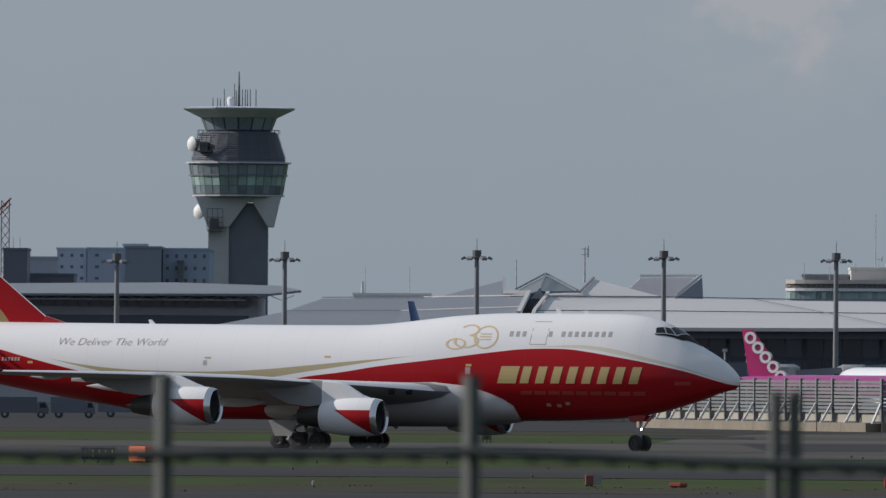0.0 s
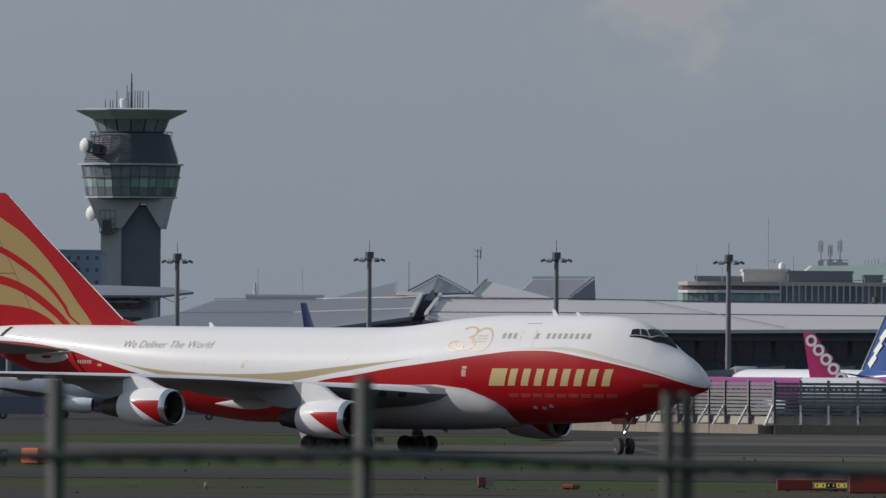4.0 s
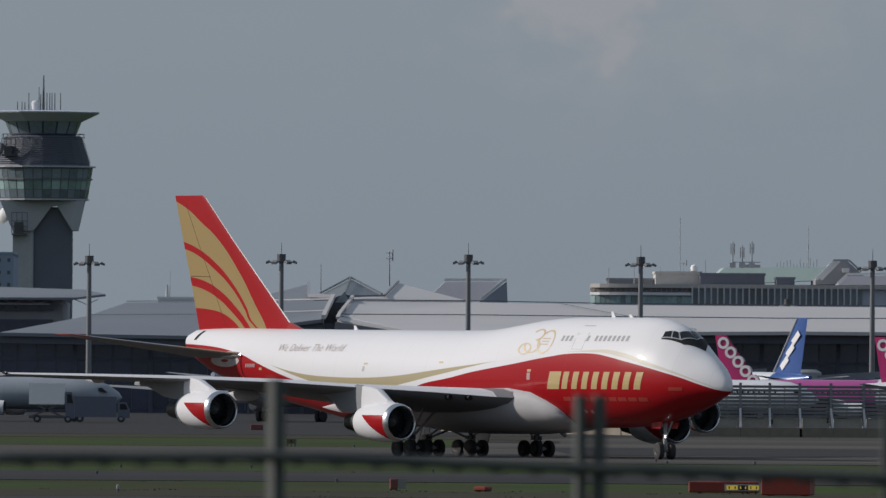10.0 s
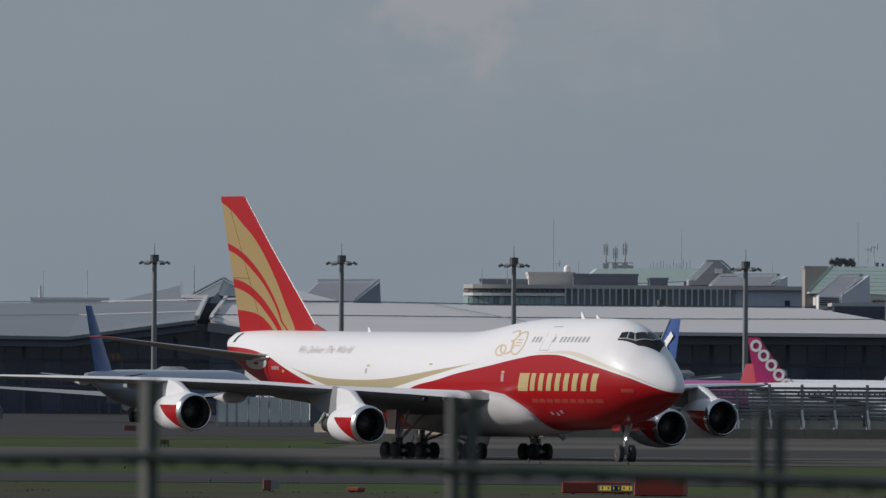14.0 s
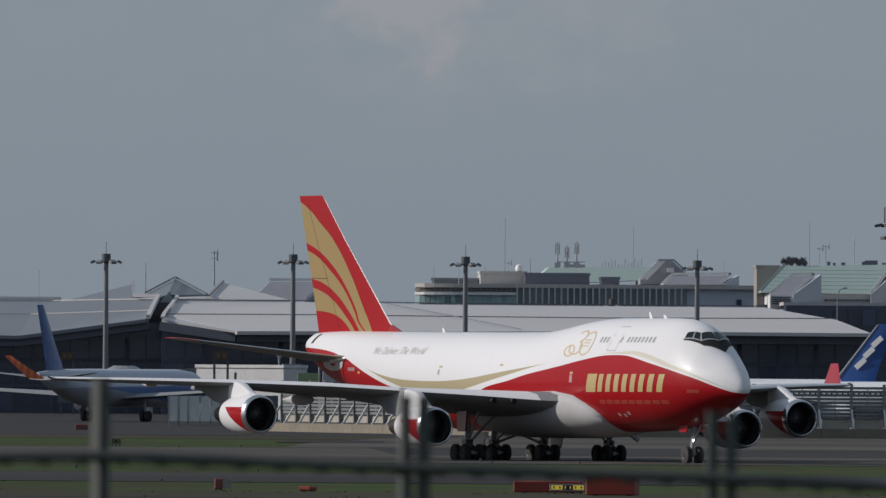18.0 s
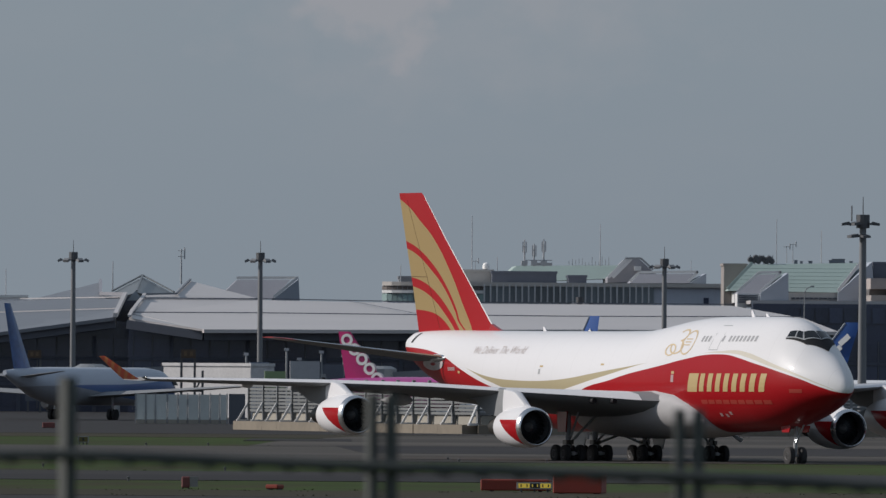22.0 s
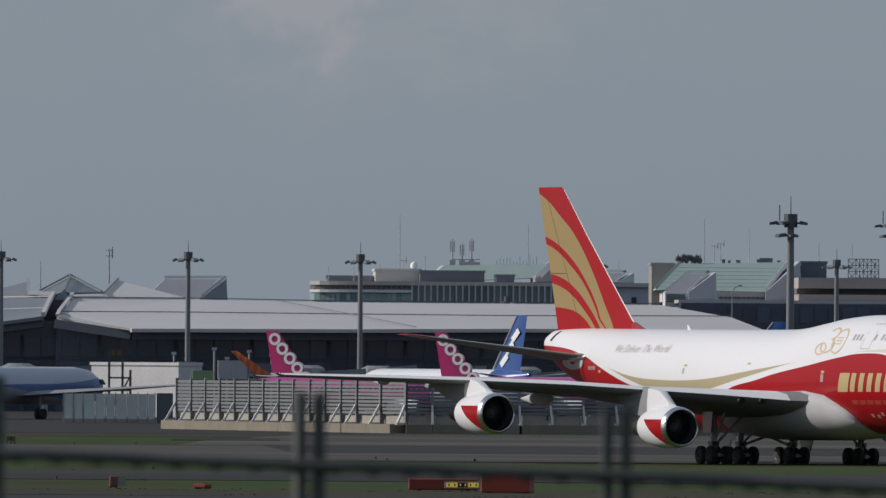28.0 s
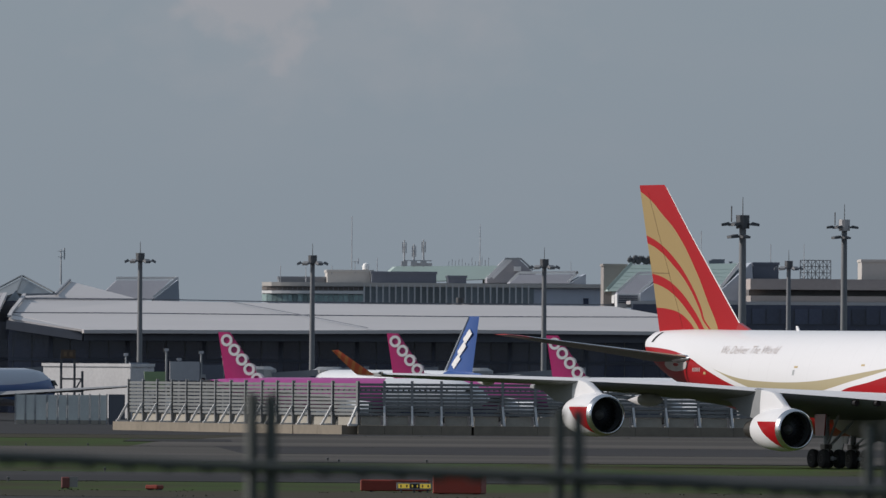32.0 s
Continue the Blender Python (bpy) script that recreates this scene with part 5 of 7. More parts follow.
        bar(bm, (dx * 3200 / 26000 + 2.4, -1.4, Z(y) - 2), (dx * 3200 / 26000 + 2.4, -1.4, Z(y) + 2), 0.25)
        box(bm, (dx * 3200 / 26000 + 2, -2.5, Z(y) - 2.6), (dx * 3200 / 26000 + 5.5, 0, Z(y) - 2.2))
        part("dish_mount", bm, M_DARKSTEEL, t)


tower()


def building(name, label, x0, x1, z1, y, deep, m, rows=0, cols=0, z_lo=0.0, wm=None, ww=0.5, wh=0.5, category="building"):
    """A plain block with windows that are set into its front."""
    b = thing(name, ((x0 + x1) / 2, y, 0), label, category)
    w = (x1 - x0) / 2
    bm = bmesh.new()
    box(bm, (-w, 0, 0), (w, deep, z1))
    box(bm, (-w - 0.15, -0.15, z1), (w + 0.15, deep, z1 + 0.4))
    part("wall", bm, m, b)
    first = None
    for r in range(rows):
        for c in range(cols):
            cw, ch = (x1 - x0) / cols, (z1 - z_lo) / rows
            at = Matrix.Translation((-w + cw * (c + 0.5), 0, z_lo + ch * (r + 0.5)))
            if first is None:
                bm = bmesh.new()
                box(bm, (-cw * ww / 2, -0.06, -ch * wh / 2), (cw * ww / 2, 0.05, ch * wh / 2))
                first = part("window", bm, wm or M_GLAZE, b)
                first.matrix_basis = at
            else:
                again("window", first, b, at)
    return b


# office colours pushed towards blue: distance haze put into the stucco
M_OFFICE = mat("hazed_pale_office_stucco", (0.37, 0.425, 0.54), 0.8, var=0.1, scale=0.1)
M_OFFICED = mat("hazed_dull_office_stucco", (0.28, 0.335, 0.44), 0.8, var=0.1, scale=0.1)
M_SLATE = mat("slate_blue_stucco", (0.20, 0.225, 0.285), 0.8, var=0.12, scale=0.1)
building("office_block", "pale blue-grey office block with small windows", -73.54, -67.9, 28.0, 2800, 40, M_OFFICE, 3, 3, 21.47, M_MULL, 0.3, 0.26)
building("office_block", "plain blue-grey office block", -67.75, -60.3, 28.05, 2798, 40, M_OFFICED, 3, 2, 21.47, M_MULL, 0.2, 0.24)
building("office_block", "dark slate-blue windowless office block", -60.1, -53.3, 28.2, 2780, 60, M_SLATE)
building("office_block", "pale office block with a window grid beside the tower", -53.1, -44.36, 27.95, 2785, 60, M_OFFICED, 3, 5, 21.0, M_MULL, 0.32, 0.3)
building("office_block", "narrow dark glazed stair of an office block", -50.2, -49.2, 25.6, 2783, 3, M_MULL)
building("plant_block", "dark rooftop plant block", -74.79, -70.76, 25.49, 2500, 20, M_CONCD)
building("plant_block", "low dark rooftop block", -71.32, -63.28, 21.33, 2520, 20, M_CONCD)
building("plant_block", "grey plant block on a roof", -73.59, -68.59, 24.80, 2600, 20, M_BLUEGREY)
building("plant_block", "grey stair head on a roof", -61.04, -56.54, 28.87, 2805, 10, M_BLUEGREY)

# central block behind the roofs
def lean(parent, name, pts, y, deep, m, label=""):
    """A flat piece; roof slopes run back as they rise."""
    bm = bmesh.new()
    slab(bm, pts, "y", y, y + deep)
    if name == "slope":
        low = min(p[1] for p in pts)
        for v in bm.verts:
            v.co.y += (v.co.z - low) * 1.3
    return part(name, bm, m, parent, label)


def central():
    D = 2400
    c = thing("central_building", (0, 0, 0), "long curved-front terminal block with white bands and window fins", "building")
    k = D / 26000
    xl, xm, xr = 56.1, 72.70, 113.08
    z = lambda y: 21.25 + (500 - y) * k
    # curved plan of the front
    def front(x):
        s = (x - xl) / (xm - xl)
        return D + (4 * (1 - math.sqrt(max(0, 1 - (1 - s) ** 2))) if s < 1 else 0)
    xs = list(np.linspace(xl, xm, 12)) + [xr]
    def ribbon(name, y0, y1, out, m, label=""):
        bm = bmesh.new()
        loft(bm, [[Vector((x, front(x) - out, z(y0))), Vector((x, front(x) - out, z(y1))), Vector((max(x, xl + 2), D + 50, z(y1))), Vector((max(x, xl + 2), D + 50, z(y0)))] for x in xs])
        return part(name, bm, m, c, label)
    ribbon("wall", 560, 512, 0.0, M_PALEBLUE)
    ribbon("parapet", 512, 505, 0.8, M_BEIGE, "pale parapet")
    n = 20
    for i in range(n):
        xa, xb = xl + (xm - xl) * i / n, xl + (xm - xl) * (i + 0.9) / n
        for y0, y1, m in ((539, 526, M_PANEG), (519, 513, M_BROWNGL)):
            bm = bmesh.new()
            q = [Vector((x, front(x) - 0.25, zz)) for x, zz in ((xa, z(y0)), (xb, z(y0)), (xb, z(y1)), (xa, z(y1)))]
            loft(bm, [q, [p + Vector((0, 0.5, 0)) for p in q]])
            part("window", bm, m, c)
    bm = bmesh.new()
    loft(bm, [[Vector((x, front(x) - 0.7, z(525))), Vector((x, front(x) - 0.7, z(520))), Vector((x, front(x) + 0.5, z(520))), Vector((x, front(x) + 0.5, z(525)))] for x in xs[:-1]])
    part("balcony_band", bm, M_WHITEW, c, "white band")
    fin = pane = None
    w = 11.2 * k
    for i in range(27):
        at = Matrix.Translation((xm + w * i, D, 0))
        if fin is None:
            bm = bmesh.new()
            box(bm, (-0.12, -1.0, z(541)), (0.12, 0, z(509)))
            fin = part("fin", bm, M_FINS, c, "white upright window fin")
            fin.matrix_basis = at
            bm = bmesh.new()
            box(bm, (0.14, -0.2, z(540)), (w - 0.14, 0.1, z(512)))
            pane = part("window", bm, M_PANE, c)
            pane.matrix_basis = at
        else:
            again("fin", fin, c, at)
            again("window", pane, c, at)
    bm = bmesh.new()
    box(bm, (108.60, D - 0.2, z(541)), (109.43, D + 0.2, z(530)))
    part("door", bm, M_GLAZE, c)
    return c


central()


def roof_blocks():
    b = building("roof_house", "pale beige plant house on a roof", 67.25, 74.79, 22.60, 2420, 15, M_CREAM)
    bm = bmesh.new()
    turned(bm, [(-0.2, 0.1), (0, 0.55), (0.5, 0.6), (0.9, 0.42), (1.08, 0.05)], 14, "z", Matrix.Translation((2.6, 1.0, 22.60 + 0.5)))
    part("radome", bm, M_BRIGHT, b, "small white radome", True)
    building("roof_house", "dark flat plant house on a roof", 74.48, 85.09, 22.36, 2416, 15, M_CONCD)
    building("roof_house", "low grey plant house on a roof", 59.42, 67.07, 21.47, 2425, 10, M_ROOFD)
    building("roof_house", "small dark plant house on a roof", 86.90, 89.87, 21.74, 2412, 8, M_CONCD)
    g = thing("green_roof", (0, 0, 0), "pale green sloped roof with rooftop aerials", "roof")
    lean(g, "slope", [(78.04, 22.69), (79.36, 23.83), (96.45, 24.04), (94.39, 21.78), (78.04, 21.00)], 2440, 20, M_GREENROOF)
    a = thing("gabled_stair", (0, 0, 0), "dark gable with white ribs on the roof", "roof")
    lean(a, "gable", [(94.00, 21.06), (94.00, 21.80), (97.27, 24.91), (99.24, 25.02), (102.05, 22.52), (102.05, 21.11)], 2430, 20, M_DORMER)
    for d in (0, 8):
        bm = bmesh.new()
        bar(bm, (94.08, 2429.00, 21.89), Vector((97.15, 2429.00, 25.00)), 0.4, 0.5)
        for v in bm.verts:
            v.co.x += d * 0.093
        part("rib", bm, M_WHITEW, a)
    bm = bmesh.new()
    bar(bm, (96.83, 2428.00, 25.08), (99.44, 2428.00, 25.10), 0.3)
    bar(bm, (99.44, 2428.00, 25.10), (101.51, 2428.00, 23.25), 0.3)
    part("railing", bm, M_STEEL, a)
    bm = bmesh.new()
    box(bm, (98.38, 2429.00, 23.05), (99.54, 2430.00, 23.81))
    part("vent", bm, M_WHITEW, a)
    d = thing("sloped_roof", (0, 0, 0), "grey sloped roof with white edges", "roof")
    lean(d, "slope", [(96.94, 20.87), (98.52, 22.36), (108.17, 22.52), (106.59, 20.94)], 2410, 15, M_DORMER)
    lean(d, "gable_wall", [(106.55, 20.93), (109.42, 22.53), (109.42, 20.76)], 2409, 15, M_BLUEGREY)
    trim(d, [(96.80, 2408.00, 20.95), (98.36, 2408.00, 22.44), (108.01, 2408.00, 22.60), (106.44, 2408.00, 21.02)], 0.4, 0.4, None, "edge")
    # the right-hand complex
    g = thing("green_roof", (0, 0, 0), "large pale green sloped roof over a white band", "roof")
    lean(g, "slope", [(107.85, 19.10), (111.75, 23.29), (128.86, 23.67), (125.14, 18.95)], 2300, 20, M_GREENROOF)
    lean(g, "gable_wall", [(125.08, 18.86), (130.40, 23.77), (130.93, 17.40), (125.08, 17.35)], 2299, 20, M_BLUEGREY)
    for q in range(1, 7):
        f = q / 7
        bm = bmesh.new()
        za, zb = 19.10, 23.29
        z = za + (zb - za) * f
        xl, xr = 107.85 + (111.75 - 107.85) * f, 125.14 + (128.86 - 125.14) * f
        y = 2300 + (z - 18.95) * 1.3
        bar(bm, (xl, y, z), (xr, y, z), 0.07, 0.05)
        part("roof_seam", bm, M_GREENROOF, g)
    trim(g, [(107.70, 2298.00, 19.17), (111.57, 2298.00, 23.36)], 0.5, 0.5, M_GREENROOF, "edge")
    trim(g, [(124.98, 2298.00, 18.94), (128.67, 2298.00, 23.66)], 0.5, 0.5, None, "edge")
    lean(g, "band", [(108.95, 17.24), (108.95, 18.92), (125.19, 18.96), (125.19, 17.36)], 2301, 15, M_WHITEW, "white band")
    for i in range(10):
        x0 = 117.87 + i * 0.72
        lean(g, "louvre", [(x0, 17.85), (x0 + 0.6, 17.85), (x0 + 0.6, 18.12), (x0, 18.12)], 2300.6, 0.3, M_FASCIA)
    d = thing("lean_to_dormer", (0, 0, 0), "grey dormer with a louvred white front", "dormer")
    lean(d, "slope", [(108.64, 18.58), (112.08, 21.60), (115.51, 21.71), (112.25, 18.61)], 2285, 10, M_DORMER)
    lean(d, "front", [(108.60, 16.55), (108.60, 18.58), (112.21, 18.60), (112.21, 16.40)], 2284, 8, M_WHITEW)
    for i in range(4):
        zz = 17.17 + i * 0.33
        lean(d, "louvre", [(108.81, zz), (111.80, zz), (111.80, zz + 0.22), (108.81, zz + 0.22)], 2283.7, 0.2, M_FASCIA)
    lean(d, "wall", [(112.16, 16.49), (112.16, 18.68), (116.47, 21.88), (116.56, 16.61)], 2283, 12, M_BLUEGREY)
    trim(d, [(108.45, 2282.00, 18.65), (111.86, 2282.00, 21.66), (115.29, 2282.00, 21.78), (112.06, 2282.00, 18.68)], 0.4, 0.4, None, "edge")
    building("roof_house", "dull beige stair house beside a green roof", 107.70, 111.26, 23.07, 2310, 10, M_BEIGE3)
    p = thing("cooling_plant", (0, 0, 0), "cluster of round grey cooling fans on a roof", "plant")
    rnd = random.Random(7)
    for i in range(9):
        bm = bmesh.new()
        x = 111.69 + i * 0.42
        turned(bm, [(0, 0.35), (0.5, 0.5), (0.7, 0.35)], 10, "y", Matrix.Translation((x, 2306, 23.79 + rnd.random() * 0.9)))
        part("fan", bm, M_DARKSTEEL, p)
    bm = bmesh.new()
    for i in range(6):
        x = 111.69 + i * 0.7
        bar(bm, (x, 2306.5, 23.17), (x, 2306.5, 24.77), 0.12)
    bar(bm, (111.52, 2306.5, 24.14), (115.16, 2306.5, 24.14), 0.12)
    part("frame", bm, M_DARKSTEEL, p)
    w = thing("east_wing", (0, 0, 0), "long low wing with beige and white bands over dark glass", "building")
    xa, xb = 128.80, 178.74
    zz = lambda y: 20.53 + (500 - y) * 2270 / 26000
    for name, y0, y1, dy, m, lab in (("beige_band", 513, 494, 4, M_DULLBEIGE, "dull beige band"), ("shadow_gap", 524, 513, 8, M_BROWNGL, ""), ("pale_band", 535, 524, 3, M_BEIGE3, "pale greyish beige band"), ("roof_edge", 541, 535, 0, M_ROOF, "")):
        bm = bmesh.new()
        box(bm, (xa if name != "roof_edge" else 110.0, 2270 + dy, zz(y0)), (xb, 2310, zz(y1)))
        part(name, bm, m, w, lab)
    bm = bmesh.new()
    box(bm, (110.0, 2262, 0), (xb, 2268, zz(541)))
    part("wall", bm, M_GLAZE, w, "dark glass wall")
    first = None
    for i in range(30):
        at = Matrix.Translation((115.1 + i * 2.2, 2261.7, 0))
        if first is None:
            bm = bmesh.new()
            box(bm, (0.1, 0, zz(575)), (2.1, 0.25, zz(548)))
            first = part("pane", bm, M_CURTAIN, w)
            first.matrix_basis = at
        else:
            again("pane", first, w, at)
    for x, w, h in ((118.9, 0.5, 0.5), (119.8, 0.35, 0.35), (121.2, 0.6, 0.4), (124.4, 0.5, 0.55), (125.6, 2.0, 0.75), (127.6, 0.45, 0.4)):
        n = thing("roof_vent", (x, 2308, 23.45), "small dark vent box along a roof ridge", "roof vent", "roof vents")
        bm = bmesh.new()
        box(bm, (-w / 2, -0.4, 0), (w / 2, 0.4, h))
        box(bm, (-w / 2 - 0.06, -0.46, h), (w / 2 + 0.06, 0.46, h + 0.1))
        part("case", bm, M_CONCD, n)
    lamp = thing("street_lamp", (117.55, 2255, 0), "slim grey street lamp with a bent arm", "street lamp")
    bm = bmesh.new()
    rod(bm, (0, 0, 0), (0, 0, 18.6), 0.11, 0.08, 8)
    rod(bm, (0, 0, 18.6), (0.35, 0, 19.3), 0.08, n=8)
    rod(bm, (0.35, 0, 19.3), (1.05, 0, 19.6), 0.07, n=8)
    part("pole", bm, M_STEEL, lamp)
    bm = bmesh.new()
    box(bm, (0.9, -0.15, 19.5), (1.5, 0.15, 19.72))
    part("lamp_head", bm, M_STEEL, lamp)
    building("roof_house", "dark plant house on the wing", 131.39, 135.38, 23.50, 2312, 10, M_CONCD)
    building("roof_house", "beige plant house at the wing's end", 148.51, 156.24, 24.07, 2312, 10, M_BEIGE)
    f = thing("sign_frame", (0, 0, 0), "open steel lattice frame standing on a roof", "sign frame")
    bm = bmesh.new()
    x0, x1, zb, zt = 138.85, 143.67, 21.33, 24.27
    for i in range(3):
        rod(bm, (x0 + (x1 - x0) * i / 2, 2313.5, 0), (x0 + (x1 - x0) * i / 2, 2313.5, zb), 0.1, n=6)
    for i in range(9):
        x = x0 + (x1 - x0) * i / 8
        bar(bm, (x, 2313, zb), (x, 2313, zt), 0.14)
        if i < 8:
            for q in range(3):
                za, zc = zb + (zt - zb) * q / 3, zb + (zt - zb) * (q + 1) / 3
                bar(bm, (x, 2313, za if (i + q) % 2 else zc), (x + (x1 - x0) / 8, 2313, zc if (i + q) % 2 else za), 0.1)
    for q in range(4):
        bar(bm, (x0, 2313, zb + (zt - zb) * q / 3), (x1, 2313, zb + (zt - zb) * q / 3), 0.14)
    part("lattice", bm, M_STEEL, f)
    # far roof beyond the left roof
    building("far_roof", "low pale roof with aerials far behind", -15.19, -2.01, 18.25, 2500, 15, M_BRIGHT)


roof_blocks()


# grey lightened beyond the metal: distance haze put into the aerials' colour
M_AERIAL = mat("hazed_aerial_grey", (0.36, 0.37, 0.39), 0.6, var=0.15)


def aerial(x, y, z0, z1, r, label="thin rooftop aerial mast", arms=0):
    a = thing("aerial", (x, y, z0), label, "aerial", "rooftop aerials")
    bm = bmesh.new()
    rod(bm, (0, 0, 0), (0, 0, z1 - z0), r, r * 0.6, 6)
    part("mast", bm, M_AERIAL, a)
    if arms:
        bm = bmesh.new()
        for i in range(arms):
            h = (z1 - z0) * (0.95 - 0.16 * i)
            rod(bm, (-0.5, 0, h), (0.5, 0, h), 0.05, n=5)
            rod(bm, (0.5, 0, h - 0.4), (0.5, 0, h + 0.5), 0.1, n=6)
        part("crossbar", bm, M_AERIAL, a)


AERIALS = [(71.40, 2425, 22.27, 31.88, 0.09, 0), (80.58, 2440, 23.74, 28.16, 0.17, 0), (82.17, 2440, 23.75, 27.51, 0.18, 0),
           (83.77, 2440, 23.77, 28.27, 0.17, 0), (93.24, 2442, 23.85, 30.80, 0.08, 0), (116.06, 2312, 23.19, 30.48, 0.08, 0),
           (117.66, 2312, 23.64, 26.31, 0.07, 1), (118.64, 2312, 23.65, 26.68, 0.07, 1), (123.12, 2312, 23.45, 28.79, 0.08, 0),
           (59.52, 2420, 20.66, 23.64, 0.08, 0), (63.71, 2420, 20.69, 23.48, 0.08, 0), (67.99, 2420, 22.21, 23.70, 0.08, 0), (71.81, 2420, 22.42, 24.47, 0.06, 1), (75.38, 2418, 22.25, 25.04, 0.08, 0),
           (107.05, 2412, 22.25, 24.66, 0.06, 0), (21.58, 2235, 19.14, 24.47, 0.14, 2), (11.20, 2240, 18.23, 22.54, 0.09, 0), (-13.68, 2505, 18.53, 20.65, 0.3, 0), (-13.19, 2505, 18.53, 23.16, 0.07, 0), (-5.68, 2505, 18.59, 23.21, 0.09, 0),
           (123.05, 2310, 23.32, 28.66, 0.05, 0), (134.18, 2313, 23.43, 26.81, 0.07, 0), (138.96, 2305, 20.83, 26.69, 0.07, 0)]
for x, y, z0, z1, r, n in AERIALS:
    aerial(x, y, z0, z1, r, "thin rooftop aerial mast" if r < 0.2 else "thick grey rooftop antenna mast", n)
stay = thing("antenna_brace", (0, 0, 0), "panel antennas and boxes on rooftop masts", "aerial", "rooftop aerials")
bm = bmesh.new()
za = 23.84
for x, top in ((80.58, 28.0), (82.17, 27.4), (83.77, 28.1)):
    for dx in (-0.28, 0.28):
        box(bm, (x + dx - 0.09, 2439.5, top - 2.0), (x + dx + 0.09, 2439.7, top - 0.2))
    bar(bm, (x - 0.4, 2439.8, top - 1.1), (x + 0.4, 2439.8, top - 1.1), 0.1)
    box(bm, (x - 0.5, 2439.4, za), (x + 0.5, 2440.4, za + 0.8))
bar(bm, (80.58, 2440, za + 0.9), (85.18, 2440, za + 0.9), 0.14)
box(bm, (81.70, 2439.6, za), (85.18, 2440.4, za + 0.5))
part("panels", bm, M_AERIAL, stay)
small = random.Random(3)
rail = thing("roof_aerials", (0, 0, 0), "row of short aerials and rails on a roof", "aerial")
for i in range(13):
    bm = bmesh.new()
    x = 88.03 + i * 0.55
    bar(bm, (x, 2441, 23.92), (x, 2441, 23.92 + 0.5 + small.random() * 1.1), 0.08)
    part("rod", bm, M_STEEL, rail)

# construction crane behind the satellite
def crane():
    c = thing("crane", (-77.49, 2600, 0), "red lattice crane mast behind a building", "crane")
    bm = bmesh.new()
    z0, z1 = 0.0, 35.06
    n = 20
    for i in range(n):
        a, b = z0 + (z1 - z0) * i / n, z0 + (z1 - z0) * (i + 1) / n
        for sx in (-0.7, 0.7):
            bar(bm, (sx, 0, a), (sx, 0, b), 0.16)
        bar(bm, (-0.7, 0, a), (0.7, 0, b), 0.12)
        bar(bm, (0.7, 0, a), (-0.7, 0, b), 0.12)
    bar(bm, (-3.5, 0, z1 - 4), (1.0, 0, z1 + 0.4), 0.3)
    bar(bm, (-3.5, 0, z1 - 5), (1.0, 0, z1 - 0.6), 0.2)
    part("lattice", bm, M_REDST, c)


crane()
for px in (22, 34):
    aerial(-73.11 + (px - 24) * 0.096, 2505, 25.53, 27.72, 0.08)

# ---- light masts ----
def mast(x, D, top, size, label, tiers=1, head=None):
    m = thing("light_mast", (x, D, 0), label, "light mast", "apron light masts")
    s = size
    bm = bmesh.new()
    rod(bm, (0, 0, 0), (0, 0, top - 1.0 * s), 0.42 * s, 0.3 * s, 12)
    part("pole", bm, M_MAST, m, smooth=True)
    bm = bmesh.new()
    rod(bm, (0, 0, top - 1.2 * s), (0, 0, top), 0.6 * s, 0.6 * s, 12)
    part("head", bm, head or M_DARKSTEEL, m)
    spots = [(1.7 * math.cos(radians(a)), 1.7 * math.sin(radians(a)), -1.25, a, 1.0) for a in range(0, 360, 60)]
    if tiers > 1:
        spots = [(-1.45, -0.3, -0.95, 180, 1.15), (-0.8, -0.5, -2.05, 200, 1.2), (1.0, -0.3, -0.95, 0, 1.15), (0.1, -0.9, -2.05, -60, 1.0), (-0.4, 0.9, -0.9, 110, 1.0), (-0.7, -0.6, -0.95, 215, 1.1)]
    lamp = None
    for x1, y1, dz, a, big in spots:
        bm = bmesh.new()
        bar(bm, (0, 0, top + (dz + 0.15) * s), (x1 * s, y1 * s, top + (dz + 0.15) * s), 0.14 * s)
        part("arm", bm, M_DARKSTEEL, m)
        at = pose(x1 * s, y1 * s, top + dz * s, 0, 25 if tiers == 1 else 10, a) @ Matrix.Scale(big, 4)
        if lamp is None:
            bm = bmesh.new()
            h = 1.0 if tiers == 1 else 0.68
            slab(bm, [(-0.35 * s, 0.0), (0.4 * s, 0.05 * s), (0.36 * s, 0.34 * h * s), (-0.2 * s, 0.38 * h * s)], "y", -0.4 * s, 0.4 * s)
            lamp = part("floodlight", bm, M_MAST if tiers == 1 else M_DARKSTEEL, m, "grey floodlight")
            lamp.matrix_basis = at
            bm = bmesh.new()
            slab(bm, [(-0.32 * s, -0.02 * s), (0.37 * s, 0.03 * s), (0.38 * s, 0.05 * s), (-0.32 * s, 0.0)], "y", -0.34 * s, 0.34 * s)
            lens = part("lens", bm, M_MULL, lamp, "unlit glass lens")
        else:
            again("lens", lens, again("floodlight", lamp, m, at), Matrix())
    if tiers > 1:
        bm = bmesh.new()
        rod(bm, (-1.0 * s, 0, top - 0.6 * s), (-1.0 * s, 0, top + 0.8 * s), 0.06 * s, n=5)
        part("lightning_rod", bm, M_DARKSTEEL, m)
    bm = bmesh.new()
    rod(bm, (0, 0, top), (0, 0, top + 1.6 * s), 0.05 * s, 0.03 * s, 6)
    part("lightning_rod", bm, M_DARKSTEEL, m)


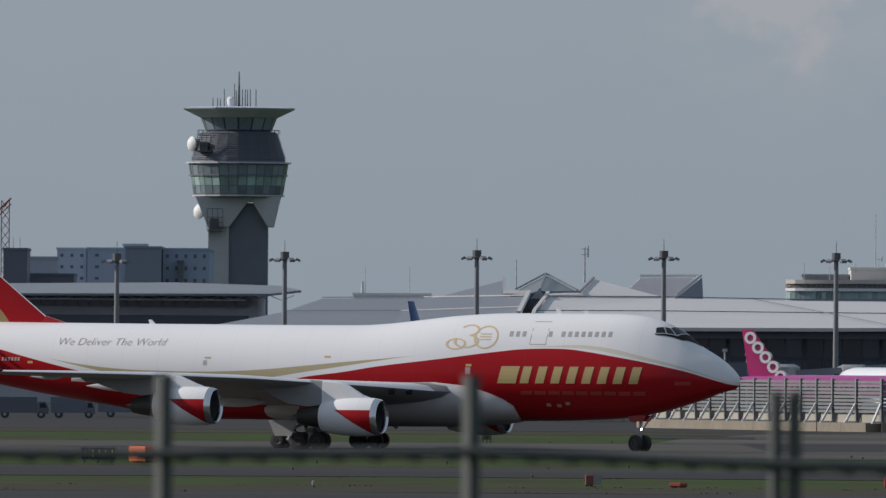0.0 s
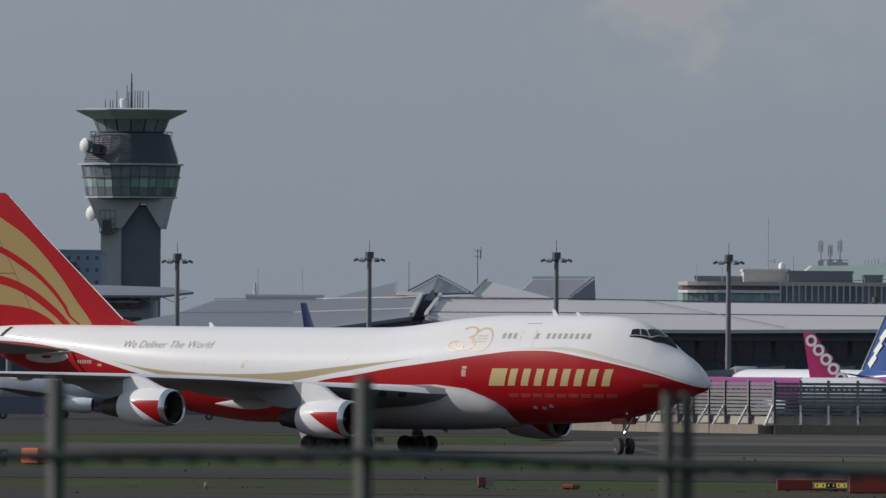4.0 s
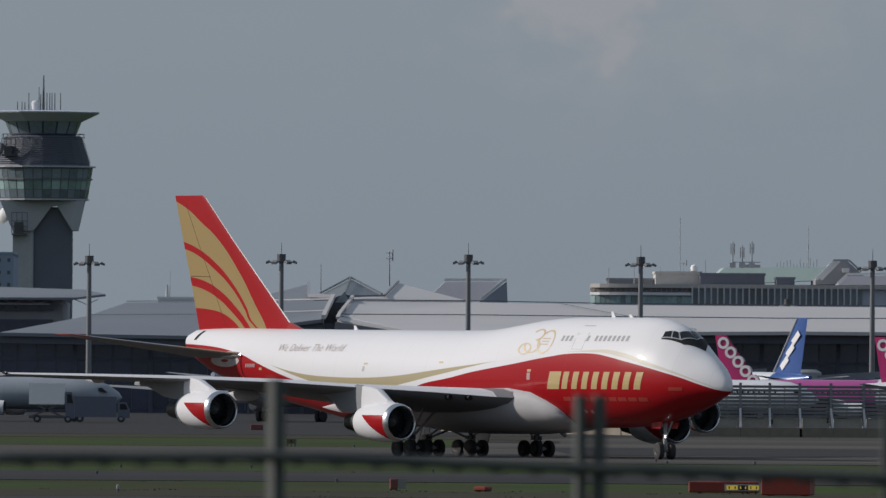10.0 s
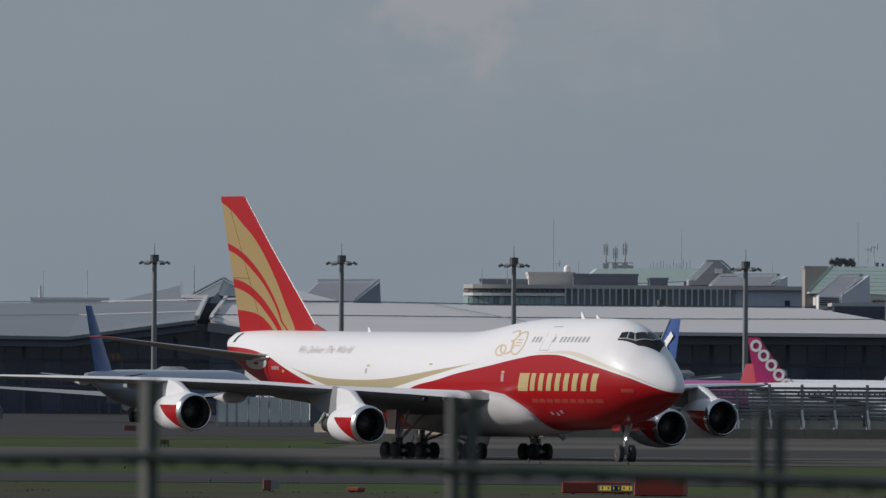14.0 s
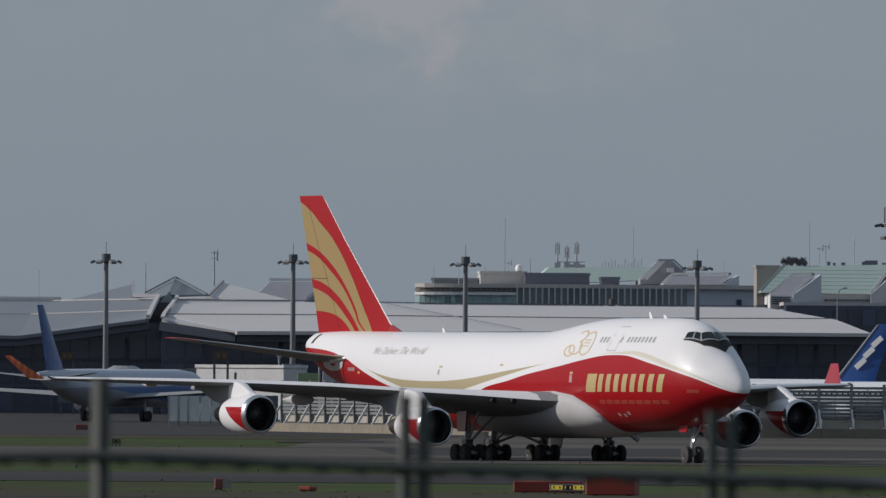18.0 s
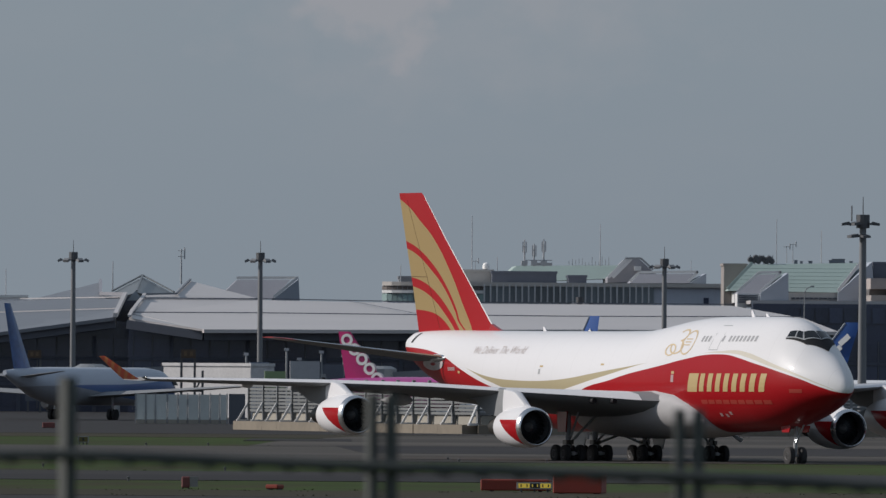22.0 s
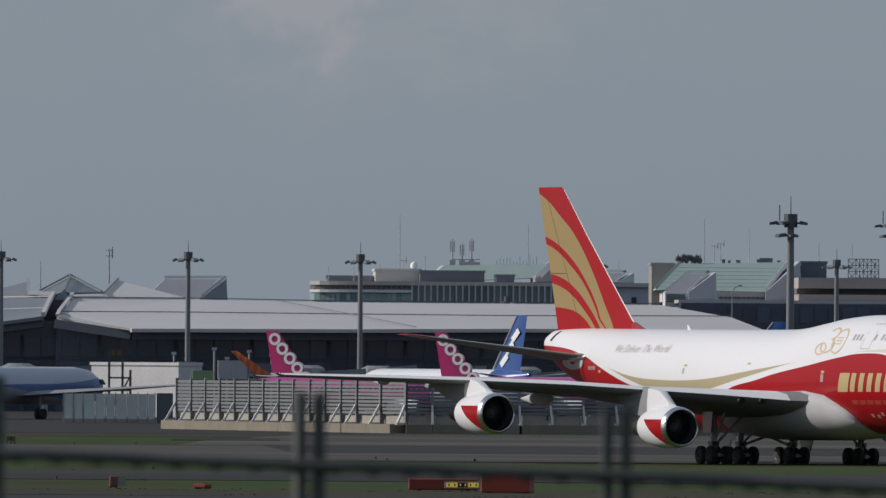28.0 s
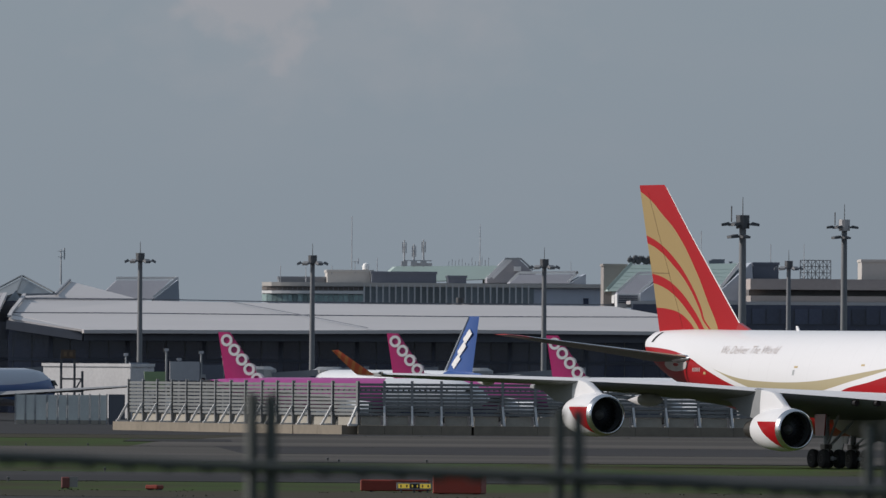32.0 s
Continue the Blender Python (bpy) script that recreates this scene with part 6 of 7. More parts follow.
for x, z in ((-44.37, 21.23), (-21.53, 21.62), (4.62, 22.03), (30.08, 22.13),
             (53.55, 21.99), (85.14, 21.69)):
    mast(x, 2000, z, 1.0, "tall dark floodlight mast on the apron")
mast(84.13, 1500, 22.42, 1.15, "taller dark floodlight mast with stacked lamps", 2)
mast(98.32, 1560, 22.68, 1.0, "taller dark floodlight mast with a pale head", 2, M_ROOF)
mast(127.38, 2150, 22.88, 1.0, "dark floodlight mast before the far wing")
mast(84.67, 2300, 17.93, 1.0, "far floodlight mast behind the roof")

# ---- blast fence ----
M_FENCE = mat("weathered_fence_steel", (0.23, 0.237, 0.245), 0.5, 0.3, var=0.2, pieces=0.3)
M_SLAT = mat("perforated_fence_panel", (0.175, 0.183, 0.185), 0.55, 0.2, var=0.2, pieces=0.3)
M_STRUTP = mat("pale_galvanised_strut", (0.55, 0.55, 0.55), 0.5, var=0.15, pieces=0.2)
M_FOOT = mat("pale_footing_concrete", (0.30, 0.28, 0.24), 0.85, var=0.25, scale=0.4)
M_BASE = mat("stained_concrete_kerb", (0.21, 0.18, 0.14), 0.85, var=0.4, scale=0.15, bump=0.2)


def blast_fence():
    f = thing("blast_fence", (0, 0, 0), "grey steel jet blast fence with raking struts on a concrete wall", "blast fence")
    us = [14.34, 15.34, 16.30, 17.30, 18.30, 19.30, 20.26, 21.30, 22.30, 23.42,
          24.46, 25.54, 26.61, 28.23, 29.92, 31.73, 33.62, 35.62, 37.66, 39.78]
    step = (us[-1] - us[-2]) * 1.05
    while len(us) < 36:
        us.append(us[-1] + step)
    ds = [1500 - 70 * min(1, k / 14) + max(0, k - 18) * 0.4 for k in range(len(us))]
    pts = [Vector((u / 1000 * d, d, 0)) for u, d in zip(us, ds)]
    post = brace = None
    for k, p in enumerate(pts):
        q = pts[min(k + 1, len(pts) - 1)] - pts[max(k - 1, 0)]
        rz = math.degrees(math.atan2(q.y, q.x))
        at = pose(p.x, p.y, 0, 0, 0, rz)
        if post is None:
            bm = bmesh.new()
            for y in (-0.12, 0.12):
                box(bm, (-0.13, y - 0.03, 0.9), (0.13, y + 0.03, 5.25))
            box(bm, (-0.03, -0.12, 0.9), (0.03, 0.12, 5.2))
            post = part("post", bm, M_FENCE, f)
            post.matrix_basis = at
            bm = bmesh.new()
            bar(bm, (-0.0, -1.22, 0.9), (0, -0.13, 2.75), 0.2)
            bar(bm, (-0.0, -1.35, 0.95), (0, 0, 0.95), 0.22)
            brace = part("strut", bm, M_STRUTP, f, "pale raking strut")
            brace.matrix_basis = at
        else:
            again("post", post, f, at)
            again("strut", brace, f, at)
    for k in range(len(pts) - 1):
        a, b = pts[k], pts[k + 1]
        for j in range(9):
            bm = bmesh.new()
            z = 2.0 + j * 0.36
            bar(bm, a + Vector((0, 0.1, z)), b + Vector((0, 0.1, z)), 0.07, 0.25)
            part("slat", bm, M_SLAT, f)
        bm = bmesh.new()
        d = (b - a).normalized()
        n = Vector((d.y, -d.x, 0))
        loft(bm, [[a + n * 1.7 - d * 0.0, a - n * 0.7, a - n * 0.7 + Vector((0, 0, 0.92)), a + n * 1.7 + Vector((0, 0, 0.9))],
                  [b + n * 1.7 - d * 0.03, b - n * 0.7 - d * 0.03, b - n * 0.7 - d * 0.03 + Vector((0, 0, 0.92)), b + n * 1.7 - d * 0.03 + Vector((0, 0, 0.9))]])
        part("base_block", bm, M_BASE, f)
        bm = bmesh.new()
        p, q = a + d * 0.35, b - d * 0.35
        loft(bm, [[p - n * 0.15 + Vector((0, 0, 0.92)), p - n * 0.5 + Vector((0, 0, 0.92)), p - n * 0.5 + Vector((0, 0, 1.8)), p - n * 0.3 + Vector((0, 0, 1.8))],
                  [q - n * 0.15 + Vector((0, 0, 0.92)), q - n * 0.5 + Vector((0, 0, 0.92)), q - n * 0.5 + Vector((0, 0, 1.8)), q - n * 0.3 + Vector((0, 0, 1.8))]])
        part("footing", bm, M_FOOT, f, "pale concrete footing")
        bm = bmesh.new()
        c = (a + b) / 2
        bar(bm, c + Vector((0, 0.2, 2.0)), c + Vector((0, 0.2, 5.0)), 0.08)
        part("stiffener", bm, M_FENCE, f)


blast_fence()


# ---- parked airliners ----
M_MAGENTA = mat("magenta_paint", (0.50, 0.025, 0.16), 0.35, var=0.1, coat=0.3)
M_VIOLET = mat("violet_pink_paint", (0.40, 0.075, 0.27), 0.35, var=0.12, coat=0.3)
M_NAVY = mat("blue_tail_paint", (0.02, 0.08, 0.29), 0.35, var=0.1, coat=0.3)
M_NAVYL = mat("patterned_blue_tail", (0.035, 0.10, 0.27), 0.35, var=0.9, scale=0.5, fine=3, coat=0.3)
M_PALEAIR = mat("pale_grey_airliner_paint", (0.28, 0.31, 0.35), 0.4, var=0.15, coat=0.2)
M_APW = mat("white_airliner_paint", (0.72, 0.73, 0.75), 0.35, var=0.08, coat=0.3)


def airliner(label, at, rz, k, fin_m, body_m, tail_m, marks, fin_top=11.8, split=-8, span=1.0, chord=1.0, windows=34, rake=0.0):
    """A twin-jet 37 m long times k; its nose points along +x from the origin at mid-body."""
    a = thing("airliner", at, label, "airplane", "parked airliners", "", rz)
    prof = [(18.7, 0.05, 3.1), (18.2, 0.65, 3.15), (17, 1.35, 3.3), (15, 1.85, 3.5), (12.5, 1.98, 3.6), (5, 1.98, 3.6), (0, 1.98, 3.6), (-8, 1.98, 3.6), (-12, 1.6, 3.95), (-16, 0.85, 4.6), (-18.6, 0.25, 5.0)]
    def body(lo, hi):
        b2 = bmesh.new()
        ps = [p for p in prof if lo <= p[0] <= hi]
        loft(b2, [[Vector((x * k, r * k * math.cos(i * math.pi / 12), (z + r * 1.03 * math.sin(i * math.pi / 12)) * k)) for i in range(24)] for x, r, z in ps])
        return b2
    part("fuselage", body(split, 19), body_m, a, smooth=True)
    part("tail_cone", body(-19, split), tail_m, a, smooth=True)
    bm = bmesh.new()
    T = fin_top
    loft(bm, [[Vector((x * k, y * k, z * k)) for x, y, z in r] for r in (
        [(-16.6 + (6.3 if "o" in marks else 5.6) * chord, 0, 5.3), (-16.6 + 3.1 * chord, 0.3, 5.3), (-16.6, 0, 5.3), (-16.6 + 3.1 * chord, -0.3, 5.3)],
        [(-17.6 - rake + 2 * chord, 0, T), (-17.6 - rake + chord, 0.12, T), (-17.6 - rake, 0, T), (-17.6 - rake + chord, -0.12, T)])])
    fin = part("fin", bm, fin_m, a, smooth=True)
    def lead(z):
        t = (z - 5.3) / (T - 5.3)
        return (-16.6 + 5.6 * chord) * (1 - t) + (-17.6 - rake + 2 * chord) * t
    if "/" in marks:
        bm = bmesh.new()
        rod(bm, (lead(5.6) * k, 0, 5.6 * k), (lead(T - 0.1) * k, 0, (T - 0.1) * k), 0.2 * k, 0.13 * k, 8)
        part("fin_edge", bm, M_PALEAIR, fin, "pale grey fin leading edge")
    for s in (-1, 1):
        bm = bmesh.new()
        loft(bm, [[Vector((x * k, s * y * k, z * k)) for x, y, z in r] for r in (
            [(3.5, 1.5, 2.6), (0, 1.5, 3.0), (-3.0, 1.5, 2.5), (0, 1.5, 2.3)], [(-4.0, 17 * span, 3.9), (-4.8, 17 * span, 4.0), (-5.6, 17 * span, 3.9), (-4.8, 17 * span, 3.85)])])
        part("wing", bm, M_WING, a, smooth=True)
        bm = bmesh.new()
        loft(bm, [[Vector((x * k, s * y * k, z * k)) for x, y, z in r] for r in (
            [(-13.5, 0.8, 4.6), (-15, 0.8, 4.8), (-16.8, 0.8, 4.6), (-15, 0.8, 4.45)], [(-16.4, 6.2, 5.2), (-17, 6.2, 5.25), (-17.8, 6.2, 5.2), (-17, 6.2, 5.15)])])
        part("tailplane", bm, M_WING, a, smooth=True)
        bm = bmesh.new()
        turned(bm, [(4.6 * k, 0.8 * k), (4.75 * k, 0.9 * k), (3.5 * k, 1.02 * k), (1.8 * k, 0.85 * k), (0.6 * k, 0.5 * k)], 18, "x", Matrix.Translation((0, s * 5.75 * k, 1.75 * k)))
        eng = part("engine", bm, M_APW, a, smooth=True)
        bm = bmesh.new()
        rod(bm, (4.3 * k, s * 5.75 * k, 1.75 * k), (4.79 * k, s * 5.75 * k, 1.75 * k), 0.78 * k, n=18)
        part("inlet", bm, M_FAN, eng, "dark engine inlet")
        bm = bmesh.new()
        slab(bm, [(3.6 * k, 2.7 * k), (1.0 * k, 3.1 * k), (-0.6 * k, 3.0 * k), (0.9 * k, 2.3 * k)], "y", s * 5.75 * k - 0.16 * k, s * 5.75 * k + 0.16 * k)
        part("pylon", bm, M_APW, eng)
        bm = bmesh.new()
        rod(bm, (-1.2 * k, s * 3.6 * k, 0.6 * k), (-1.0 * k, s * 3.42 * k, 2.6 * k), 0.12 * k)
        gear = part("main_gear", bm, M_STRUT, a, "grey gear strut")
        for dy in (-0.3, 0.3):
            bm = bmesh.new()
            turned(bm, [(-0.2 * k, 0.2 * k), (-0.18 * k, 0.58 * k), (0.18 * k, 0.58 * k), (0.2 * k, 0.2 * k)], 14, "y", Matrix.Translation((-1.2 * k, s * 3.6 * k + dy * k, 0.58 * k)))
            part("wheel", bm, M_TYRE, gear)
        pane = None
        for i in range(windows):
            at = Matrix.Translation(((13.6 - i * 0.72) * k, s * 1.97 * k, 4.12 * k))
            if pane is None:
                bm = bmesh.new()
                box(bm, (-0.12 * k, -0.02, -0.17 * k), (0.12 * k, 0.02, 0.17 * k))
                pane = part("window", bm, M_GLASSD, a)
                pane.matrix_basis = at
            else:
                again("window", pane, a, at)
        # plain shapes of the brand mark on the fin
        for i, kind in enumerate(marks):
            bm = bmesh.new()
            if kind == "o":
                z, x, r = T - 1.05 - 1.22 * i, -16.4 + 1.03 * i, 0.6
                y = 0.16 + (T - z) / (T - 5.3) * 0.2
                rings = []
                for q in range(20):
                    c, n = math.cos(q * math.pi / 10), math.sin(q * math.pi / 10)
                    rings.append([Vector(((x + (r + d) * c) * k, s * (y + e) * k, (z + (r + d) * n) * k)) for d, e in ((-0.18, -0.03), (0.18, -0.03), (0.18, 0.03), (-0.18, 0.03))])
                loft(bm, rings + rings[:1], cap=False)
                bmesh.ops.remove_doubles(bm, verts=bm.verts, dist=1e-4)
            else:
                z = T - 2.3 - 1.45 * i
                x = lead(z) - 1.75 * chord
                y = 0.17 + (T - z) / (T - 5.3) * 0.2
                bar(bm, Vector(((x + 0.72) * k, s * y * k, (z - 0.62) * k)), Vector(((x - 0.62) * k, s * y * k, (z + 0.56) * k)), 0.72 * k, 0.06 * k, (0, 1, 0))
            part("fin_mark", bm, M_BRIGHT, fin)
    bm = bmesh.new()
    rod(bm, (12.5 * k, 0, 0.4 * k), (12.6 * k, 0, 2.2 * k), 0.1 * k)
    gear = part("nose_gear", bm, M_STRUT, a, "grey gear strut")
    for dy in (-0.22, 0.22):
        bm = bmesh.new()
        turned(bm, [(-0.12 * k, 0.15 * k), (-0.1 * k, 0.38 * k), (0.1 * k, 0.38 * k), (0.12 * k, 0.15 * k)], 12, "y", Matrix.Translation((12.5 * k, dy * k, 0.38 * k)))
        part("wheel", bm, M_TYRE, gear)
    bm = bmesh.new()
    for s in (-1, 1):
        slab(bm, [(17.1 * k, 3.75 * k), (16.0 * k, 3.85 * k), (15.9 * k, 4.3 * k), (16.4 * k, 4.35 * k)], "y", s * 1.28 * k, s * 1.62 * k)
    part("cockpit_window", bm, M_GLASSD, a)
    return a


def parked(label, px, D, rz, k, fin_m, body_m, tail_m, marks, T=11.8, split=-8, span=1.0, chord=1.0, windows=34, rake=0.0):
    """Place an airliner by the spot below its fin tip."""
    c, s = math.cos(radians(rz)), math.sin(radians(rz))
    off = 16.6 * k
    return airliner(label, (px + off * c, D + off * s, 0), rz, k, fin_m, body_m, tail_m, marks, T, split, span, chord, windows, rake)


def banded(nt, x, z):
    """Pale crown, a slanting blue flash along the flank and a pale grey belly."""
    mid = calc(nt, "ADD", calc(nt, "MULTIPLY", calc(nt, "SINE", calc(nt, "MULTIPLY", x, 0.15)), 0.35), 3.75)
    wide = calc(nt, "MAXIMUM", calc(nt, "MULTIPLY", calc(nt, "SUBTRACT", 9.0, x), 0.055), 0.0)
    m = calc(nt, "LESS_THAN", calc(nt, "ABSOLUTE", calc(nt, "SUBTRACT", z, mid)), wide)
    c = blend(nt, calc(nt, "LESS_THAN", z, mid), (0.47, 0.51, 0.58), (0.30, 0.31, 0.34))
    return blend(nt, m, c, (0.10, 0.17, 0.34))


M_TWOTONE = paint("blue_and_white_livery", banded)
parked("parked white and magenta airliner behind the fence", 37.4, 1790, -20, 0.96, M_MAGENTA, M_APW, M_VIOLET, "ooooo", 11.35, 5, 1.0, 0.78)
parked("second magenta-tailed airliner in the parked row", 60.2, 1860, -20, 0.97, M_MAGENTA, M_APW, M_VIOLET, "ooooo", 11.4, 5, 1.0, 0.78)
parked("third magenta-tailed airliner in the parked row", 77.4, 1790, -20, 0.96, M_MAGENTA, M_APW, M_APW, "ooooo", 11.2, 5, 1.0, 0.78)
parked("parked airliner with a blue tail beside magenta ones", 72.76, 1930, 122, 1.14, M_NAVY, M_APW, M_NAVY, "///", 11.9, -12, rake=0.4)
parked("parked airliner with a blue tail near the big mast", 106.7, 1950, 158, 1.0, M_NAVY, M_APW, M_NAVY, "///", 13.0, -12, 1.0, 1.0, 34, 1.5)
parked("blue and white airliner standing by the terminal", -2.95, 1750, 61, 1.12, M_NAVYL, M_TWOTONE, M_TWOTONE, "", 12.4, -8, 1.45, 0.68, 0, 1.2)

parked("pale grey airliner parked beyond the grass", -14.77 - 31.5, 1720, -12, 0.92, M_CONC, M_PALEAIR, M_PALEAIR, "", 8.6, -8, 1.0, 1.0, 0)

M_DIRTYW = mat("weathered_white_cladding", (0.61, 0.60, 0.60), 0.7, var=0.28, scale=0.35)
h = building("bridge_house", "long white passenger bridge house on the apron", 14.46, 28.48, 6.6, 1880, 5, M_DIRTYW)
h.matrix_basis = pose(21.54, 1880, 0, 0, 0, -38)
building("bridge_house", "grey end of a passenger bridge", 27.27, 29.44, 6.75, 1886, 8, M_SLATE)


def gate_sign(x, D):
    g = thing("gate_sign", (x, D, 0), "brown gate number board on a steel frame", "sign")
    bm = bmesh.new()
    for dx in (-1.1, 0.6, 1.6):
        bar(bm, (dx, 0, 0), (dx, 0, 8.3 if dx < 1.5 else 6.0), 0.3)
    for z in (3.4, 5.0):
        bar(bm, (-1.1, 0, z), (1.6, 0, z), 0.22)
    bar(bm, (0.6, 0, 3.4), (1.6, 0, 5.2), 0.2)
    part("frame", bm, M_DARKSTEEL, g)
    bm = bmesh.new()
    box(bm, (-1.15, -0.3, 7.6), (0.7, 0.1, 8.7))
    part("board", bm, M_BROWN, g, "brown board")
    for dx in (-0.6, 0.15):
        bm = bmesh.new()
        box(bm, (dx - 0.2, -0.36, 7.85), (dx + 0.2, -0.3, 8.45))
        part("number_bar", bm, M_DIMY, g)
    bm = bmesh.new()
    box(bm, (-1.5, -0.5, 1.6), (0.4, 0.3, 2.4))
    part("cabinet", bm, M_FASCIA, g)


M_BROWN = mat("brown_board", (0.085, 0.055, 0.035), 0.6)
M_DIMY = mat("amber_lettering", (0.16, 0.105, 0.06), 0.6)
for px, D in ((19.27, 1870), (-0.36, 2050)):
    gate_sign(px, D)


def apron_vehicle(x, D, w, h, label, body, cab, lo=0.6):
    v = thing("apron_vehicle", (x, D, 0), label, "truck", "apron vehicles")
    bm = bmesh.new()
    slab(bm, [(-w / 2, lo), (w * 0.28, lo), (w * 0.28, h), (-w / 2, h)], "y", -1.2, 1.2)
    part("box_body", bm, body, v)
    if lo > 1:
        bm = bmesh.new()
        box(bm, (-w / 2, -1.1, 0.5), (w * 0.28, 1.1, 0.85))
        for y in (-0.9, 0.9):
            bar(bm, (-w * 0.4, y, 0.8), (w * 0.2, y, lo + 0.05), 0.2)
            bar(bm, (w * 0.2, y, 0.8), (-w * 0.4, y, lo + 0.05), 0.2)
        part("scissor_lift", bm, M_DARKSTEEL, v, "dark scissor lift under the box")
    bm = bmesh.new()
    slab(bm, [(w * 0.3, 0.5), (w / 2, 0.5), (w / 2, h * 0.5), (w * 0.44, h * 0.78), (w * 0.3, h * 0.78)], "y", -1.15, 1.15)
    part("cab", bm, cab, v)
    bm = bmesh.new()
    slab(bm, [(w * 0.34, h * 0.5), (w * 0.47, h * 0.5), (w * 0.43, h * 0.72), (w * 0.34, h * 0.72)], "y", -1.18, 1.18)
    part("cab_window", bm, M_GLASSD, v)
    for dx in (-w * 0.32, w * 0.36):
        for y in (-1.0, 1.0):
            bm = bmesh.new()
            turned(bm, [(-0.15, 0.3), (-0.14, 0.45), (0.14, 0.45), (0.15, 0.3)], 12, "y", Matrix.Translation((dx, y, 0.45)))
            tyre = part("wheel", bm, M_TYRE, v)
            bm = bmesh.new()
            rod(bm, (dx, y - 0.17, 0.45), (dx, y + 0.17, 0.45), 0.2, n=10)
            part("hub", bm, M_STEEL, tyre, "grey wheel hub")


M_LIME = mat("lime_green_paint", (0.24, 0.33, 0.17), 0.4)
for x, D, w, h, lab, b, c in ((30.3, 1860, 3.4, 6.0, "lime green catering truck with its box raised", M_LIME, M_WHITEW), (34.3, 1865, 4.8, 7.3, "pale grey service truck with its box raised", M_CONC, M_STEEL),
                              (37.60, 1870, 4.2, 6.9, "dark covered truck with its box raised", M_CONCD, M_CONCD), (-22.25, 1680, 5.2, 4.5, "white catering truck with its box raised", M_BRIGHT, M_CONCD),
                              (-17.01, 1700, 7.0, 3.0, "low dark baggage truck", M_CONCD, M_CONCD), (-35.53, 1690, 8.0, 2.6, "dark flat service truck", M_CONCD, M_MULL), (-47.14, 1650, 6.0, 2.4, "dark grey tow truck on the apron", M_MULL, M_MULL), (-41.68, 1660, 5.0, 2.4, "grey van on the apron", M_CONCD, M_CONCD),
                              (48.75, 1900, 9.0, 3.6, "pale grey service truck behind the fence", M_STEEL, M_WHITEW)):
    apron_vehicle(x, D, w, h, lab, b, c, h - 2.4 if "raised" in lab else 0.6)


for x, D, top in ((31.5, 1868, 8.6), (33.2, 1872, 7.4), (35.9, 1866, 8.3), (38.9, 1874, 7.8), (26.6, 1884, 8.0)):
    o = thing("apron_post", (x, D, 0), "slim pale steel service post on the apron", "post", "apron posts")
    bm = bmesh.new()
    rod(bm, (0, 0, 0), (0, 0, top), 0.17, 0.13, 8)
    part("pole", bm, M_STEEL, o)
    bm = bmesh.new()
    box(bm, (-0.3, -0.25, top), (0.3, 0.25, top + 0.35))
    part("cap", bm, M_CONC, o)


def bridge(x, D):
    b = thing("jet_bridge", (x, D, 0), "grey passenger boarding bridge on a column", "jet bridge", "jet bridges")
    bm = bmesh.new()
    slab(bm, [(-7, 3.2), (7, 4.2), (7, 6.9), (-7, 5.9)], "y", -1.4, 1.4)
    part("tunnel", bm, M_ROOFD, b)
    bm = bmesh.new()
    turned(bm, [(2.8, 2.2), (6.4, 2.2), (6.8, 1.4)], 14, "z", Matrix.Translation((-7.5, 0, 0)))
    part("cabin", bm, M_STEEL, b)
    bm = bmesh.new()
    rod(bm, (-4, 0, 0), (-4, 0, 3.6), 0.4)
    part("column", bm, M_STEEL, b)
    bm = bmesh.new()
    rod(bm, (6, 0, 0), (6, 0, 4.4), 0.6)
    part("column", bm, M_STEEL, b)
    for i in range(5):
        bm = bmesh.new()
        box(bm, (-6 + i * 2.6, -1.45, 4.25 + i * 0.18), (-4.3 + i * 2.6, -1.38, 5.2 + i * 0.18))
        part("window", bm, M_GLAZE, b)


for px in (53.07, 62.35, 82.01, 14.49):
    bridge(px, 1960)


def low_fence():
    f = thing("glass_blast_screen", (0, 0, 0), "low pale grey panelled screen on white feet", "fence")
    us = [10.92, 12.06, 13.13, 14.47, 15.67, 16.75, 18.08, 19.29, 20.37, 21.19]
    z1 = 3.32
    for k, u in enumerate(us):
        bm = bmesh.new()
        box(bm, (u - 0.07, 1649.8, 0), (u + 0.07, 1650, z1 + 0.15))
        part("post", bm, M_STEEL, f)
        if k + 1 < len(us):
            bm = bmesh.new()
            box(bm, (u + 0.09, 1649.9, 0.45), (us[k + 1] - 0.09, 1649.98, z1))
            part("panel", bm, M_SCREEN, f, "pale translucent panel")
            bm = bmesh.new()
            box(bm, (u + 0.12, 1649.3, 0), (us[k + 1] - 0.12, 1650, 0.5))
            part("foot", bm, M_FOOT, f)
    bm = bmesh.new()
    box(bm, (21.19 + 0.2, 1650, 0), (23.22, 1651, z1 + 0.1))
    part("end_panel", bm, M_MULL, f, "dark end panel")


M_SCREEN = mat("pale_screen_panel", (0.56, 0.59, 0.57), 0.4, var=0.15, scale=0.5, pieces=0.3)
low_fence()

# ---- near fence ----
M_POST = mat("dark_green_grey_post", (0.066, 0.071, 0.068), 0.6, var=0.2, scale=3)


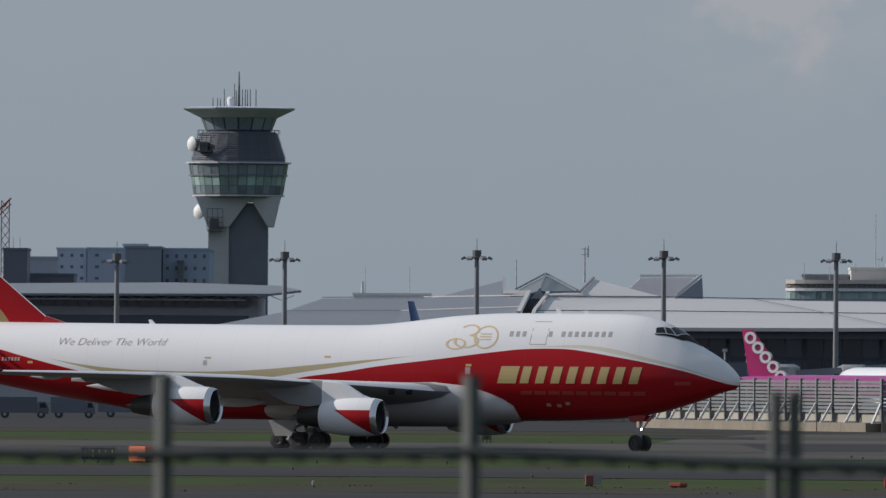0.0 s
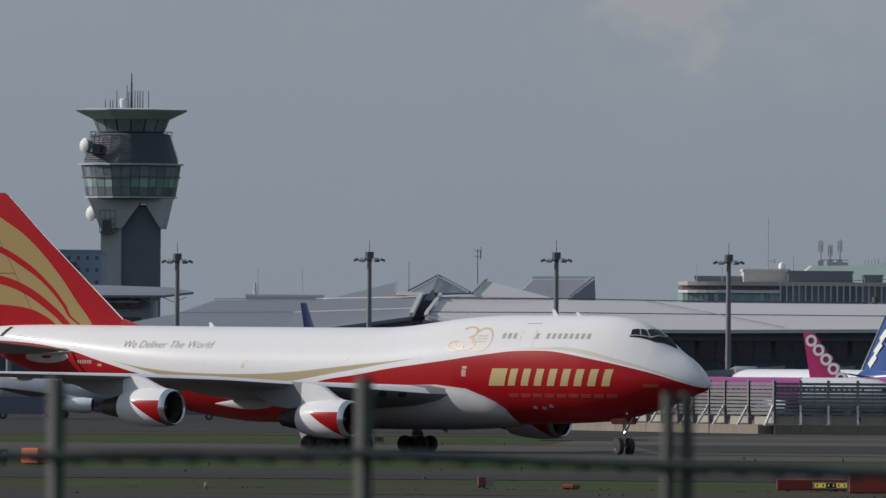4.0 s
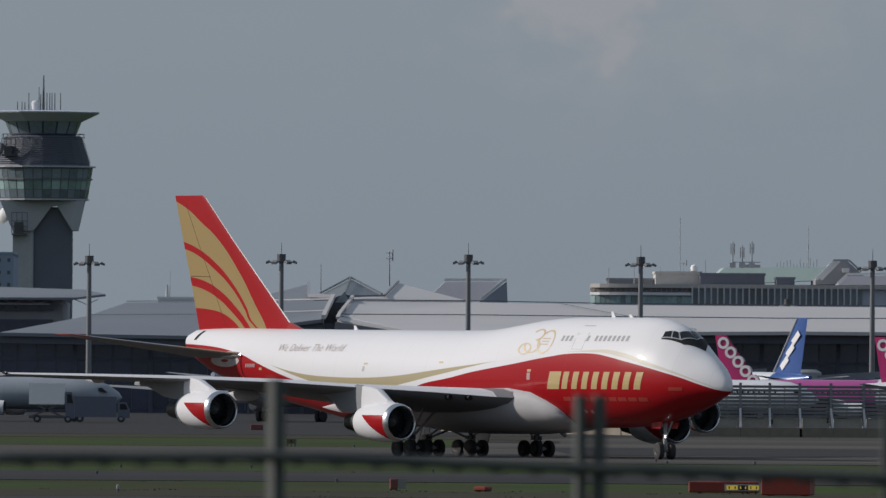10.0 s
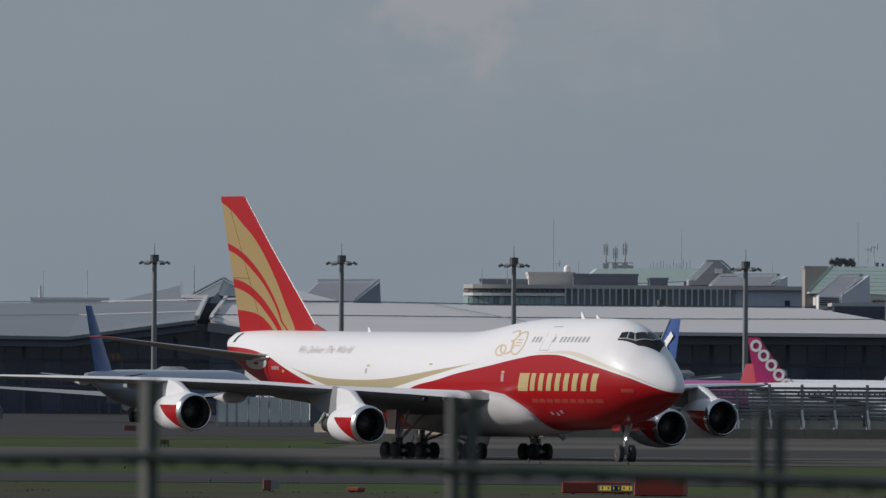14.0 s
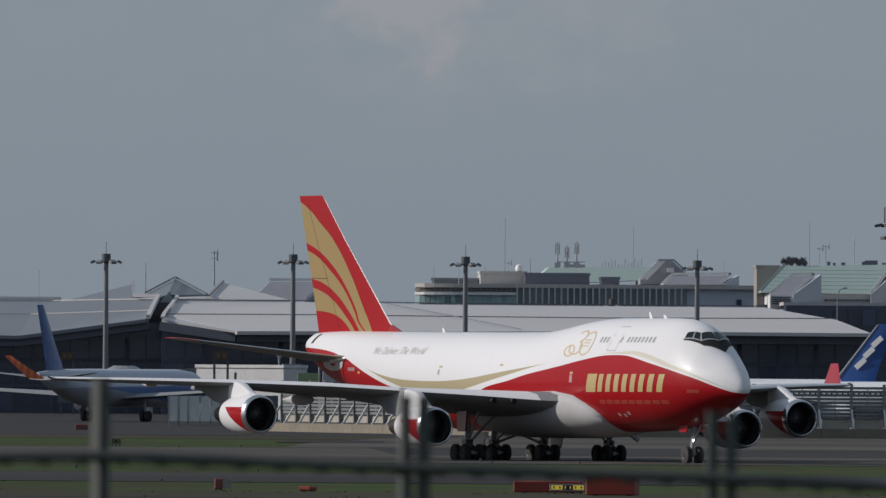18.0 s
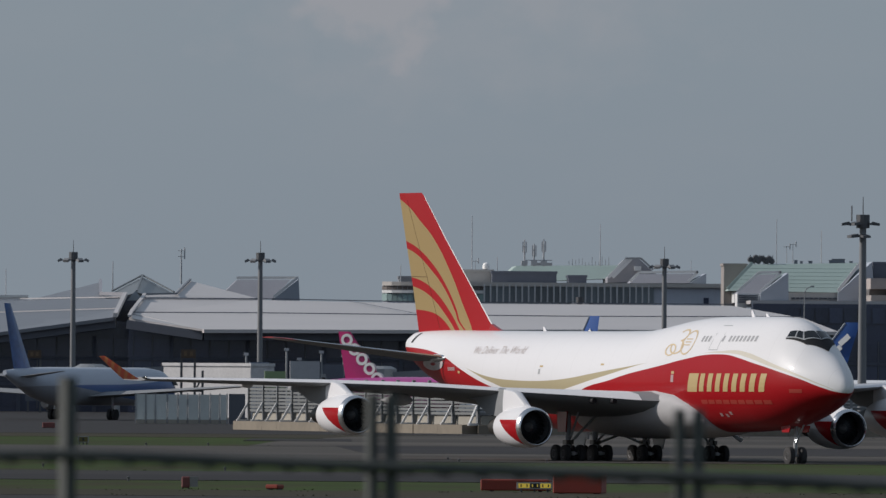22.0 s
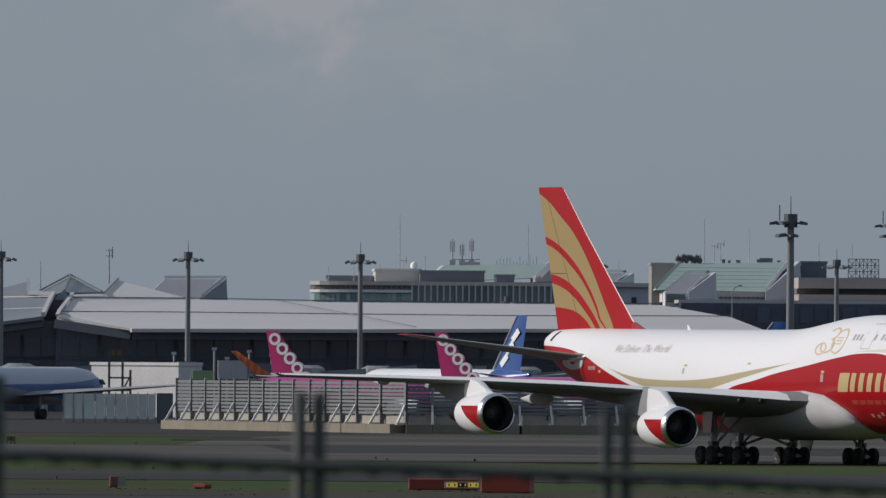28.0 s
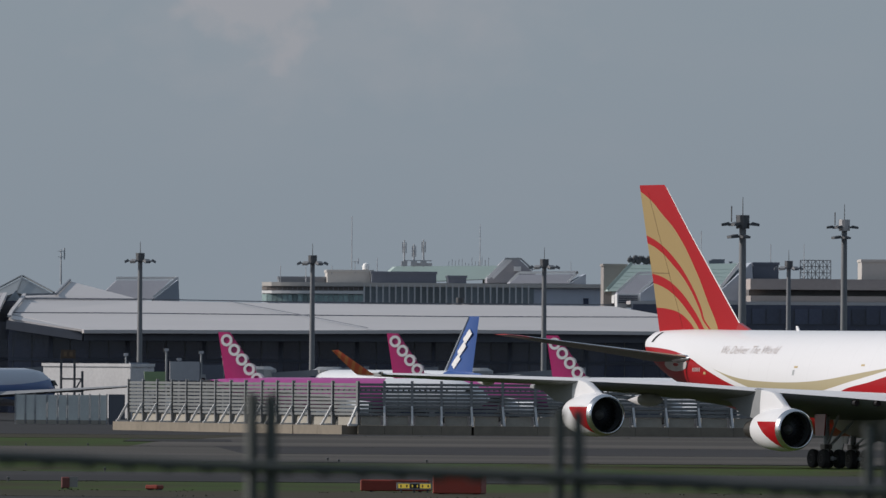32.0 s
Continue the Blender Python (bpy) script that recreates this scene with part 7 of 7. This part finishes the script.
def near_fence():
    D = 95.0
    f = thing("airfield_fence", (0, D, 3.6), "dull green-grey steel post and rail fence on a bank", "fence")
    spots = [(-3.80, 5.92, 1), (-1.80, 5.93, 1), (0.19, 5.94, 1), (2.16, 5.85, 2), (4.15, 5.76, 2),
             (6.16, 5.67, 2), (8.16, 5.56, 2)]
    for x, z, n in spots:
        turn = 35 if n == 1 else 24 if x < 3 else 7
        for j in range(n):
            bm = bmesh.new()
            px = x + j * 0.122
            w = 0.042 if n == 1 else 0.033
            box(bm, (-w, -w, -0.2), (w, w, z - 3.6), pose(px, 0, 0, 0, 0, turn))
            post = part("post", bm, M_POST, f)
            bm = bmesh.new()
            box(bm, (-w - 0.004, -w - 0.004, z - 3.6), (w + 0.004, w + 0.004, z - 3.588), pose(px, 0, 0, 0, 0, turn))
            part("cap", bm, M_POST, post)
    pts = [(-3.80, 5.432), (-1.80, 5.427), (0.19, 5.456), (2.25, 5.39), (4.21, 5.34), (6.16, 5.26), (8.16, 5.19)]
    for (x0, z0), (x1, z1) in zip(pts, pts[1:]):
        bm = bmesh.new()
        rod(bm, (x0, -0.07, z0 - 3.6), (x1, -0.07, z1 - 3.6), 0.037, n=8)
        rail = part("rail", bm, M_POST, f, smooth=True)
        n = int((x1 - x0) / 0.235)
        for j in range(n):
            u = (j + 0.5) / n
            x, z = x0 + (x1 - x0) * u, z0 + (z1 - z0) * u - 3.6
            bm = bmesh.new()
            rod(bm, (x - 0.04, -0.08, z - 0.03), (x + 0.05, -0.06, z - 0.045), 0.022, 0.015, 6)
            part("wire_tie", bm, M_DARKSTEEL, rail, "dark twisted wire tie")


near_fence()


# ---- airfield markers and signs ----
M_SIGNRED = mat("orange_red_sign_paint", (0.23, 0.028, 0.014), 0.55, var=0.2, scale=0.8)
M_DULLRED = mat("faded_red_board", (0.17, 0.05, 0.045), 0.6, var=0.2)
M_SIGNORANGE = mat("bright_orange_paint", (0.62, 0.13, 0.03), 0.5, var=0.15)
M_SIGNY = mat("yellow_sign_face", (0.80, 0.58, 0.05), 0.5, var=0.15)
sy = M_SIGNY.node_tree.nodes["Principled BSDF"]
sy.inputs["Emission Color"].default_value = (0.85, 0.62, 0.10, 1)
sy.inputs["Emission Strength"].default_value = 0.25
# sign yellow darkened in the colour for the haze over it
M_DIMMEDY = mat("haze_dimmed_yellow_face", (0.14, 0.11, 0.03), 0.7, var=0.25)
M_SIGNK = mat("black_sign_face", (0.02, 0.02, 0.018), 0.5)
M_SIGNG = mat("grey_sign_back", (0.24, 0.225, 0.22), 0.6, var=0.15)


def marker_box(x, y, w, deep, h, label, m=None, turn=0):
    b = thing("marker_box", (x, y, 0), label, "marker", "airfield markers", "", turn)
    bm = bmesh.new()
    box(bm, (-w / 2, 0, 0.05), (w / 2, deep, h))
    bmesh.ops.bevel(bm, geom=bm.edges[:], offset=0.05, segments=1, affect="EDGES")
    part("case", bm, m or M_SIGNRED, b)
    for dx in (-w * 0.35, w * 0.35):
        bm = bmesh.new()
        box(bm, (dx - 0.06, 0.1, 0), (dx + 0.06, deep - 0.1, 0.05))
        part("foot", bm, M_DARKSTEEL, b)
    return b


def taxi_sign(x, y, w, h, label, faces):
    """faces: shares of the width with their material and count of bars."""
    s = thing("taxiway_sign", (x, y, 0), label, "sign", "taxiway signs")
    bm = bmesh.new()
    box(bm, (-w / 2 - 0.06, 0, 0.18), (w / 2 + 0.06, 0.35, h + 0.06))
    part("case", bm, M_STEEL, s)
    at = -w / 2
    for share, m, bars, bm_m in faces:
        bm = bmesh.new()
        box(bm, (at + 0.02, -0.03, 0.24), (at + share * w - 0.02, 0, h))
        part("face", bm, m, s)
        for i in range(bars):
            bx = at + share * w * (i + 0.5) / bars
            bm = bmesh.new()
            box(bm, (bx - share * w / bars * 0.11, -0.045, 0.24 + (h - 0.24) * 0.22), (bx + share * w / bars * 0.11, -0.03, 0.24 + (h - 0.24) * 0.8))
            part("legend_bar", bm, bm_m, s)
        at += share * w
    for dx in (-w * 0.4, 0, w * 0.4):
        bm = bmesh.new()
        rod(bm, (dx, 0.17, 0), (dx, 0.17, 0.2), 0.05, n=8)
        part("leg", bm, M_DARKSTEEL, s)


YS = 735.5
marker_box(24.08, YS + 6, 3.5, 1.2, 0.62, "long low red marker box lit from one side", None, -8)
taxi_sign(24.91, YS + 1, 1.66, 0.46, "small yellow taxiway sign with a black legend panel", ((0.36, M_SIGNY, 2, M_SIGNK), (0.30, M_SIGNK, 2, M_SIGNY), (0.34, M_SIGNY, 2, M_SIGNK)))
marker_box(26.71, YS - 8, 2.45, 1.5, 1.12, "large red equipment box with a sunlit orange side", None, -12)
b = marker_box(7.51, 746.6, 0.42, 0.5, 0.62, "half dull red and half grey marker board", M_DULLRED)
bm = bmesh.new()
box(bm, (0.22, 0.05, 0.1), (0.62, 0.3, 0.62))
part("grey_half", bm, M_SIGNG, b, "grey half")
marker_box(11.81, 743.0, 0.72, 0.7, 0.27, "small orange-red marker wedge", None, -30)
taxi_sign(-21.05, 900.7, 2.1, 0.95, "dark taxiway direction sign with yellow legend", ((0.25, M_SIGNK, 1, M_SIGNG), (0.75, M_SIGNK, 4, M_SIGNY)))
marker_box(-18.86, 913.4 - 4, 1.9, 1.0, 1.0, "orange-red sunlit marker box beside a sign", M_SIGNORANGE, -55)
taxi_sign(3.62, 1178.8, 0.75, 0.62, "small square taxiway sign in yellow dimmed for haze", ((1.0, M_DIMMEDY, 1, M_SIGNK),))
marker_box(1.07, 1503.1, 1.3, 0.8, 0.6, "red marker box by the apron", M_DULLRED)


def edge_light(x, y, m, h=0.3):
    e = thing("edge_light", (x, y, 0), "small runway edge light on a stem", "airfield light", "edge lights")
    bm = bmesh.new()
    rod(bm, (0, 0, 0), (0, 0, h * 0.5), 0.05, n=8)
    part("stem", bm, M_DARKSTEEL, e)
    bm = bmesh.new()
    turned(bm, [(h * 0.45, 0.06), (h * 0.6, 0.08), (h * 0.9, 0.075), (h, 0.03)], 12, "z")
    part("lens", bm, m, e, smooth=True)


M_WHITELAMP = mat("white_light_housing", (0.34, 0.34, 0.33), 0.5)
edge_light(-6.31, 723.7, M_WHITELAMP, 0.40)
for px, py in ((11.20, 879.7), (8.58, 1168.5), (27.83, 997.7), (28.06, 979.0), (33.95, 980.0),
               (-7.69, 903.6), (-8.55, 843.6), (13.60, 1175.7), (4.91, 796.9), (0.32, 905.3)):
    edge_light(px, py, M_DARKSTEEL, 0.25)

# dark tufts along the pavement edges
M_TUFT = mat("dark_weed_leaves", (0.035, 0.042, 0.018), 0.9, var=0.4, scale=2)


def tufts():
    rnd = random.Random(11)
    bm = bmesh.new()
    lines = ((Y_NEAR2 + 3, 40, 0.10), (Y_DRY - 4, 60, 0.08), (Y_ROAD - 1, 40, 0.06), (Y_ROAD2 + 2, 40, 0.06), (Y_TAXI - 2, 70, 0.07), (Y_TAXI2 + 3, 40, 0.08), (1385, 40, 0.1))
    for y0, n, h in lines:
        for i in range(n):
            x = rnd.uniform(-40, 95) * y0 / 900
            y = y0 + rnd.uniform(-5, 5)
            for j in range(7):
                a, l = rnd.uniform(0, 6.28), h * rnd.uniform(0.3, 1.0)
                p = Vector((x + rnd.uniform(-0.5, 0.5), y + rnd.uniform(-0.3, 0.3), 0.02))
                v = [bm.verts.new(p + Vector((math.cos(a) * 0.05, math.sin(a) * 0.05, 0))), bm.verts.new(p - Vector((math.cos(a) * 0.05, math.sin(a) * 0.05, 0))),
                     bm.verts.new(p + Vector((rnd.uniform(-0.12, 0.12), rnd.uniform(-0.12, 0.12), l)))]
                bm.faces.new(v)
    tagged(part("weeds", bm, M_TUFT), "dark tufts of weeds along the pavement edges", "weeds", "", "stuff")


tufts()


def motions():
    """The freighter's taxi and the roll of its wheels."""
    # the pavement dips slightly and the tail settles on the way
    when, dip, tail = (0, 12, 17, 21, 24, 27, 32), (0, 0, -0.09, -0.13, -0.11, -0.06, -0.05), (0, 0, 0.1, 0.13, 0.12, 0.08, 0.06)
    rows = []
    for t, x, y, h, b in TAXI:
        settle = pose(-32, 0, 0) @ pose(0, 0, 0, 0, -float(np.interp(t, when, tail)), 0) @ pose(32, 0, 0)
        rows.append((t, pose(x, y, float(np.interp(t, when, dip)), 0, 0, -h) @ pose(0, 0, 0, b) @ settle))
    walk(plane, rows)
    steps = np.arange(0, 32.01, 0.2)
    ts = [r[0] for r in TAXI]
    px, py, ph = [np.interp(steps, ts, [r[i] for r in TAXI]) for i in (1, 2, 3)]
    gx, gy = px - 30 * np.cos(np.radians(ph)), py + 30 * np.sin(np.radians(ph))
    way = np.concatenate([[0], np.cumsum(np.hypot(np.diff(gx), np.diff(gy)))])
    # the nose gear steers into the turn: wheelbase times turn rate over speed
    for g in STEERED:
        rate = np.radians(np.gradient(np.array([r[3] for r in TAXI]), np.array(ts)))
        speed = np.hypot(np.gradient([r[1] for r in TAXI]), np.gradient([r[2] for r in TAXI]))
        walk(g, [(t, pose(*g.location, 0, 0, -math.degrees(math.atan(24.0 * a / v)))) for t, a, v in zip(ts, rate, speed)])
    for w, at in WHEELS:
        walk(w, [(t, pose(*at, 0, math.degrees(d / 0.62), 0)) for t, d in zip(steps, way)])


motions()
